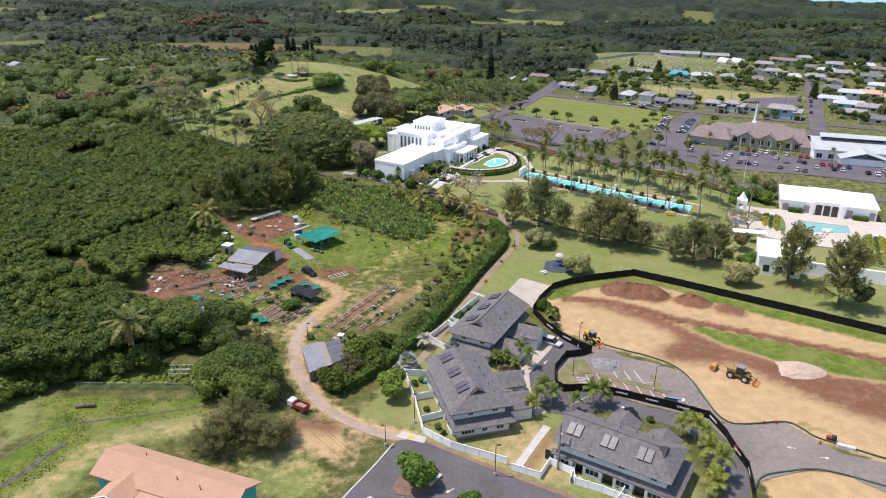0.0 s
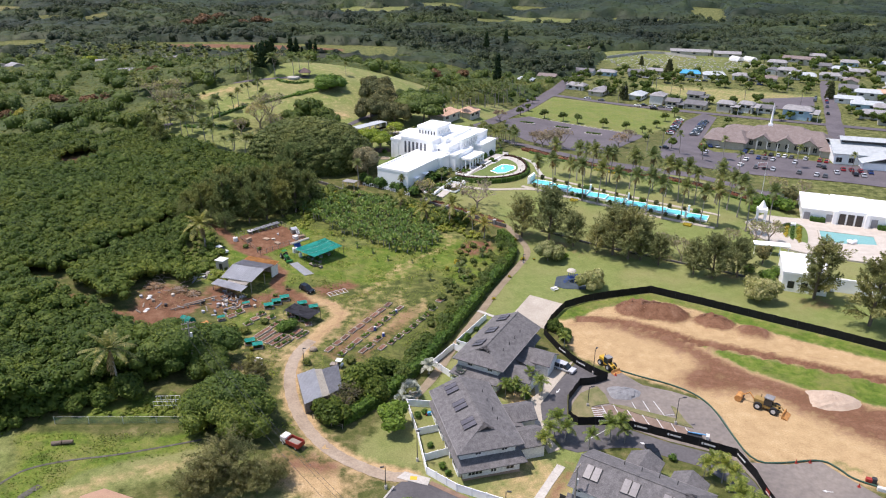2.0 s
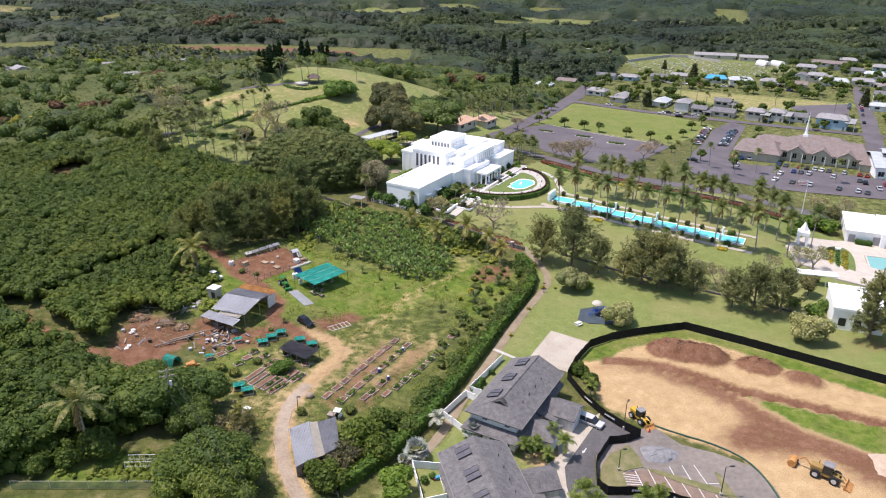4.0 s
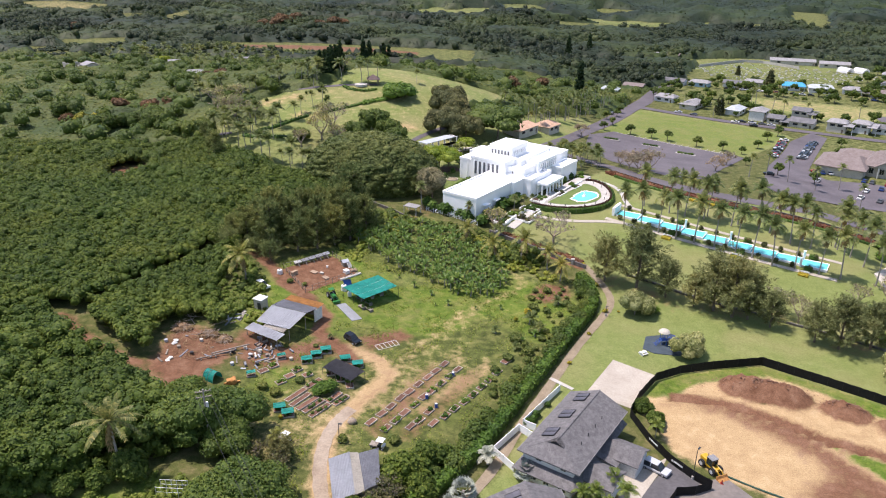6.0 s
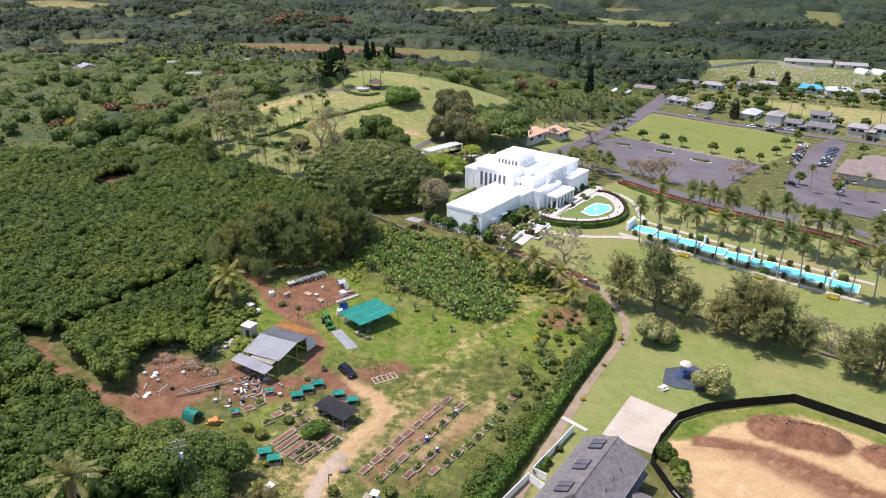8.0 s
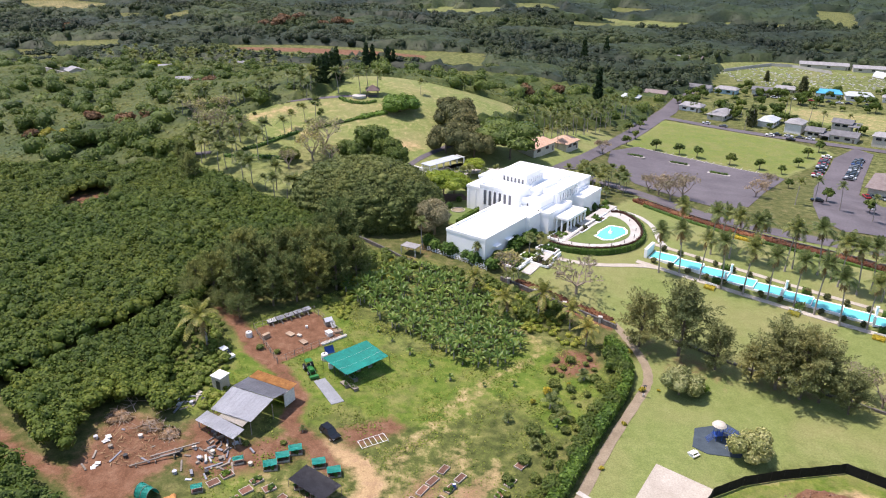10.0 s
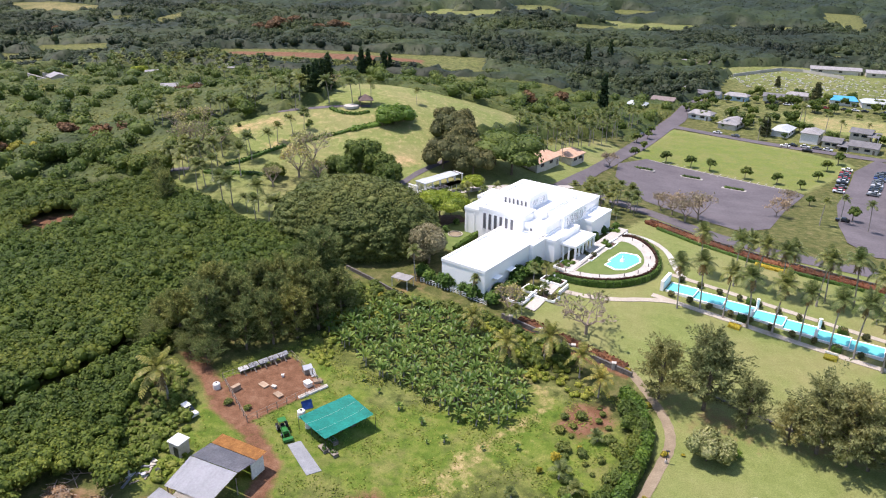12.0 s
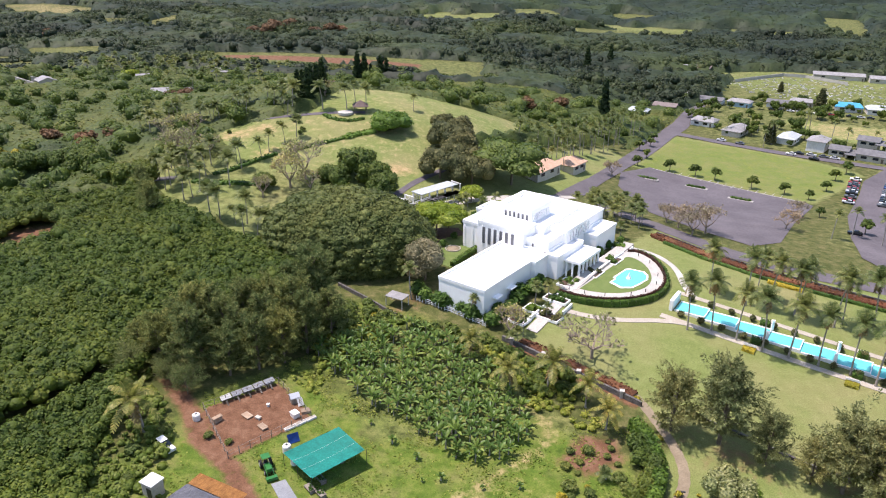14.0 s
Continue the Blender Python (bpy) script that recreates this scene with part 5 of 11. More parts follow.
# ---- trees, by where they stand ----
DARK_IRON = foliage("dark_ironwood_needles", (0.095, 0.132, 0.045), (0.158, 0.198, 0.07), (0.265, 0.285, 0.112), 0.8, 0.4, relief=0.2)
plant(ironwood_shape(1, 14.5, 6.2), [(17.8, 228, 0.95), (33, 222, 0.68), (44, 217, 1.0), (51.5, 214, 0.95), (64.4, 205.5, 0.75)], "ironwood row in the park")
plant(ironwood_shape(4, 16.0, 6.6), [(26, 226, 1.0), (39.5, 218.5, 0.62), (48, 214.5, 1.0), (56, 211, 0.6), (69, 203.5, 0.75), (76, 204.5, 0.85)], "ironwood row in the park")
plant(ironwood_shape(2, 17.5, 6.4), [(92, 193, 1.0), (99.5, 179, 1.15)], "ironwood row in the park")
plant(ironwood_shape(3, 13.5, 5.4, 9000, DARK_IRON), [(-80.5, 224.5, 0.85), (-66.5, 225, 0.85), (-58, 232, 0.95), (-51.5, 243, 0.95), (-70, 232), (-63, 236), (-76, 238, 0.9), (-82, 234, 0.75), (-66, 243)], "dark ironwoods behind the pen")
plant(ironwood_shape(6, 14.5, 5.2, 9000, DARK_IRON), [(-73.5, 223.5, 1.0), (-62, 228.5, 0.85), (-54.8, 236.5, 0.95), (-57, 247, 1.2), (-75.5, 231), (-59, 240), (-70, 240, 0.9), (-62, 249, 1.0), (-86, 226, 0.6)], "dark ironwoods behind the pen")
plant(ironwood_shape(8, 11, 3.6, 6000, DARK_IRON, "grey-green feathery tree on the lawn edge"), [(-121.2, 290, 1.1), (-126, 296, 0.9), (-133, 306, 0.9)], "feathery trees of the lawn edge")
plant(ironwood_shape(7, 5.5, 4.6, 6000, DARK_IRON, "low spreading grey-green ironwood behind the pen"), [(-71.5, 217.5, 0.9), (-76.6, 220.1, 0.9), (-84.5, 221, 0.9)], "dark ironwoods behind the pen")


def dome_tree(m, tag, group):
    rng = np.random.default_rng(5)
    root = thing("banyan_tree", tag, "tree", m, group)
    lobes = []
    for k in range(420):
        a, up = rng.uniform(0, 6.283), rng.uniform(-0.16, 0.99)
        q = math.sqrt(1 - up * up)
        lobes.append((15.6 * q * math.cos(a), 21.3 * q * math.sin(a), 2.6 + 12.1 * up, rng.uniform(1.1, 2.1), rng.uniform(1.1, 2.1), rng.uniform(0.6, 1.1)))
    part("trunk", limbs(rng, 8, 1.1, lobes[1::20]), BARK, root)
    bv, bf = BALLS[3]
    d = rng.normal(0, 1, (34000, 3))
    d /= np.linalg.norm(d, axis=1, keepdims=True)
    d[:, 2] = np.where(d[:, 2] < -0.3, -d[:, 2], d[:, 2])
    cv, cf = leaves(rng, d * (15.7, 21.4, 12.2) * rng.uniform(0.97, 1.03, (len(d), 1)) + (0, 0, 2.6), d + (0, 0, 0.4), 0.42, 1.5, 0.5)
    v, f = joined([(bv * (15.1, 20.7, 11.6) + (0, 0, 2.6), bf), (cv, tris(cf)), lobed(rng, lobes, 24000, 0.36, 0.95, 1, 1.5, 0.5)])
    part("crown", mesh_of("crown", v, f), foliage("banyan_leaf", (0.06, 0.084, 0.022), (0.088, 0.116, 0.031), (0.13, 0.155, 0.046), 0.6, 0.15), root)
    return root


plant(dome_tree, [(-60.5, 284, 1.08)], "", "huge dome-shaped dark olive-green tree", vary=0.0)

# ---- hill, town and distance ----
LOT = [(17, 407), (30, 424), (55, 412), (84.5, 394), (87, 389), (72, 358), (60, 328), (50, 320), (40, 330), (24, 352), (15, 385)]
drape("main_road", [(-9, 352), (3.4, 385), (18.5, 431), (36, 486), (50, 522), (60, 556), (68, 580), (76, 578), (66, 545), (57, 512), (46.5, 487), (30, 440), (20.3, 416), (10, 387), (2, 360)], OLD_ASPHALT, 0.2, 6, 0, "straight grey asphalt avenue lined with palms", "road")
drape("empty_car_park", LOT, OLD_ASPHALT, 0.16, 5, 0, "wide empty car park of worn purplish asphalt", "car park")
drape("church_car_park", [(80, 320), (84.4, 342), (95, 377), (110, 410.7), (117.6, 429.5), (133, 450), (138, 440), (121, 400), (110, 372), (113, 357), (128, 356), (148, 346), (160, 338), (190, 327), (232, 308), (226, 292), (170, 301), (150, 309), (116, 316), (98, 312.5), (84, 309)], OLD_ASPHALT, 0.2, 6, 0, "church car park filled with rows of parked cars", "car park")
ribbon("avenue", [(6, 352), (22, 336), (34, 318), (44, 308), (66, 299), (107, 291), (160, 280), (240, 262)], 7.0, OLD_ASPHALT, 0.14, 3, "grey road behind the palm gardens", "road")
ribbon("field_road", [(50, 497), (75, 480), (98, 467), (134, 451), (170, 436), (260, 400)], 6.0, OLD_ASPHALT, 0.25, 2, "narrow grey road past small houses", "road")
ribbon("town_street", [(182, 385), (187, 397), (200, 432), (216, 473), (237, 531), (252, 566)], 8.5, OLD_ASPHALT, 0.3, 2, "town street between low houses", "road")
ribbon("hill_road", [(-152, 350), (-145, 356.2), (-139.4, 363.9), (-132.2, 368.6), (-120.2, 373.8), (-107.6, 377.5), (-95.1, 381.7), (-84.3, 385)], 2.4, OLD_ASPHALT, 0.12, 2, "narrow curving lane over the grassy hill", "road")
ribbon("slope_lane", [(-58.8, 320), (-56.7, 330.4), (-53.2, 340.6), (-45, 356), (-43, 370), (-33.5, 395.6), (-27.8, 408.4), (-20.8, 430.3), (-12, 452)], 2.4, OLD_ASPHALT, 0.14, 2, "narrow lane climbing behind the temple", "road")
ribbon("temple_lane", [(-66, 322), (-52, 318), (-42, 324), (-30, 336), (-14, 346), (-2, 356)], 4.0, PALE_PATH, 0.12, 2, "pale lane behind the temple", "road")
ribbon("orchard_track", [(-150, 300), (-142, 316), (-130, 322)], 3.0, OLD_ASPHALT, 0.1, 2, "short paved lane by the palm lawn", "road")

drape("hall_car_park", [(180, 497), (219, 506), (200, 458), (190, 462), (179, 468)], OLD_ASPHALT, 0.26, 6, 0, "small asphalt car park beside a tan field", "car park")
for k in range(16):
    x, y = 38 + k * 2.75, 424.4 - k * 1.52
    b = tagged(part("bay_tick", boxed(-2.3, -0.1, 0, 2.3, 0.1, 0.02), PALE_PATH, None), "white painted parking bay line", "road marking", kind="structure")
    b.matrix_basis = pose(x - 1.2, y - 2.2, ground(x - 1.2, y - 2.2) + 0.2, 0, 0, 61)
# kerb and planted islands of the empty car park
ribbon("lot_kerb", [(31, 423), (55, 412), (84.5, 394)], 0.35, PALE_PATH, 0.2, 2, "pale kerb between lawn and car park", "kerb", thick=0.25)
for x, y in ((27.6, 405.7), (46.4, 402), (61, 389.5)):
    isl = thing("planter_island", "long kerbed planting bed with low hedge", "planting bed", pose(x, y, ground(x, y), 0, 0, -24))
    part("kerb", boxed(-4.6, -0.9, -0.1, 4.6, 0.9, 0.35, bevel=0.06), PALE_PATH, isl)
    rng = np.random.default_rng(int(x))
    v, f = lobed(rng, [(-3 + k * 1.5, 0, 0.6, 1.0, 0.75, 0.55) for k in range(5)], 160, 0.3, 0.85, 1)
    part("hedge", mesh_of("hedge", v, f), HEDGE, isl)

LAWN_TREE = tree_shape("street_tree", 21, 4.8, 2.2, 6, 300, 0.5, BROAD, 0.3, 1.0, "small round street tree beside the car park", level=1)
plant(LAWN_TREE, [(24.8, 423.5), (38.2, 422.5), (48.3, 419), (55.7, 416), (68.9, 409), (80.2, 404), (27.4, 452.8), (33.5, 464.4), (30, 440), (36, 476), (88, 399, 0.8), (98, 412, 0.9), (106, 428), (114, 440), (84, 372, 0.8), (92, 352), (104, 344), (132, 402), (138, 420)], "street trees round the field")

# ---- woods ----
TOWN_SIDE = [(-4, 352), (10, 420), (40, 500), (60, 560), (86, 606), (104, 672), (145, 716), (182, 702), (240, 674), (330, 690), (700, 560), (800, 300), (300, 60), (20, 60), (-14, 250), (-34, 300)]
BELT = [(-300, 610), (-240, 575), (-110, 572), (-55, 560), (-50, 600), (-110, 612), (-240, 606), (-280, 640)]
FIELD_BELTS = [[(x, y - 40) for x, y in f[2:]] + list(f[2:])[::-1] for f in FAR_FIELDS]
TEMPLE_GROUNDS = [(-60, 302), (-57, 330), (-52, 366), (-30, 392), (8, 446), (24, 470), (20, 430), (-4, 352), (-20, 300), (-28, 262), (-48, 262)]
WALL_YARD = [(-325, 505), (-296, 484), (-290, 470), (-300, 456), (-335, 470)]
KEEP_CLEAR = [WALL_YARD, TEMPLE_GROUNDS, TOWN_SIDE, HILL_LAWN, PALM_LAWN, CROPS, ORCHARD_EDGE, BELT, *FAR_FIELDS, *FIELD_BELTS]


def open_ground(x, y):
    """Where no wood stands: lawns, fields, the town and clearings."""
    ok = np.ones(x.shape, bool)
    for area in KEEP_CLEAR:
        ok &= ~inside(area, x, y)
    ok &= np.hypot((x + 58) / 24, (y - 288) / 28) > 1
    ok &= abs(x) < 0.72 * y + 90
    ok &= ~((glade_at(x, y) > 0.3) & (y > 680))
    ok &= 0.72 * x + 0.69 * y < 1400
    return ok



def far_canopy(name, x0, x1, y0, y1, cell, tall, size, thick, leaf, label, seed, ragged=0.1):
    """A closed, rough canopy seen from far off: a ragged sheet of crowns under a coat of leaf clumps."""
    rng = np.random.default_rng(seed)
    X, Y = np.meshgrid(np.arange(x0, x1, cell), np.arange(y0, y1, cell))
    X, Y = X + rng.uniform(-0.35, 0.35, X.shape) * cell, Y + rng.uniform(-0.35, 0.35, Y.shape) * cell
    ok = open_ground(X.ravel(), Y.ravel()).reshape(X.shape)
    ok[0] = ok[-1] = ok[:, 0] = ok[:, -1] = False
    stand = np.array([noise.noise((a * 0.012, b * 0.02, seed)) + 0.55 * noise.noise((a * 0.33 / cell, b * 0.33 / cell, 4.0)) for a, b in zip(X.ravel(), Y.ravel())]).reshape(X.shape)
    H = tall * np.clip(0.75 + 0.95 * stand + rng.uniform(-ragged, ragged, X.shape), 0.2, 2.2)
    Z = ground_at(X, Y) + np.where(ok, H, 0.1)
    ids = np.arange(X.size).reshape(X.shape)
    q = np.stack([ids[:-1, :-1], ids[:-1, 1:], ids[1:, 1:], ids[1:, :-1]], -1).reshape(-1, 4)
    q = q[ok.ravel()[q].any(axis=1)]
    sheet = np.stack([X, Y, Z], -1).reshape(-1, 3)
    pick = q[rng.integers(0, len(q), int(thick * len(q)))]
    u, w = rng.random((len(pick), 1)), rng.random((len(pick), 1))
    a, b, c, d = (sheet[pick[:, k]] for k in range(4))
    spots = (a * (1 - u) + b * u) * (1 - w) + (d * (1 - u) + c * u) * w + (0, 0, 0.03 * size)
    face = np.cross(b - a, d - a)
    face /= np.linalg.norm(face, axis=1, keepdims=True) + 1e-9
    v, f = leaves(rng, spots, face + (0, 0, 0.2), size, 1.3, 0.3)
    v, f = joined([(sheet, tris(q)), (v, tris(f))])
    return tagged(part(name, mesh_of(name, v, f), leaf, None), label, "wood", kind="stuff")


far_canopy("hillside_wood", -420, 66, 285, 562, 1.9, 3.6, 0.8, 2.6, WOODS, "mixed bushy woodland on rising ground", 42, 0.16)
canopy("wood_trees", [(-420, 285), (-230, 290), (-130, 292), (-80, 286), (-50, 300), (-20, 350), (10, 420), (60, 560), (-380, 560)], 15, 6.0, 3.6, 150, 0.7, BROAD, "larger dark green trees standing in bushy woodland", "wood", 47, open_ground, 1, 0.6, 0.8, 0.85, mixed=0.45, grain=0.05, rise=0.15)
far_canopy("middle_wood", -760, 760, 556, 1020, 3.6, 6.4, 1.1, 2.0, HAZED_WOODS, "broad belt of dark woodland", 43)
canopy("wood_crowns", [(-520, 562), (480, 562), (760, 1010), (-760, 1010)], 9.5, 7.0, 4.0, 34, 1.1, HAZED_WOODS, "taller rounded trees standing out of dark woodland", "wood", 46, open_ground, 1, 0.6, 1.0, 0.9, mixed=0.4, grain=0.02)
far_canopy("far_wood", -1500, 1300, 1010, 2300, 7.0, 10.0, 2.2, 1.6, HAZED_WOODS, "distant dark woodland over low hills", 44)

canopy("field_scrub", BELT, 3.4, 2.2, 1.9, 8, 0.9, WOODS, "low scrub in front of the crop fields", "scrub", 48, lambda x, y: ~inside(CROPS, x, y), 1, 0.6, 0.3, 0.6, mixed=0.4, grain=0.04)
for n, belt in enumerate(FIELD_BELTS):
    if n in (0, 1, 3, 5, 6, 7):
        canopy("field_scrub", belt, 4.4, 2.0, 2.6, 6, 1.2, HAZED_WOODS, "low scrub in front of a far field", "scrub", 240 + n, None, 1, 0.6, 0.3, 0.5, mixed=0.4, grain=0.04)

# single trees that stand out of the woods
RUSTY = tree_shape("flame_tree", 31, 9, 6, 8, 420, 0.9, RUST, 0.2, 0.8, "rust-coloured flowering tree in the wood", level=1)
plant(RUSTY, [(-288, 738, 1.1), (-282, 752, 1.3), (-284, 778, 1.4), (-278, 800, 1.3), (-241, 766, 1.2), (-232, 776, 1.3), (-224, 784, 1.2), (-458, 688, 1.0), (-178, 343, 0.7), (-194.5, 347.6, 0.6), (-204.7, 321.8, 0.6), (-174, 353, 0.6), (-28, 500, 0.8), (-12, 520, 0.8), (-185, 430, 0.7), (-200, 440, 0.7), (-64, 252, 0.25)])
GOLD = tree_shape("golden_tree", 32, 6, 5, 8, 420, 0.7, YELLOW, 0.1, 0.7, "yellow-green flowering tree in the wood")
plant(GOLD, [(-200.6, 325.4, 0.7), (-196, 329, 0.5), (-279, 573, 0.9), (-274, 577, 1.0), (-268, 576, 0.9), (-262, 579, 0.9), (-250, 333, 0.6)])
THIN = bare_tree_shape("thin_tree", 133, 6, 6.5, "wide leafless tree with thin yellowish twigs", TWIG, 90, PALE)
plant(THIN, [(3.6, 247.5, 1.75)])
GREYISH = bare_tree_shape("bare_tree", 33, 9, 6, "leafless grey spreading tree", TWIG, 500, PALE)
plant(GREYISH, [(-91.5, 322, 1.5), (-89, 329, 1.5), (-97, 313, 0.9), (-84, 320, 1.0), (-134.5, 336, 1.3), (-141, 338, 1.3), (-128, 340, 1.1), (-105.5, 399, 1.1), (-14, 252, 0.8), (88, 227.7, 1.1), (80, 226, 0.8), (63.2, 214.4, 0.9), (94, 232, 0.9), (59.7, 219.4, 0.8), (116, 288, 0.9), (126, 288, 0.8), (-150, 350, 1.2), (-142, 356, 1.1)], "leafless spreading trees")
PINK = bare_tree_shape("sparse_tree", 34, 8, 7, "sparse greyish-brown tree with thin foliage", TWIG, 600, foliage("thin_brown_leaf", (0.2, 0.165, 0.105), (0.27, 0.225, 0.15), (0.36, 0.3, 0.21), 0.8, 0.3))
plant(PINK, [(31, 334, 1.25), (38.5, 330, 1.3), (34, 326, 1.0), (66.7, 348, 1.0), (75, 368, 0.9), (13, 398, 0.9), (28, 340, 0.9)], "sparse trees by the car park")
UMBRELLA = tree_shape("monkeypod_tree", 35, 11, 11, 14, 2600, 0.6, BROAD, 0.42, 0.55, "wide umbrella-shaped dark green tree")
plant(UMBRELLA, [(-23.5, 354, 1.2)])
GREYTREE = tree_shape("grey_green_tree", 36, 11, 7, 12, 2000, 0.55, OLIVE, 0.15, 0.9, "large grey-green tree behind the temple")
plant(GREYTREE, [(-42, 352, 1.1), (-36, 344, 1.0), (-47, 345, 0.9), (-49, 369, 0.95), (-46, 377, 0.9), (-30, 360, 0.8), (-53, 384, 0.6), (-43, 362, 0.9)], "large trees behind the temple")
LIME = tree_shape("lime_green_tree", 37, 7.5, 6.2, 14, 3200, 0.38, foliage("lime_leaf", (0.13, 0.19, 0.018), (0.2, 0.275, 0.03), (0.3, 0.36, 0.06), 0.5, 0.4, relief=0.3), 0.45, 0.6, "bright green spreading garden tree beside the temple")
plant(LIME, [(-39.5, 299, 1.05), (-37, 304.5, 0.9), (-34, 330, 0.6), (-271, 518, 1.0)], "bright garden trees")
DOME_BUSH = tree_shape("round_bush", 38, 7, 8.2, 14, 2600, 0.55, BRIGHT, 0.0, 0.8, "vivid green dome-shaped tree on the hill")
plant(DOME_BUSH, [(-71.5, 373.5, 0.95)])
DARK_ROUND = tree_shape("dark_round_tree", 39, 10, 6.5, 12, 2200, 0.55, BROAD, 0.05, 0.95, "dark green rounded tree on the lawn edge")
plant(DARK_ROUND, [(125.3, 575, 0.6), (66.9, 536, 0.6), (114, 602, 0.5), (118, 501, 0.45), (-72.8, 336, 1.0), (-66, 331, 0.9), (-62, 325, 0.8), (-77, 324, 0.8), (-99, 320, 0.5), (-160, 318, 1.0), (-150, 282, 0.6), (-139, 278, 0.55), (-155, 276, 0.5), (-141, 284, 0.5), (-210, 330, 0.9), (-180, 312, 0.9), (-172, 318, 0.8), (-138.2, 314, 0.75), (-143.5, 309, 0.8), (-166, 322, 0.9), (-149, 303, 0.6), (-130, 303, 0.55)])
COLUMN = conifer_shape("column_conifer", 40, 13, 2.0, "tall dark columnar conifer")
plant(COLUMN, [(-112, 391.5, 1.0), (-109, 389, 1.05), (-109.5, 394, 1.15), (-108, 397, 1.1), (-107, 401, 1.1), (-116, 396, 0.9), (-138, 553, 1.5), (-134.5, 556, 1.2), (-131, 558, 0.9), (-125.3, 561, 1.1), (-122, 563, 1.2), (4, 700, 1.4), (22, 720, 1.5)], "dark conifers on the hill")
plant(conifer_shape("cypress", 45, 24, 3.0, "single tall dark cypress"), [(12.6, 520, 1.0)])
HILL_PALM = palm_shape("hill_palm", 46, 8.0, 18, 4.0, 1.0, 0.9, FROND, 0.16, "slender coconut palm on the grassy hill", thatch=False)
spots = [(-92.3, 386.5, 1.1), (-90.9, 394, 1.0), (-85.2, 389, 1.1), (-101.5, 384.5, 1.2), (-112.7, 375.5, 1.0), (-112.6, 381, 1.2), (-129.2, 374, 1.0), (-139.4, 372), (-105.9, 354.5, 0.75), (-103, 358.7, 0.8), (-108.5, 346.3, 0.9), (-108.5, 339.6, 0.9), (-112.6, 332), (-110.7, 318.9, 1.1), (-127.7, 325), (-128.9, 311.5),
         (-119.5, 305.6, 1.1), (-105.5, 295.2, 1.2), (-102.6, 295, 1.1), (-117.8, 307.8, 1.1), (-96.9, 293, 0.6), (-93.7, 293.8, 1.1), (-86.2, 284.3, 1.1), (-83, 285, 1.1), (-80.6, 287), (-91.5, 287, 0.8), (-129.2, 315.2), (-135.2, 318.9), (-118, 312.8), (-122, 325), (-131, 322, 0.9), (-67.5, 396.4, 0.7), (-25.4, 402.8, 1.0), (-136, 328, 1.0), (-124, 333, 1.0), (-116, 336, 0.9)]
rng_hill = np.random.default_rng(5)
px, py = scatter([(-172, 350), (-145, 362), (-138, 372), (-124, 378), (-108, 386), (-110, 396), (-132, 392), (-168, 372)], 7.5, rng_hill)
spots += [(float(a), float(b), float(rng_hill.uniform(0.8, 1.15))) for a, b in zip(px, py)]
px, py = scatter([(-330, 520), (-190, 520), (-190, 585), (-330, 580)], 15, rng_hill)
spots += [(float(a), float(b), 1.0) for a, b in zip(px, py)]
plant(HILL_PALM, spots, "coconut palms of the hill")
plant(shrub_shape("hill_shrub", 49, 1.5, 1.2, BROAD, "small dark shrub on the mown hill", 160, 0.28, 3), [(-129.7, 359.2, 0.9), (-121.7, 349, 1.2), (-113.9, 368.4, 0.9), (-108.6, 370.8, 1.0), (-105.9, 369.5, 0.9), (-102.6, 363.5, 1.1), (-102.2, 361.2, 1.1), (-96, 352, 0.7)], "small shrubs of the hill")
px, py = scatter([(-12, 372), (2, 402), (14, 440), (34, 500), (24, 506), (0, 460), (-14, 410), (-22, 380)], 7.0, rng_hill)
plant(palm_shape("avenue_palm", 47, 10, 14, 2.9, 0.95, 0.4, FROND, 0.15, "tall palm beside the avenue", thatch=False), [(float(a), float(b), 0.95) for a, b in zip(px, py)], "palms along the avenue")
px, py = scatter([(10, 318), (24, 330), (16, 348), (0, 346), (-2, 330)], 4.8, rng_hill)
plant(palm_shape("garden_palm", 48, 6.6, 16, 3.4, 0.95, 0.5, FROND, 0.14, "bushy garden palm by the temple", thatch=False), [(float(a), float(b), 0.9) for a, b in zip(px, py)], "garden palms behind the oval pool")

plant(HILL_PALM, [(-251.6, 505.5), (-267.7, 547.6), (-241, 508.5), (-240.8, 524.3), (-219.6, 497.7), (-248, 565.9), (-233.9, 549.7), (-231.8, 569.6), (-248, 552), (-281.4, 544.4), (-222, 479.7), (-209, 547), (-258, 530), (-262, 560), (-242, 540), (-225, 520), (-212, 512), (-290, 530), (-275, 560)], "palms among the far houses")
for x, y, ln, turn in ((-310, 480, 42, -31), (-313, 494, 22, -20)):
    w = thing("retaining_wall", "long pale concrete wall among trees", "wall", pose(x, y, ground(x, y), 0, 0, turn), "far concrete walls")
    part("panel", boxed(-ln / 2, -0.2, -1, ln / 2, 0.2, 3.0, bevel=0.05), PALE_PATH, w)
    part("coping", boxed(-ln / 2 - 0.1, -0.3, 3.0, ln / 2 + 0.1, 0.3, 3.15), PALE_PATH, w)
pav = thing("hill_pavilion", "small open pavilion with a brown hipped roof", "pavilion", pose(-86.4, 385.6, ground(-86.4, 385.6), 0, 0, 20))
part("roof", sloped(gable(-2.6, -2.6, 2.6, 2.6, 2.4, 4.4, "x", 0.4, 2.8), 0.15), surface("brown_roof", (0.09, 0.06, 0.055), (0.14, 0.1, 0.09), 0.6, 0.9), pav)
for sx in (-2.2, 2.2):
    for sy in (-2.2, 2.2):
        part("post", boxed(sx - 0.1, sy - 0.1, -0.3, sx + 0.1, sy + 0.1, 2.4), BARK, pav)
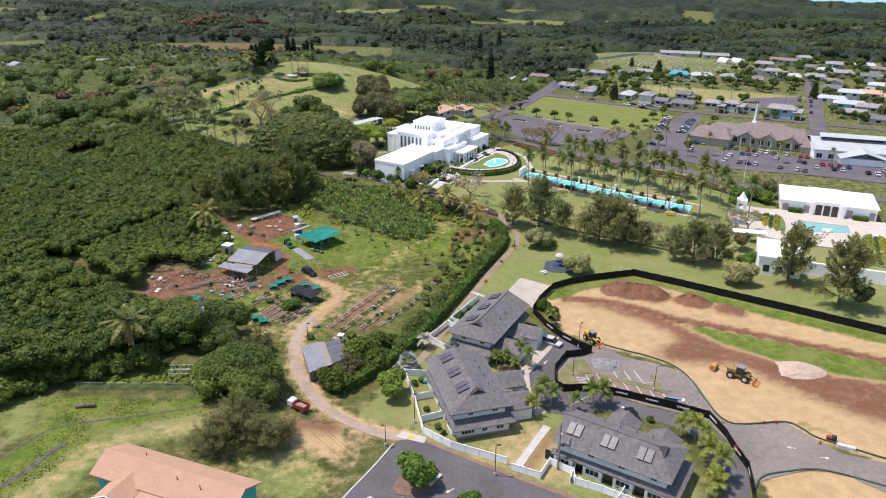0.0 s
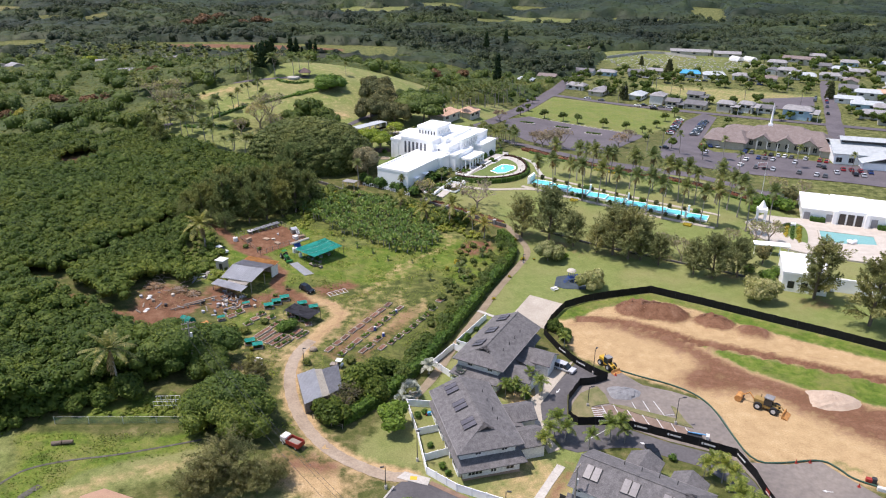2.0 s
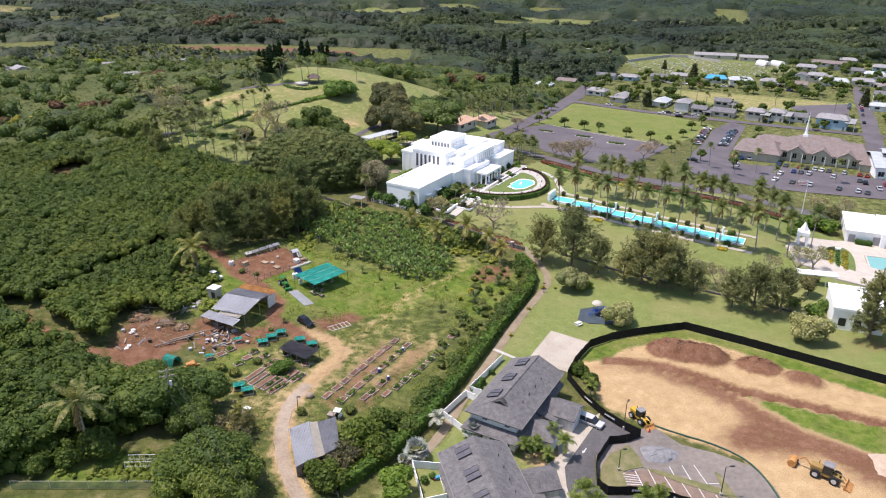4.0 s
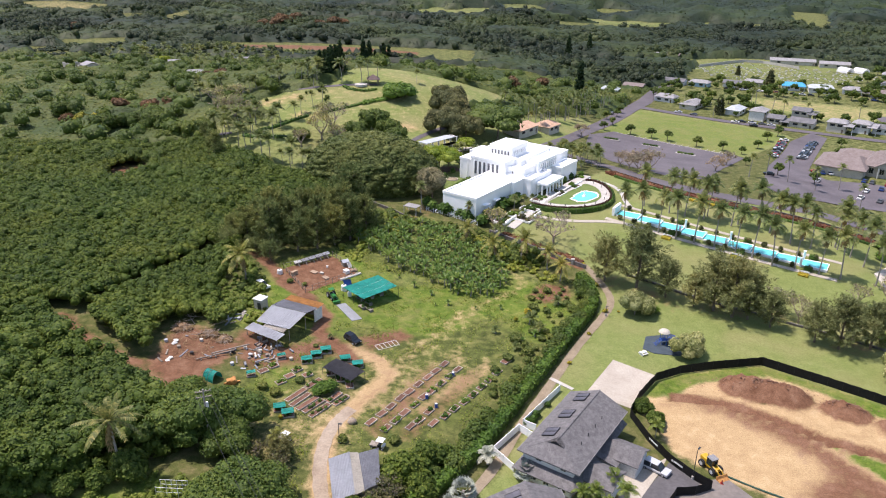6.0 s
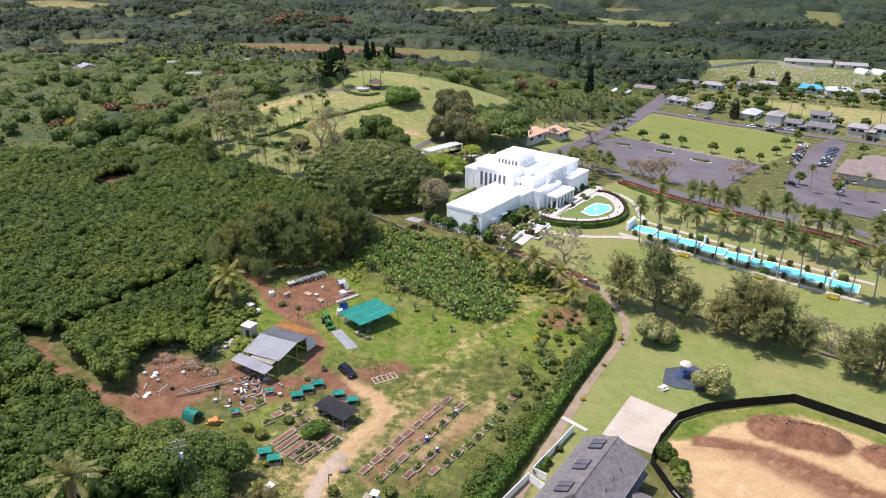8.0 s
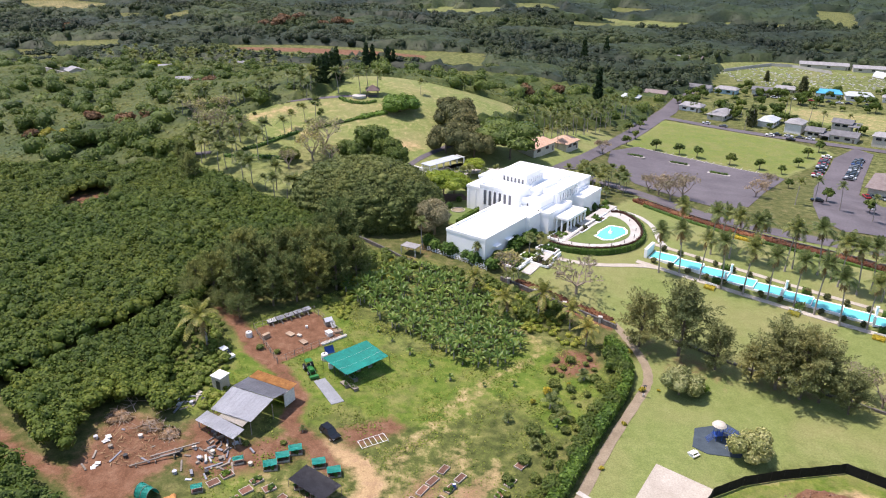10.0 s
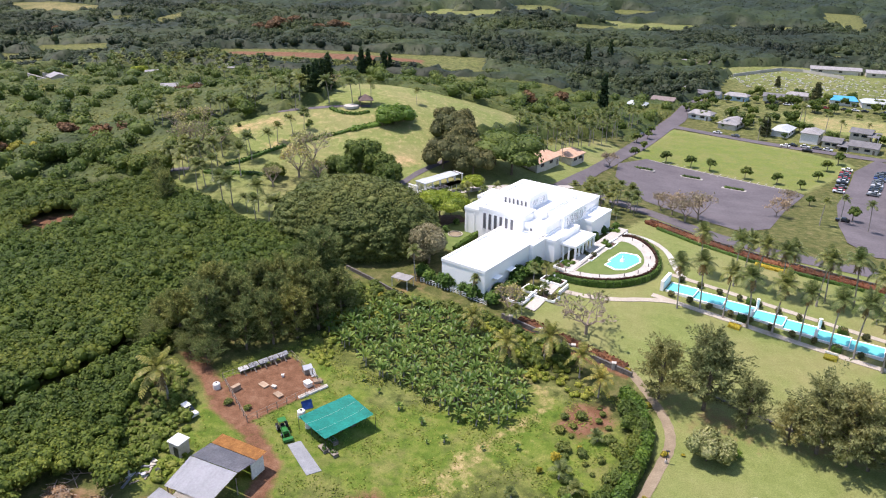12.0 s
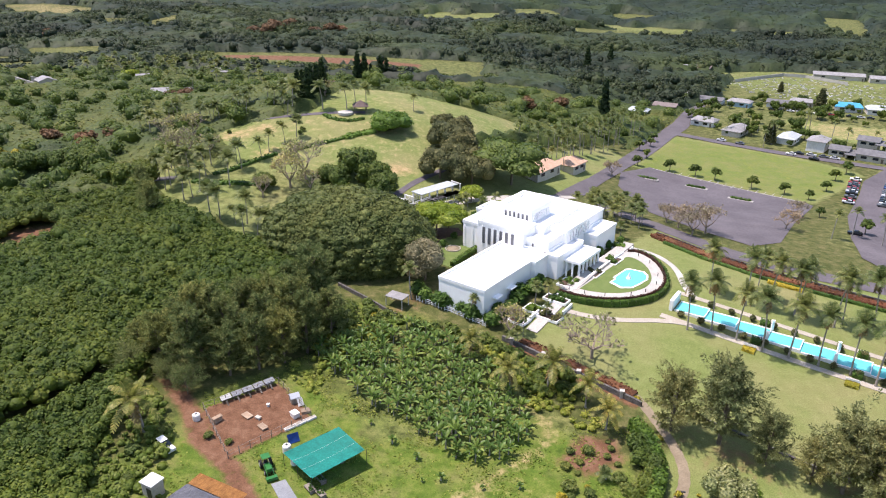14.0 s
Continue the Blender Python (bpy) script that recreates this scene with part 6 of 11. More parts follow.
part("ring_wall", tube(bmesh.new(), (-6, -2, -0.4), (-6, -2, 0.5), 3.0, 3.0, 20), PALE_PATH, pav, "low round pale wall")

# ---- houses of the town ----
ROOFS = [surface("roof_grey", (0.2, 0.195, 0.195), (0.31, 0.3, 0.3), 0.6, 0.85, 0.3, 0.03, 0, 8, "Object"), surface("roof_dark", (0.1, 0.1, 0.105), (0.17, 0.165, 0.17), 0.6, 0.85, 0.3, 0.03, 0, 8, "Object"),
         surface("roof_pale", (0.33, 0.36, 0.37), (0.44, 0.47, 0.48), 0.6, 0.7, 0.2, 0.03, 0, 8, "Object"), surface("roof_brown", (0.15, 0.115, 0.105), (0.22, 0.18, 0.165), 0.6, 0.85, 0.3, 0.03, 0, 8, "Object"),
         surface("roof_blue", (0.03, 0.25, 0.42), (0.06, 0.34, 0.55), 0.6, 0.6, 0.1, 0.02, 0, 8, "Object"), surface("roof_tile", (0.42, 0.26, 0.17), (0.56, 0.37, 0.26), 0.6, 0.85, 0.3, 0.03, 0, 8, "Object")]
PALE_BLUE = surface("pale_blue_wall", (0.28, 0.42, 0.52), (0.36, 0.5, 0.6), 0.4, 0.75)
CREAM = surface("cream_wall", (0.42, 0.385, 0.32), (0.54, 0.5, 0.43), 0.4, 0.75)


def small_house(x, y, turn, long, wide, high, roof, wall, label, hip=0.0, wing=True):
    root = thing("house", label, "house", pose(x, y, ground(x, y), 0, 0, turn), "houses of the town")
    part("wall", boxed(-long / 2, -wide / 2, -0.8, long / 2, wide / 2, high), wall, root)
    part("roof", sloped(gable(-long / 2, -wide / 2, long / 2, wide / 2, high, high + wide * 0.2, "x", 0.6, hip), 0.18), roof, root)
    if not hip:
        part("gable_wall", prism_y(-long / 2, -long / 2 + 0.2, [(-wide / 2, high), (wide / 2, high), (0, high + wide * 0.17)]), wall, root)
        part("gable_wall", prism_y(long / 2 - 0.2, long / 2, [(-wide / 2, high), (wide / 2, high), (0, high + wide * 0.17)]), wall, root)
    if wing:
        part("carport_roof", sloped([[(long / 2 - 1, -wide / 2 - 3.2, high - 0.7), (long / 2 + 4, -wide / 2 - 3.2, high - 0.7), (long / 2 + 4, wide / 2 - 1, high - 0.3), (long / 2 - 1, wide / 2 - 1, high - 0.3)]], 0.15), roof, root)
        for k in (0, 1):
            part("carport_post", boxed(long / 2 + 3.7, -wide / 2 - 3 + k * (wide + 1.6), -0.6, long / 2 + 3.9, -wide / 2 - 2.8 + k * (wide + 1.6), high - 0.6), TRIM, root)
    for k in range(2):
        x0 = -long / 2 + long * (0.16 + 0.4 * k)
        part("window", boxed(x0, -wide / 2 - 0.05, high - 1.9, x0 + 2.4, -wide / 2 + 0.05, high - 0.7), GLASS, root)
    part("door", boxed(long / 2 - 1.8, -wide / 2 - 0.06, -0.2, long / 2 - 0.9, -wide / 2 + 0.02, 1.95), BARK, root)
    return root


HOUSES = [  # x, y, turn, length, width, height, roof, wall
    (67, 523, -28, 12, 9, 2.9, 0, 0), (80, 505, 60, 16, 9, 3.0, 0, 1), (103, 493, 62, 13, 8, 3.0, 2, 0), (113, 480, 62, 10, 8, 5.2, 0, 0), (121, 473, -28, 8, 8, 3, 1, 1), (137, 484, -28, 9, 8, 5.4, 1, 1), (133, 466, -28, 12, 9, 3.0, 1, 1),
    (148, 458, -28, 9, 8, 5.2, 0, 1), (160, 458, -28, 8, 8, 5.0, 0, 0), (171, 457, -28, 10, 8, 3.2, 1, 0), (184, 443, -28, 15, 10, 5.4, 0, 2), (71, 598, -25, 13, 8, 3, 0, 1), (80, 585, -25, 14, 8, 3, 1, 0), (96, 581, -25, 13, 8, 3, 0, 2)]
HOUSES += [
    (119, 583, -20, 13, 8, 3, 1, 0), (134, 590, -20, 13, 8, 3, 0, 1), (157, 579, -12, 14, 10, 3.2, 4, 0), (173, 573, -10, 15, 10, 3.2, 2, 0), (192, 570, -20, 12, 9, 3.2, 0, 0), (207, 560, -25, 13, 9, 3.2, 3, 1), (33, 542, -20, 11, 8, 2.9, 2, 0), (50, 560, -20, 13, 8, 2.8, 3, 1),
    (264, 666, -24, 14, 9, 3.2, 3, 0), (242, 638, -24, 14, 9, 3.4, 0, 1), (268, 646, -24, 13, 9, 5.0, 3, 1), (237, 574, -22, 18, 10, 3.4, 2, 0), (272, 625, -24, 13, 9, 3.2, 1, 1), (258, 576, -24, 14, 9, 3.2, 0, 0), (230, 586, -24, 12, 9, 5.2, 0, 1), (224, 598, 60, 12, 8, 3, 1, 0), (292, 684, -24, 14, 9, 3.2, 0, 1)]
HOUSES += [
    (244, 516, -24, 11, 9, 5.2, 1, 0), (233, 489, -24, 16, 8, 3.2, 2, 0), (250, 501, -24, 15, 9, 5.0, 2, 0), (236, 471, -24, 18, 9, 3.4, 2, 2), (261, 498, -24, 12, 9, 5.2, 5, 1), (228, 446, -24, 14, 9, 3.2, 0, 0), (231, 430, -24, 15, 9, 3.2, 1, 1), (302, 644, -24, 13, 9, 3.2, 0, 2), (325, 640, -24, 15, 9, 3.2, 2, 0),
    (288, 596, -24, 13, 9, 3.2, 0, 1), (295, 568, -24, 14, 9, 5.2, 1, 0), (325, 617, -24, 13, 9, 3.2, 3, 1), (270, 585, 62, 12, 9, 3.2, 1, 0), (244, 463, -24, 15, 9, 3.2, 0, 1), (288, 540, -24, 14, 9, 3.2, 2, 0), (276, 520, -24, 13, 9, 3.2, 0, 1), (268, 470, -24, 14, 9, 3.4, 1, 0), (252, 440, -24, 14, 9, 3.2, 0, 0), (262, 552, 62, 12, 9, 3.2, 3, 1),
    (312, 590, -24, 13, 9, 3.2, 1, 0), (306, 556, -24, 13, 9, 3.2, 0, 2), (280, 608, -24, 13, 9, 3.2, 2, 1), (51, 768, -20, 16, 8, 3, 0, 0), (94, 720, -20, 12, 8, 3, 3, 1), (82, 722, -20, 10, 8, 3, 0, 0)]
TINTS = ["grey", "dark grey", "pale metal", "brown", "bright blue", "tile"]
rng_town = np.random.default_rng(77)
for x, y, turn, long, wide, high, roof, wall in HOUSES:
    small_house(x, y, turn, long, wide, high, ROOFS[roof], (WALL, CREAM, PALE_BLUE)[wall], f"{'two-storey' if high > 4 else 'low'} {('white', 'cream', 'pale blue')[wall]} house with {TINTS[roof]} roof", 0.0 if roof % 2 else 2.2, int(x + y) % 3 == 0)
for x, y, turn, long in ((-306, 488, -40, 10), (-15, 372, 62, 16), (-22, 384, 62, 12), (-4, 390, 62, 10), (-217, 461, 20, 9), (-206, 464, 10, 8), (-228, 553, 0, 11), (-261, 518, 30, 10), (188, 702, -12, 34), (217, 690, -12, 22), (-456, 632, 10, 16), (-358, 650, 5, 14), (-428, 1189, 0, 60)):
    tile = -30 < x < 0
    small_house(x, y, turn, long, 9, 3.2, ROOFS[5 if tile else 0], CREAM, "low building with terracotta tile roof" if tile else "long low cream building with grey roof among trees", 0 if not tile else 2.5, False)
# bushy trees between the houses
TOWN_TREE = tree_shape("town_tree", 61, 6, 3.2, 8, 320, 0.55, THICKET, 0.15, 1.0, "rounded green tree between the houses", level=1)
px, py = scatter([(58, 548), (64, 508), (128, 462), (160, 440), (200, 420), (260, 420), (330, 560), (360, 640), (300, 700), (120, 600), (84, 600)], 13, rng_town)
ok = (distance([(187, 397), (200, 432), (216, 473), (237, 531)], px, py) > 7) & (distance([(50, 497), (98, 467), (134, 451)], px, py) > 5) & ~inside([(176, 498), (222, 508), (204, 452), (176, 466)], px, py)
plant(TOWN_TREE, [(float(a), float(b), float(rng_town.uniform(0.4, 1.05))) for a, b in zip(px[ok], py[ok]) if a < 0.63 * b + 14 and not inside(TAN_FIELD, np.array(a), np.array(b)) and not (inside(CEMETERY, np.array(a), np.array(b)) and (a + b) % 1 < 0.7)], "trees between the houses", vary=0.2)
TOWN_PINES = [(141, 578, 0.95), (93, 488, 0.75), (226, 500, 0.8), (131, 631, 0.6)]
plant(conifer_shape("town_pine", 62, 14, 3.0, "tall grey-green pine between the houses", 1500, OLIVE), TOWN_PINES, "pines of the town")
plant(palm_shape("town_palm", 63, 9, 12, 2.8, 0.8, 0.5, FROND, 0.16, "coconut palm between the houses", thatch=False), [(93.5, 486, 1.1), (114.5, 509, 1.3), (120, 520, 1.35), (125, 499.5, 1.1), (126.6, 483, 1.0), (74.6, 500.5, 0.8), (83.4, 502, 0.9), (58.8, 520, 0.9), (61.7, 570, 0.9), (140, 486), (88, 478, 0.8), (166, 480), (100, 330), (112, 340), (92, 338), (140, 330), (160, 322), (124, 326, 0.9), (110, 312), (180, 310), (78, 340), (86, 346), (196, 470), (240, 440), (260, 480), (210, 528)], "coconut palms of the town")

# cemetery: a pale wall, low stones in rows and two white domes
rng_c = np.random.default_rng(9)
px, py = scatter(CEMETERY, 3.6, rng_c, 0.35)
bm = bmesh.new()
for x, y in zip(px, py):
    if rng_c.random() < 0.42:
        z, w, h = ground(x, y), rng_c.uniform(0.25, 0.9), rng_c.uniform(0.15, 0.5)
        box(bm, x - w, y - 0.6, z - 0.2, x + w, y + 0.6, z + h)
tagged(part("grave_stones", bm, surface("grave_stone", (0.3, 0.29, 0.27), (0.52, 0.51, 0.48), 0.4, 0.85, 0.1, 0.01), None), "many low white grave stones in uneven rows", "grave stones", kind="stuff")
line = [(109, 670), (130, 689), (150, 706), (165, 702), (175, 688), (186, 675)]
bm = bmesh.new()
for (ax, ay), (bx, by) in zip(line, line[1:]):
    n = 4
    for k in range(n):
        p, q = Vector((ax, ay)).lerp((bx, by), k / n), Vector((ax, ay)).lerp((bx, by), (k + 1) / n)
        z = ground(*p)
        prism(bm, [tuple(p), tuple(q), (q.x + 0.3, q.y - 0.3), (p.x + 0.3, p.y - 0.3)], z - 1, z + 2.2)
tagged(part("cemetery_wall", bm, PALE_PATH, None), "long pale masonry wall round the cemetery", "wall")
for x, y in ((217, 663), (228, 662)):
    d = thing("dome_shelter", "white rounded fabric shelter beside the cemetery", "shelter", pose(x, y, ground(x, y), 0, 0, 30))
    bm = bmesh.new()
    loft(bm, [[(3.6 * math.cos(a), yy, 3.8 * math.sin(a) + 0.2) for a in np.linspace(0, math.pi, 13)] for yy in (-5, -2, 2, 5)], closed=False)
    bmesh.ops.solidify(bm, geom=bm.faces[:], thickness=0.2)
    part("shell", bm, WHITE, d)
    part("end_wall", boxed(-2.4, 4.6, -0.5, 2.4, 4.8, 2.4), GLASS, d)

# church with a spire, and the hall beside it
ch = thing("church", "low spreading church with brown hipped roofs and a white spire", "church", pose(147, 362, ground(147, 362), 0, 0, -27))
for n, (x0, y0, x1, y1, h, up) in enumerate(((-35, -8, -17, 13, 3.8, 3.6), (-18, 0, 18, 20, 4.6, 4.6), (16, -4, 31, 12, 3.8, 3.0), (-14, 18, 8, 30, 4.2, 3.4), (-30, 10, -14, 24, 3.8, 3.0))):
    part("wall", boxed(x0, y0, -1, x1, y1, h), CREAM, ch)
    part("roof", sloped(gable(x0, y0, x1, y1, h, h + up, "x", 1.2, 5), 0.2), ROOFS[3], ch, "brown hipped shingle roof")
for gx0 in (-14, -4, 6):
    part("gable_front", bmesh_prism_x(gx0 + 4, 4.0, -1.4, 0.4, 4.2, 7.0), CREAM, ch, "cream gabled porch front")
    part("porch_roof", sloped(gable(gx0 - 0.6, -2.2, gx0 + 8.6, 8, 4.2, 7.2, "y", 0, 0), 0.18), ROOFS[3], ch)
for k in range(8):
    window(ch, pose(-15 + k * 4, -0.02, 1.2), 1.8, 2.4)
    part("column", boxed(-17 + k * 4.6, -2.0, -0.5, -16.6 + k * 4.6, -1.6, 4.2), TRIM, ch)
sp = part("spire", tube(bmesh.new(), (-9, 12, 9), (-9, 12, 20), 0.8, 0.05, 6), WHITE, ch, "slim white spire")
part("spire_base", boxed(-10, 11, 7.0, -8, 13, 10.0, bevel=0.1), WHITE, sp)
hall = thing("assembly_hall", "large white hall with pale folded roof", "hall", pose(186, 345, ground(186, 345), 0, 0, -14))
for x0, y0, x1, y1, h in ((-24, -12, 10, 14, 5.2), (8, -8, 30, 10, 4.4), (-14, -20, 4, -8, 3.8)):
    part("wall", boxed(x0, y0, -1, x1, y1, h), WHITE, hall)
    part("roof", sloped(gable(x0, y0, x1, y1, h, h + 3.0, "x" if x0 != -14 else "y", 1.0, 0), 0.2), ROOFS[2], hall)
part("clerestory", boxed(-20, -1, 7.6, 6, 1, 9.2), GLASS, hall)
part("clerestory_roof", sloped(gable(-21, -3, 7, 3, 9.2, 10.4, "x", 0.4), 0.15), ROOFS[2], hall)
for k in range(6):
    window(hall, pose(-22 + k * 5, -12.02, 1.2), 2.4, 2.2)

# ---- temple gardens, pools and park ----
RED_LEAF = foliage("croton_leaf", (0.085, 0.034, 0.018), (0.14, 0.058, 0.03), (0.2, 0.1, 0.05), 0.6)
MAROON = foliage("maroon_leaf", (0.035, 0.018, 0.014), (0.06, 0.026, 0.02), (0.09, 0.045, 0.03), 0.6)
LAWN = surface("clipped_lawn", (0.09, 0.135, 0.026), (0.14, 0.18, 0.048), 0.4, 0.95, 0.5, 0.06, 0, 12)
STONE = surface("dark_stone_wall", (0.06, 0.055, 0.052), (0.17, 0.155, 0.14), 1.2, 0.95, 0.8, 0.08, 0, 5)
MULCH = surface("mulch", (0.05, 0.028, 0.018), (0.11, 0.065, 0.045), 1.2, 0.95, 0.6, 0.06)


def clipped(rng, line, half, high, count, size, base=None):
    """A clipped hedge along a line: a rounded box core and a coat of small leaves."""
    pieces = []
    for (ax, ay), (bx, by) in zip(line, line[1:]):
        d = math.hypot(bx - ax, by - ay)
        if d < 0.01:
            continue
        ux, uy = (bx - ax) / d, (by - ay) / d
        nx, ny = -uy, ux
        za, zb = (ground(ax, ay), ground(bx, by)) if base is None else (base, base)
        v = []
        for px, py, z in ((ax, ay, za), (bx, by, zb)):
            for s, h in ((-1, -0.3), (-0.95, 0.8), (-0.6, 0.97), (0.6, 0.97), (0.95, 0.8), (1, -0.3)):
                v.append((px + nx * s * half * 0.9, py + ny * s * half * 0.9, z + h * high * (1 if h > 0 else 1)))
        f = [(k, k + 1, k + 7, k + 6) for k in range(5)]
        pieces.append((np.array(v), tris(f)))
        n = max(6, int(count * d))
        f = rng.uniform(0, 1, n)
        s = rng.uniform(-1, 1, n)
        top = rng.random(n) < 0.45
        side = np.sign(s)
        off = np.where(top, s * half, side * half)
        up = np.where(top, high * rng.uniform(0.95, 1.06, n), rng.uniform(0.05, 1.0, n) * high)
        at = np.stack([ax + ux * d * f + nx * off, ay + uy * d * f + ny * off, za + (zb - za) * f + up], 1)
        face = np.where(top[:, None], np.array([0, 0, 1.0]), np.stack([nx * side, ny * side, np.full(n, 0.3)], 1))
        lv, lf = leaves(rng, at, face, size, 1.4, 0.6)
        pieces.append((lv, tris(lf)))
    return joined(pieces)


def hedge(name, line, half, high, leaf, label, seed=1, count=16, size=0.3, base=None):
    v, f = clipped(np.random.default_rng(seed), line, half, high, count, size, base)
    return tagged(part(name, mesh_of(name, v, f), leaf, None), label, "hedge")


# low hedges on the hill, and a lawn terrace step built as one
for kind, line, half, high, leaf in (("lawn_hedge", [(-80, 368), (-88, 359), (-93, 354.7), (-99.4, 348.8), (-103, 345.6)], 0.8, 0.6, HEDGE), ("ground_cover", [(-76.5, 370), (-81, 366.6), (-86, 361.5)], 1.9, 0.7, BRIGHT), ("lawn_hedge", [(-105, 344.5), (-109, 339.6), (-112.5, 334.4), (-116, 329), (-120, 326)], 0.9, 0.8, HEDGE),
                                     ("lawn_hedge", [(-124, 319.6), (-117.8, 319.3), (-108.7, 321.1), (-99, 321.4)], 1.3, 0.8, HEDGE), ("ring_hedge", [(-99, 379), (-96, 376.4), (-91.5, 375), (-86.5, 376), (-83.5, 379.4)], 1.0, 0.6, HEDGE)):
    hedge(kind, line, half, high, leaf, "low green band of planting or lawn on the grassy hill", 21, 6, 0.7)

# the raised D-shaped terrace with its oval pool
TOP = 9.55
arc = ring_of([(-4.7, 271), (1.3, 268.3), (9.1, 268.3), (15.8, 271.4), (20, 276), (22, 283), (20.8, 292.8), (16.5, 299.6), (12.6, 299)], 0)
curve = [tuple(p)[:2] for p in rounded([(x, y, 0) for x, y in arc], 2)]
ter = thing("pool_terrace", "raised half-round lawn terrace with pale retaining wall", "terrace", pose(0, 0, 0))
part("retaining_wall", prism(bmesh.new(), curve, 4, TOP - 0.03), PALE_PATH, ter)


def shrunk(points, f, c=(7.6, 283.5)):
    return [(c[0] + (x - c[0]) * f, c[1] + (y - c[1]) * f) for x, y in points]


part("ring_path", prism(bmesh.new(), shrunk(curve, 0.955), 8, TOP + 0.02), PALE_PATH, ter)
part("lawn", prism(bmesh.new(), shrunk(curve, 0.74, (8.8, 282.8)), 8, TOP + 0.07), LAWN, ter, "clipped green lawn")
part("straight_path", prism(bmesh.new(), [(-2.6, 272), (0.2, 272.4), (13.4, 296.2), (12.2, 298.4)], 8, TOP + 0.1), PALE_PATH, ter)
pool_line = [(8.4, 278.4), (9.6, 280.4), (9.3, 281.2), (12.2, 286.2), (13.3, 286.6), (16.3, 285.6), (17.0, 283.6), (16.8, 281.4), (14.6, 278.2), (13.1, 276.4), (10.6, 275.9), (9.9, 276.8)]
part("coping", prism(bmesh.new(), shrunk(pool_line, 1.13, (12.9, 281.1)), 8, TOP + 0.14), WHITE, ter, "white pool coping")
part("pool_water", prism(bmesh.new(), pool_line, 8, TOP + 0.17), WATER, ter, "clear turquoise water")
fo = thing("fountain", "small white tiered fountain in a pool", "fountain", pose(12.6, 281.2, TOP + 0.15))
part("basin", tube(bmesh.new(), (0, 0, 0), (0, 0, 0.5), 0.7, 0.5, 14), WHITE, fo)
part("figure", tube(bmesh.new(), (0, 0, 0.5), (0, 0, 1.5), 0.3, 0.12, 8), WHITE, fo)
hedge("terrace_hedge", shrunk(curve[1:-4], 1.035), 0.6, 2.6, HEDGE, "tall clipped hedge round a curved terrace wall", 3, 30, 0.3, TOP - 2.3)
hedge("maroon_border", shrunk(curve[1:-2], 0.99), 0.28, 0.6, MAROON, "low maroon border on a curved terrace", 4, 18, 0.25, TOP)
for k in range(9):
    p = shrunk(curve, 0.86, (8.8, 282.8))[2 + k * (len(curve) - 5) // 9]
    b = thing("bollard", "short dark path bollard light", "bollard", pose(p[0], p[1], TOP), "path bollards")
    part("post", tube(bmesh.new(), (0, 0, 0), (0, 0, 0.8), 0.09, 0.09, 8), DARK, b)
    part("cap", tube(bmesh.new(), (0, 0, 0.8), (0, 0, 0.92), 0.13, 0.05, 8), DARK, b)

# the stepped canal
C0, C1 = Vector((23.5, 271.6)), Vector((79.6, 247.2))
CU = (C1 - C0).normalized()
CN = Vector((-CU.y, CU.x))
CL = (C1 - C0).length


def canal_at(s, off):
    p = C0 + CU * s + CN * off
    return p.x, p.y


canal = thing("canal_pool", "long stepped turquoise reflecting pool with white rims", "pool", pose(0, 0, 0))
SEG = 9
for k in range(SEG):
    a, b = CL * k / SEG, CL * (k + 1) / SEG
    z = ground(*canal_at((a + b) / 2, 0)) + 0.35
    part("water", prism(bmesh.new(), [canal_at(a - 0.03, -2.3), canal_at(b - 0.2, -2.3), canal_at(b - 0.2, 2.3), canal_at(a - 0.03, 2.3)], z - 1.4, z), WATER, canal)
    for off in (-2.48, 2.48):
        part("rim", prism(bmesh.new(), [canal_at(a, off - 0.18), canal_at(b, off - 0.18), canal_at(b, off + 0.18), canal_at(a, off + 0.18)], z - 1.4, z + 0.14), WHITE, canal)
    part("step", prism(bmesh.new(), [canal_at(b - 0.2, -2.3), canal_at(b - 0.04, -2.3), canal_at(b - 0.04, 2.3), canal_at(b - 0.2, 2.3)], z - 1.6, z + 0.02), WHITE, canal)
    if k in (2, 4, 7):
        for off in (-1.6, 1.6):
            x, y = canal_at(b, off * 1.9)
            ur = thing("fountain_pillar", "white fountain pillar beside the canal", "fountain", pose(x, y, z), "fountain pillars")
            part("pillar", boxed(-0.28, -0.28, -0.4, 0.28, 0.28, 1.7, bevel=0.05), WHITE, ur)
            part("bowl", tube(bmesh.new(), (0, 0, 1.7), (0, 0, 2.1), 0.2, 0.42, 10), WHITE, ur)
part("head_wall", prism(bmesh.new(), [canal_at(-1.2, -3), canal_at(-0.4, -3), canal_at(-0.4, 3), canal_at(-1.2, 3)], 5, TOP + 0.9), WHITE, canal, "white waterfall wall")
for off, w in ((-6.2, 1.7), (6.4, 1.6)):
    ribbon("canal_walk", [canal_at(s, off) for s in np.linspace(-2, CL + 3, 10)], w, CONCRETE, 0.12, 1, "pale paved walk along the canal", "path", thick=0.15)
ribbon("garden_path", [(-2, 264), (4, 262.5), (11, 262.6), (17, 264), (22, 264.5), canal_at(4, -6.2)], 1.6, CONCRETE, 0.12, 2, "pale curved garden path on the lawn", "path", thick=0.15)
ribbon("garden_path_north", [canal_at(2, 6.4), (26, 282), (25.5, 292), (21, 301), (15, 304)], 1.6, PALE_PATH, 0.12, 2, "pale curved garden path behind the terrace", "path", thick=0.15)
spots = [(*canal_at(s, off), 1.0) for off in (-4.3, 4.3) for s in np.arange(2, CL, 4.6)]
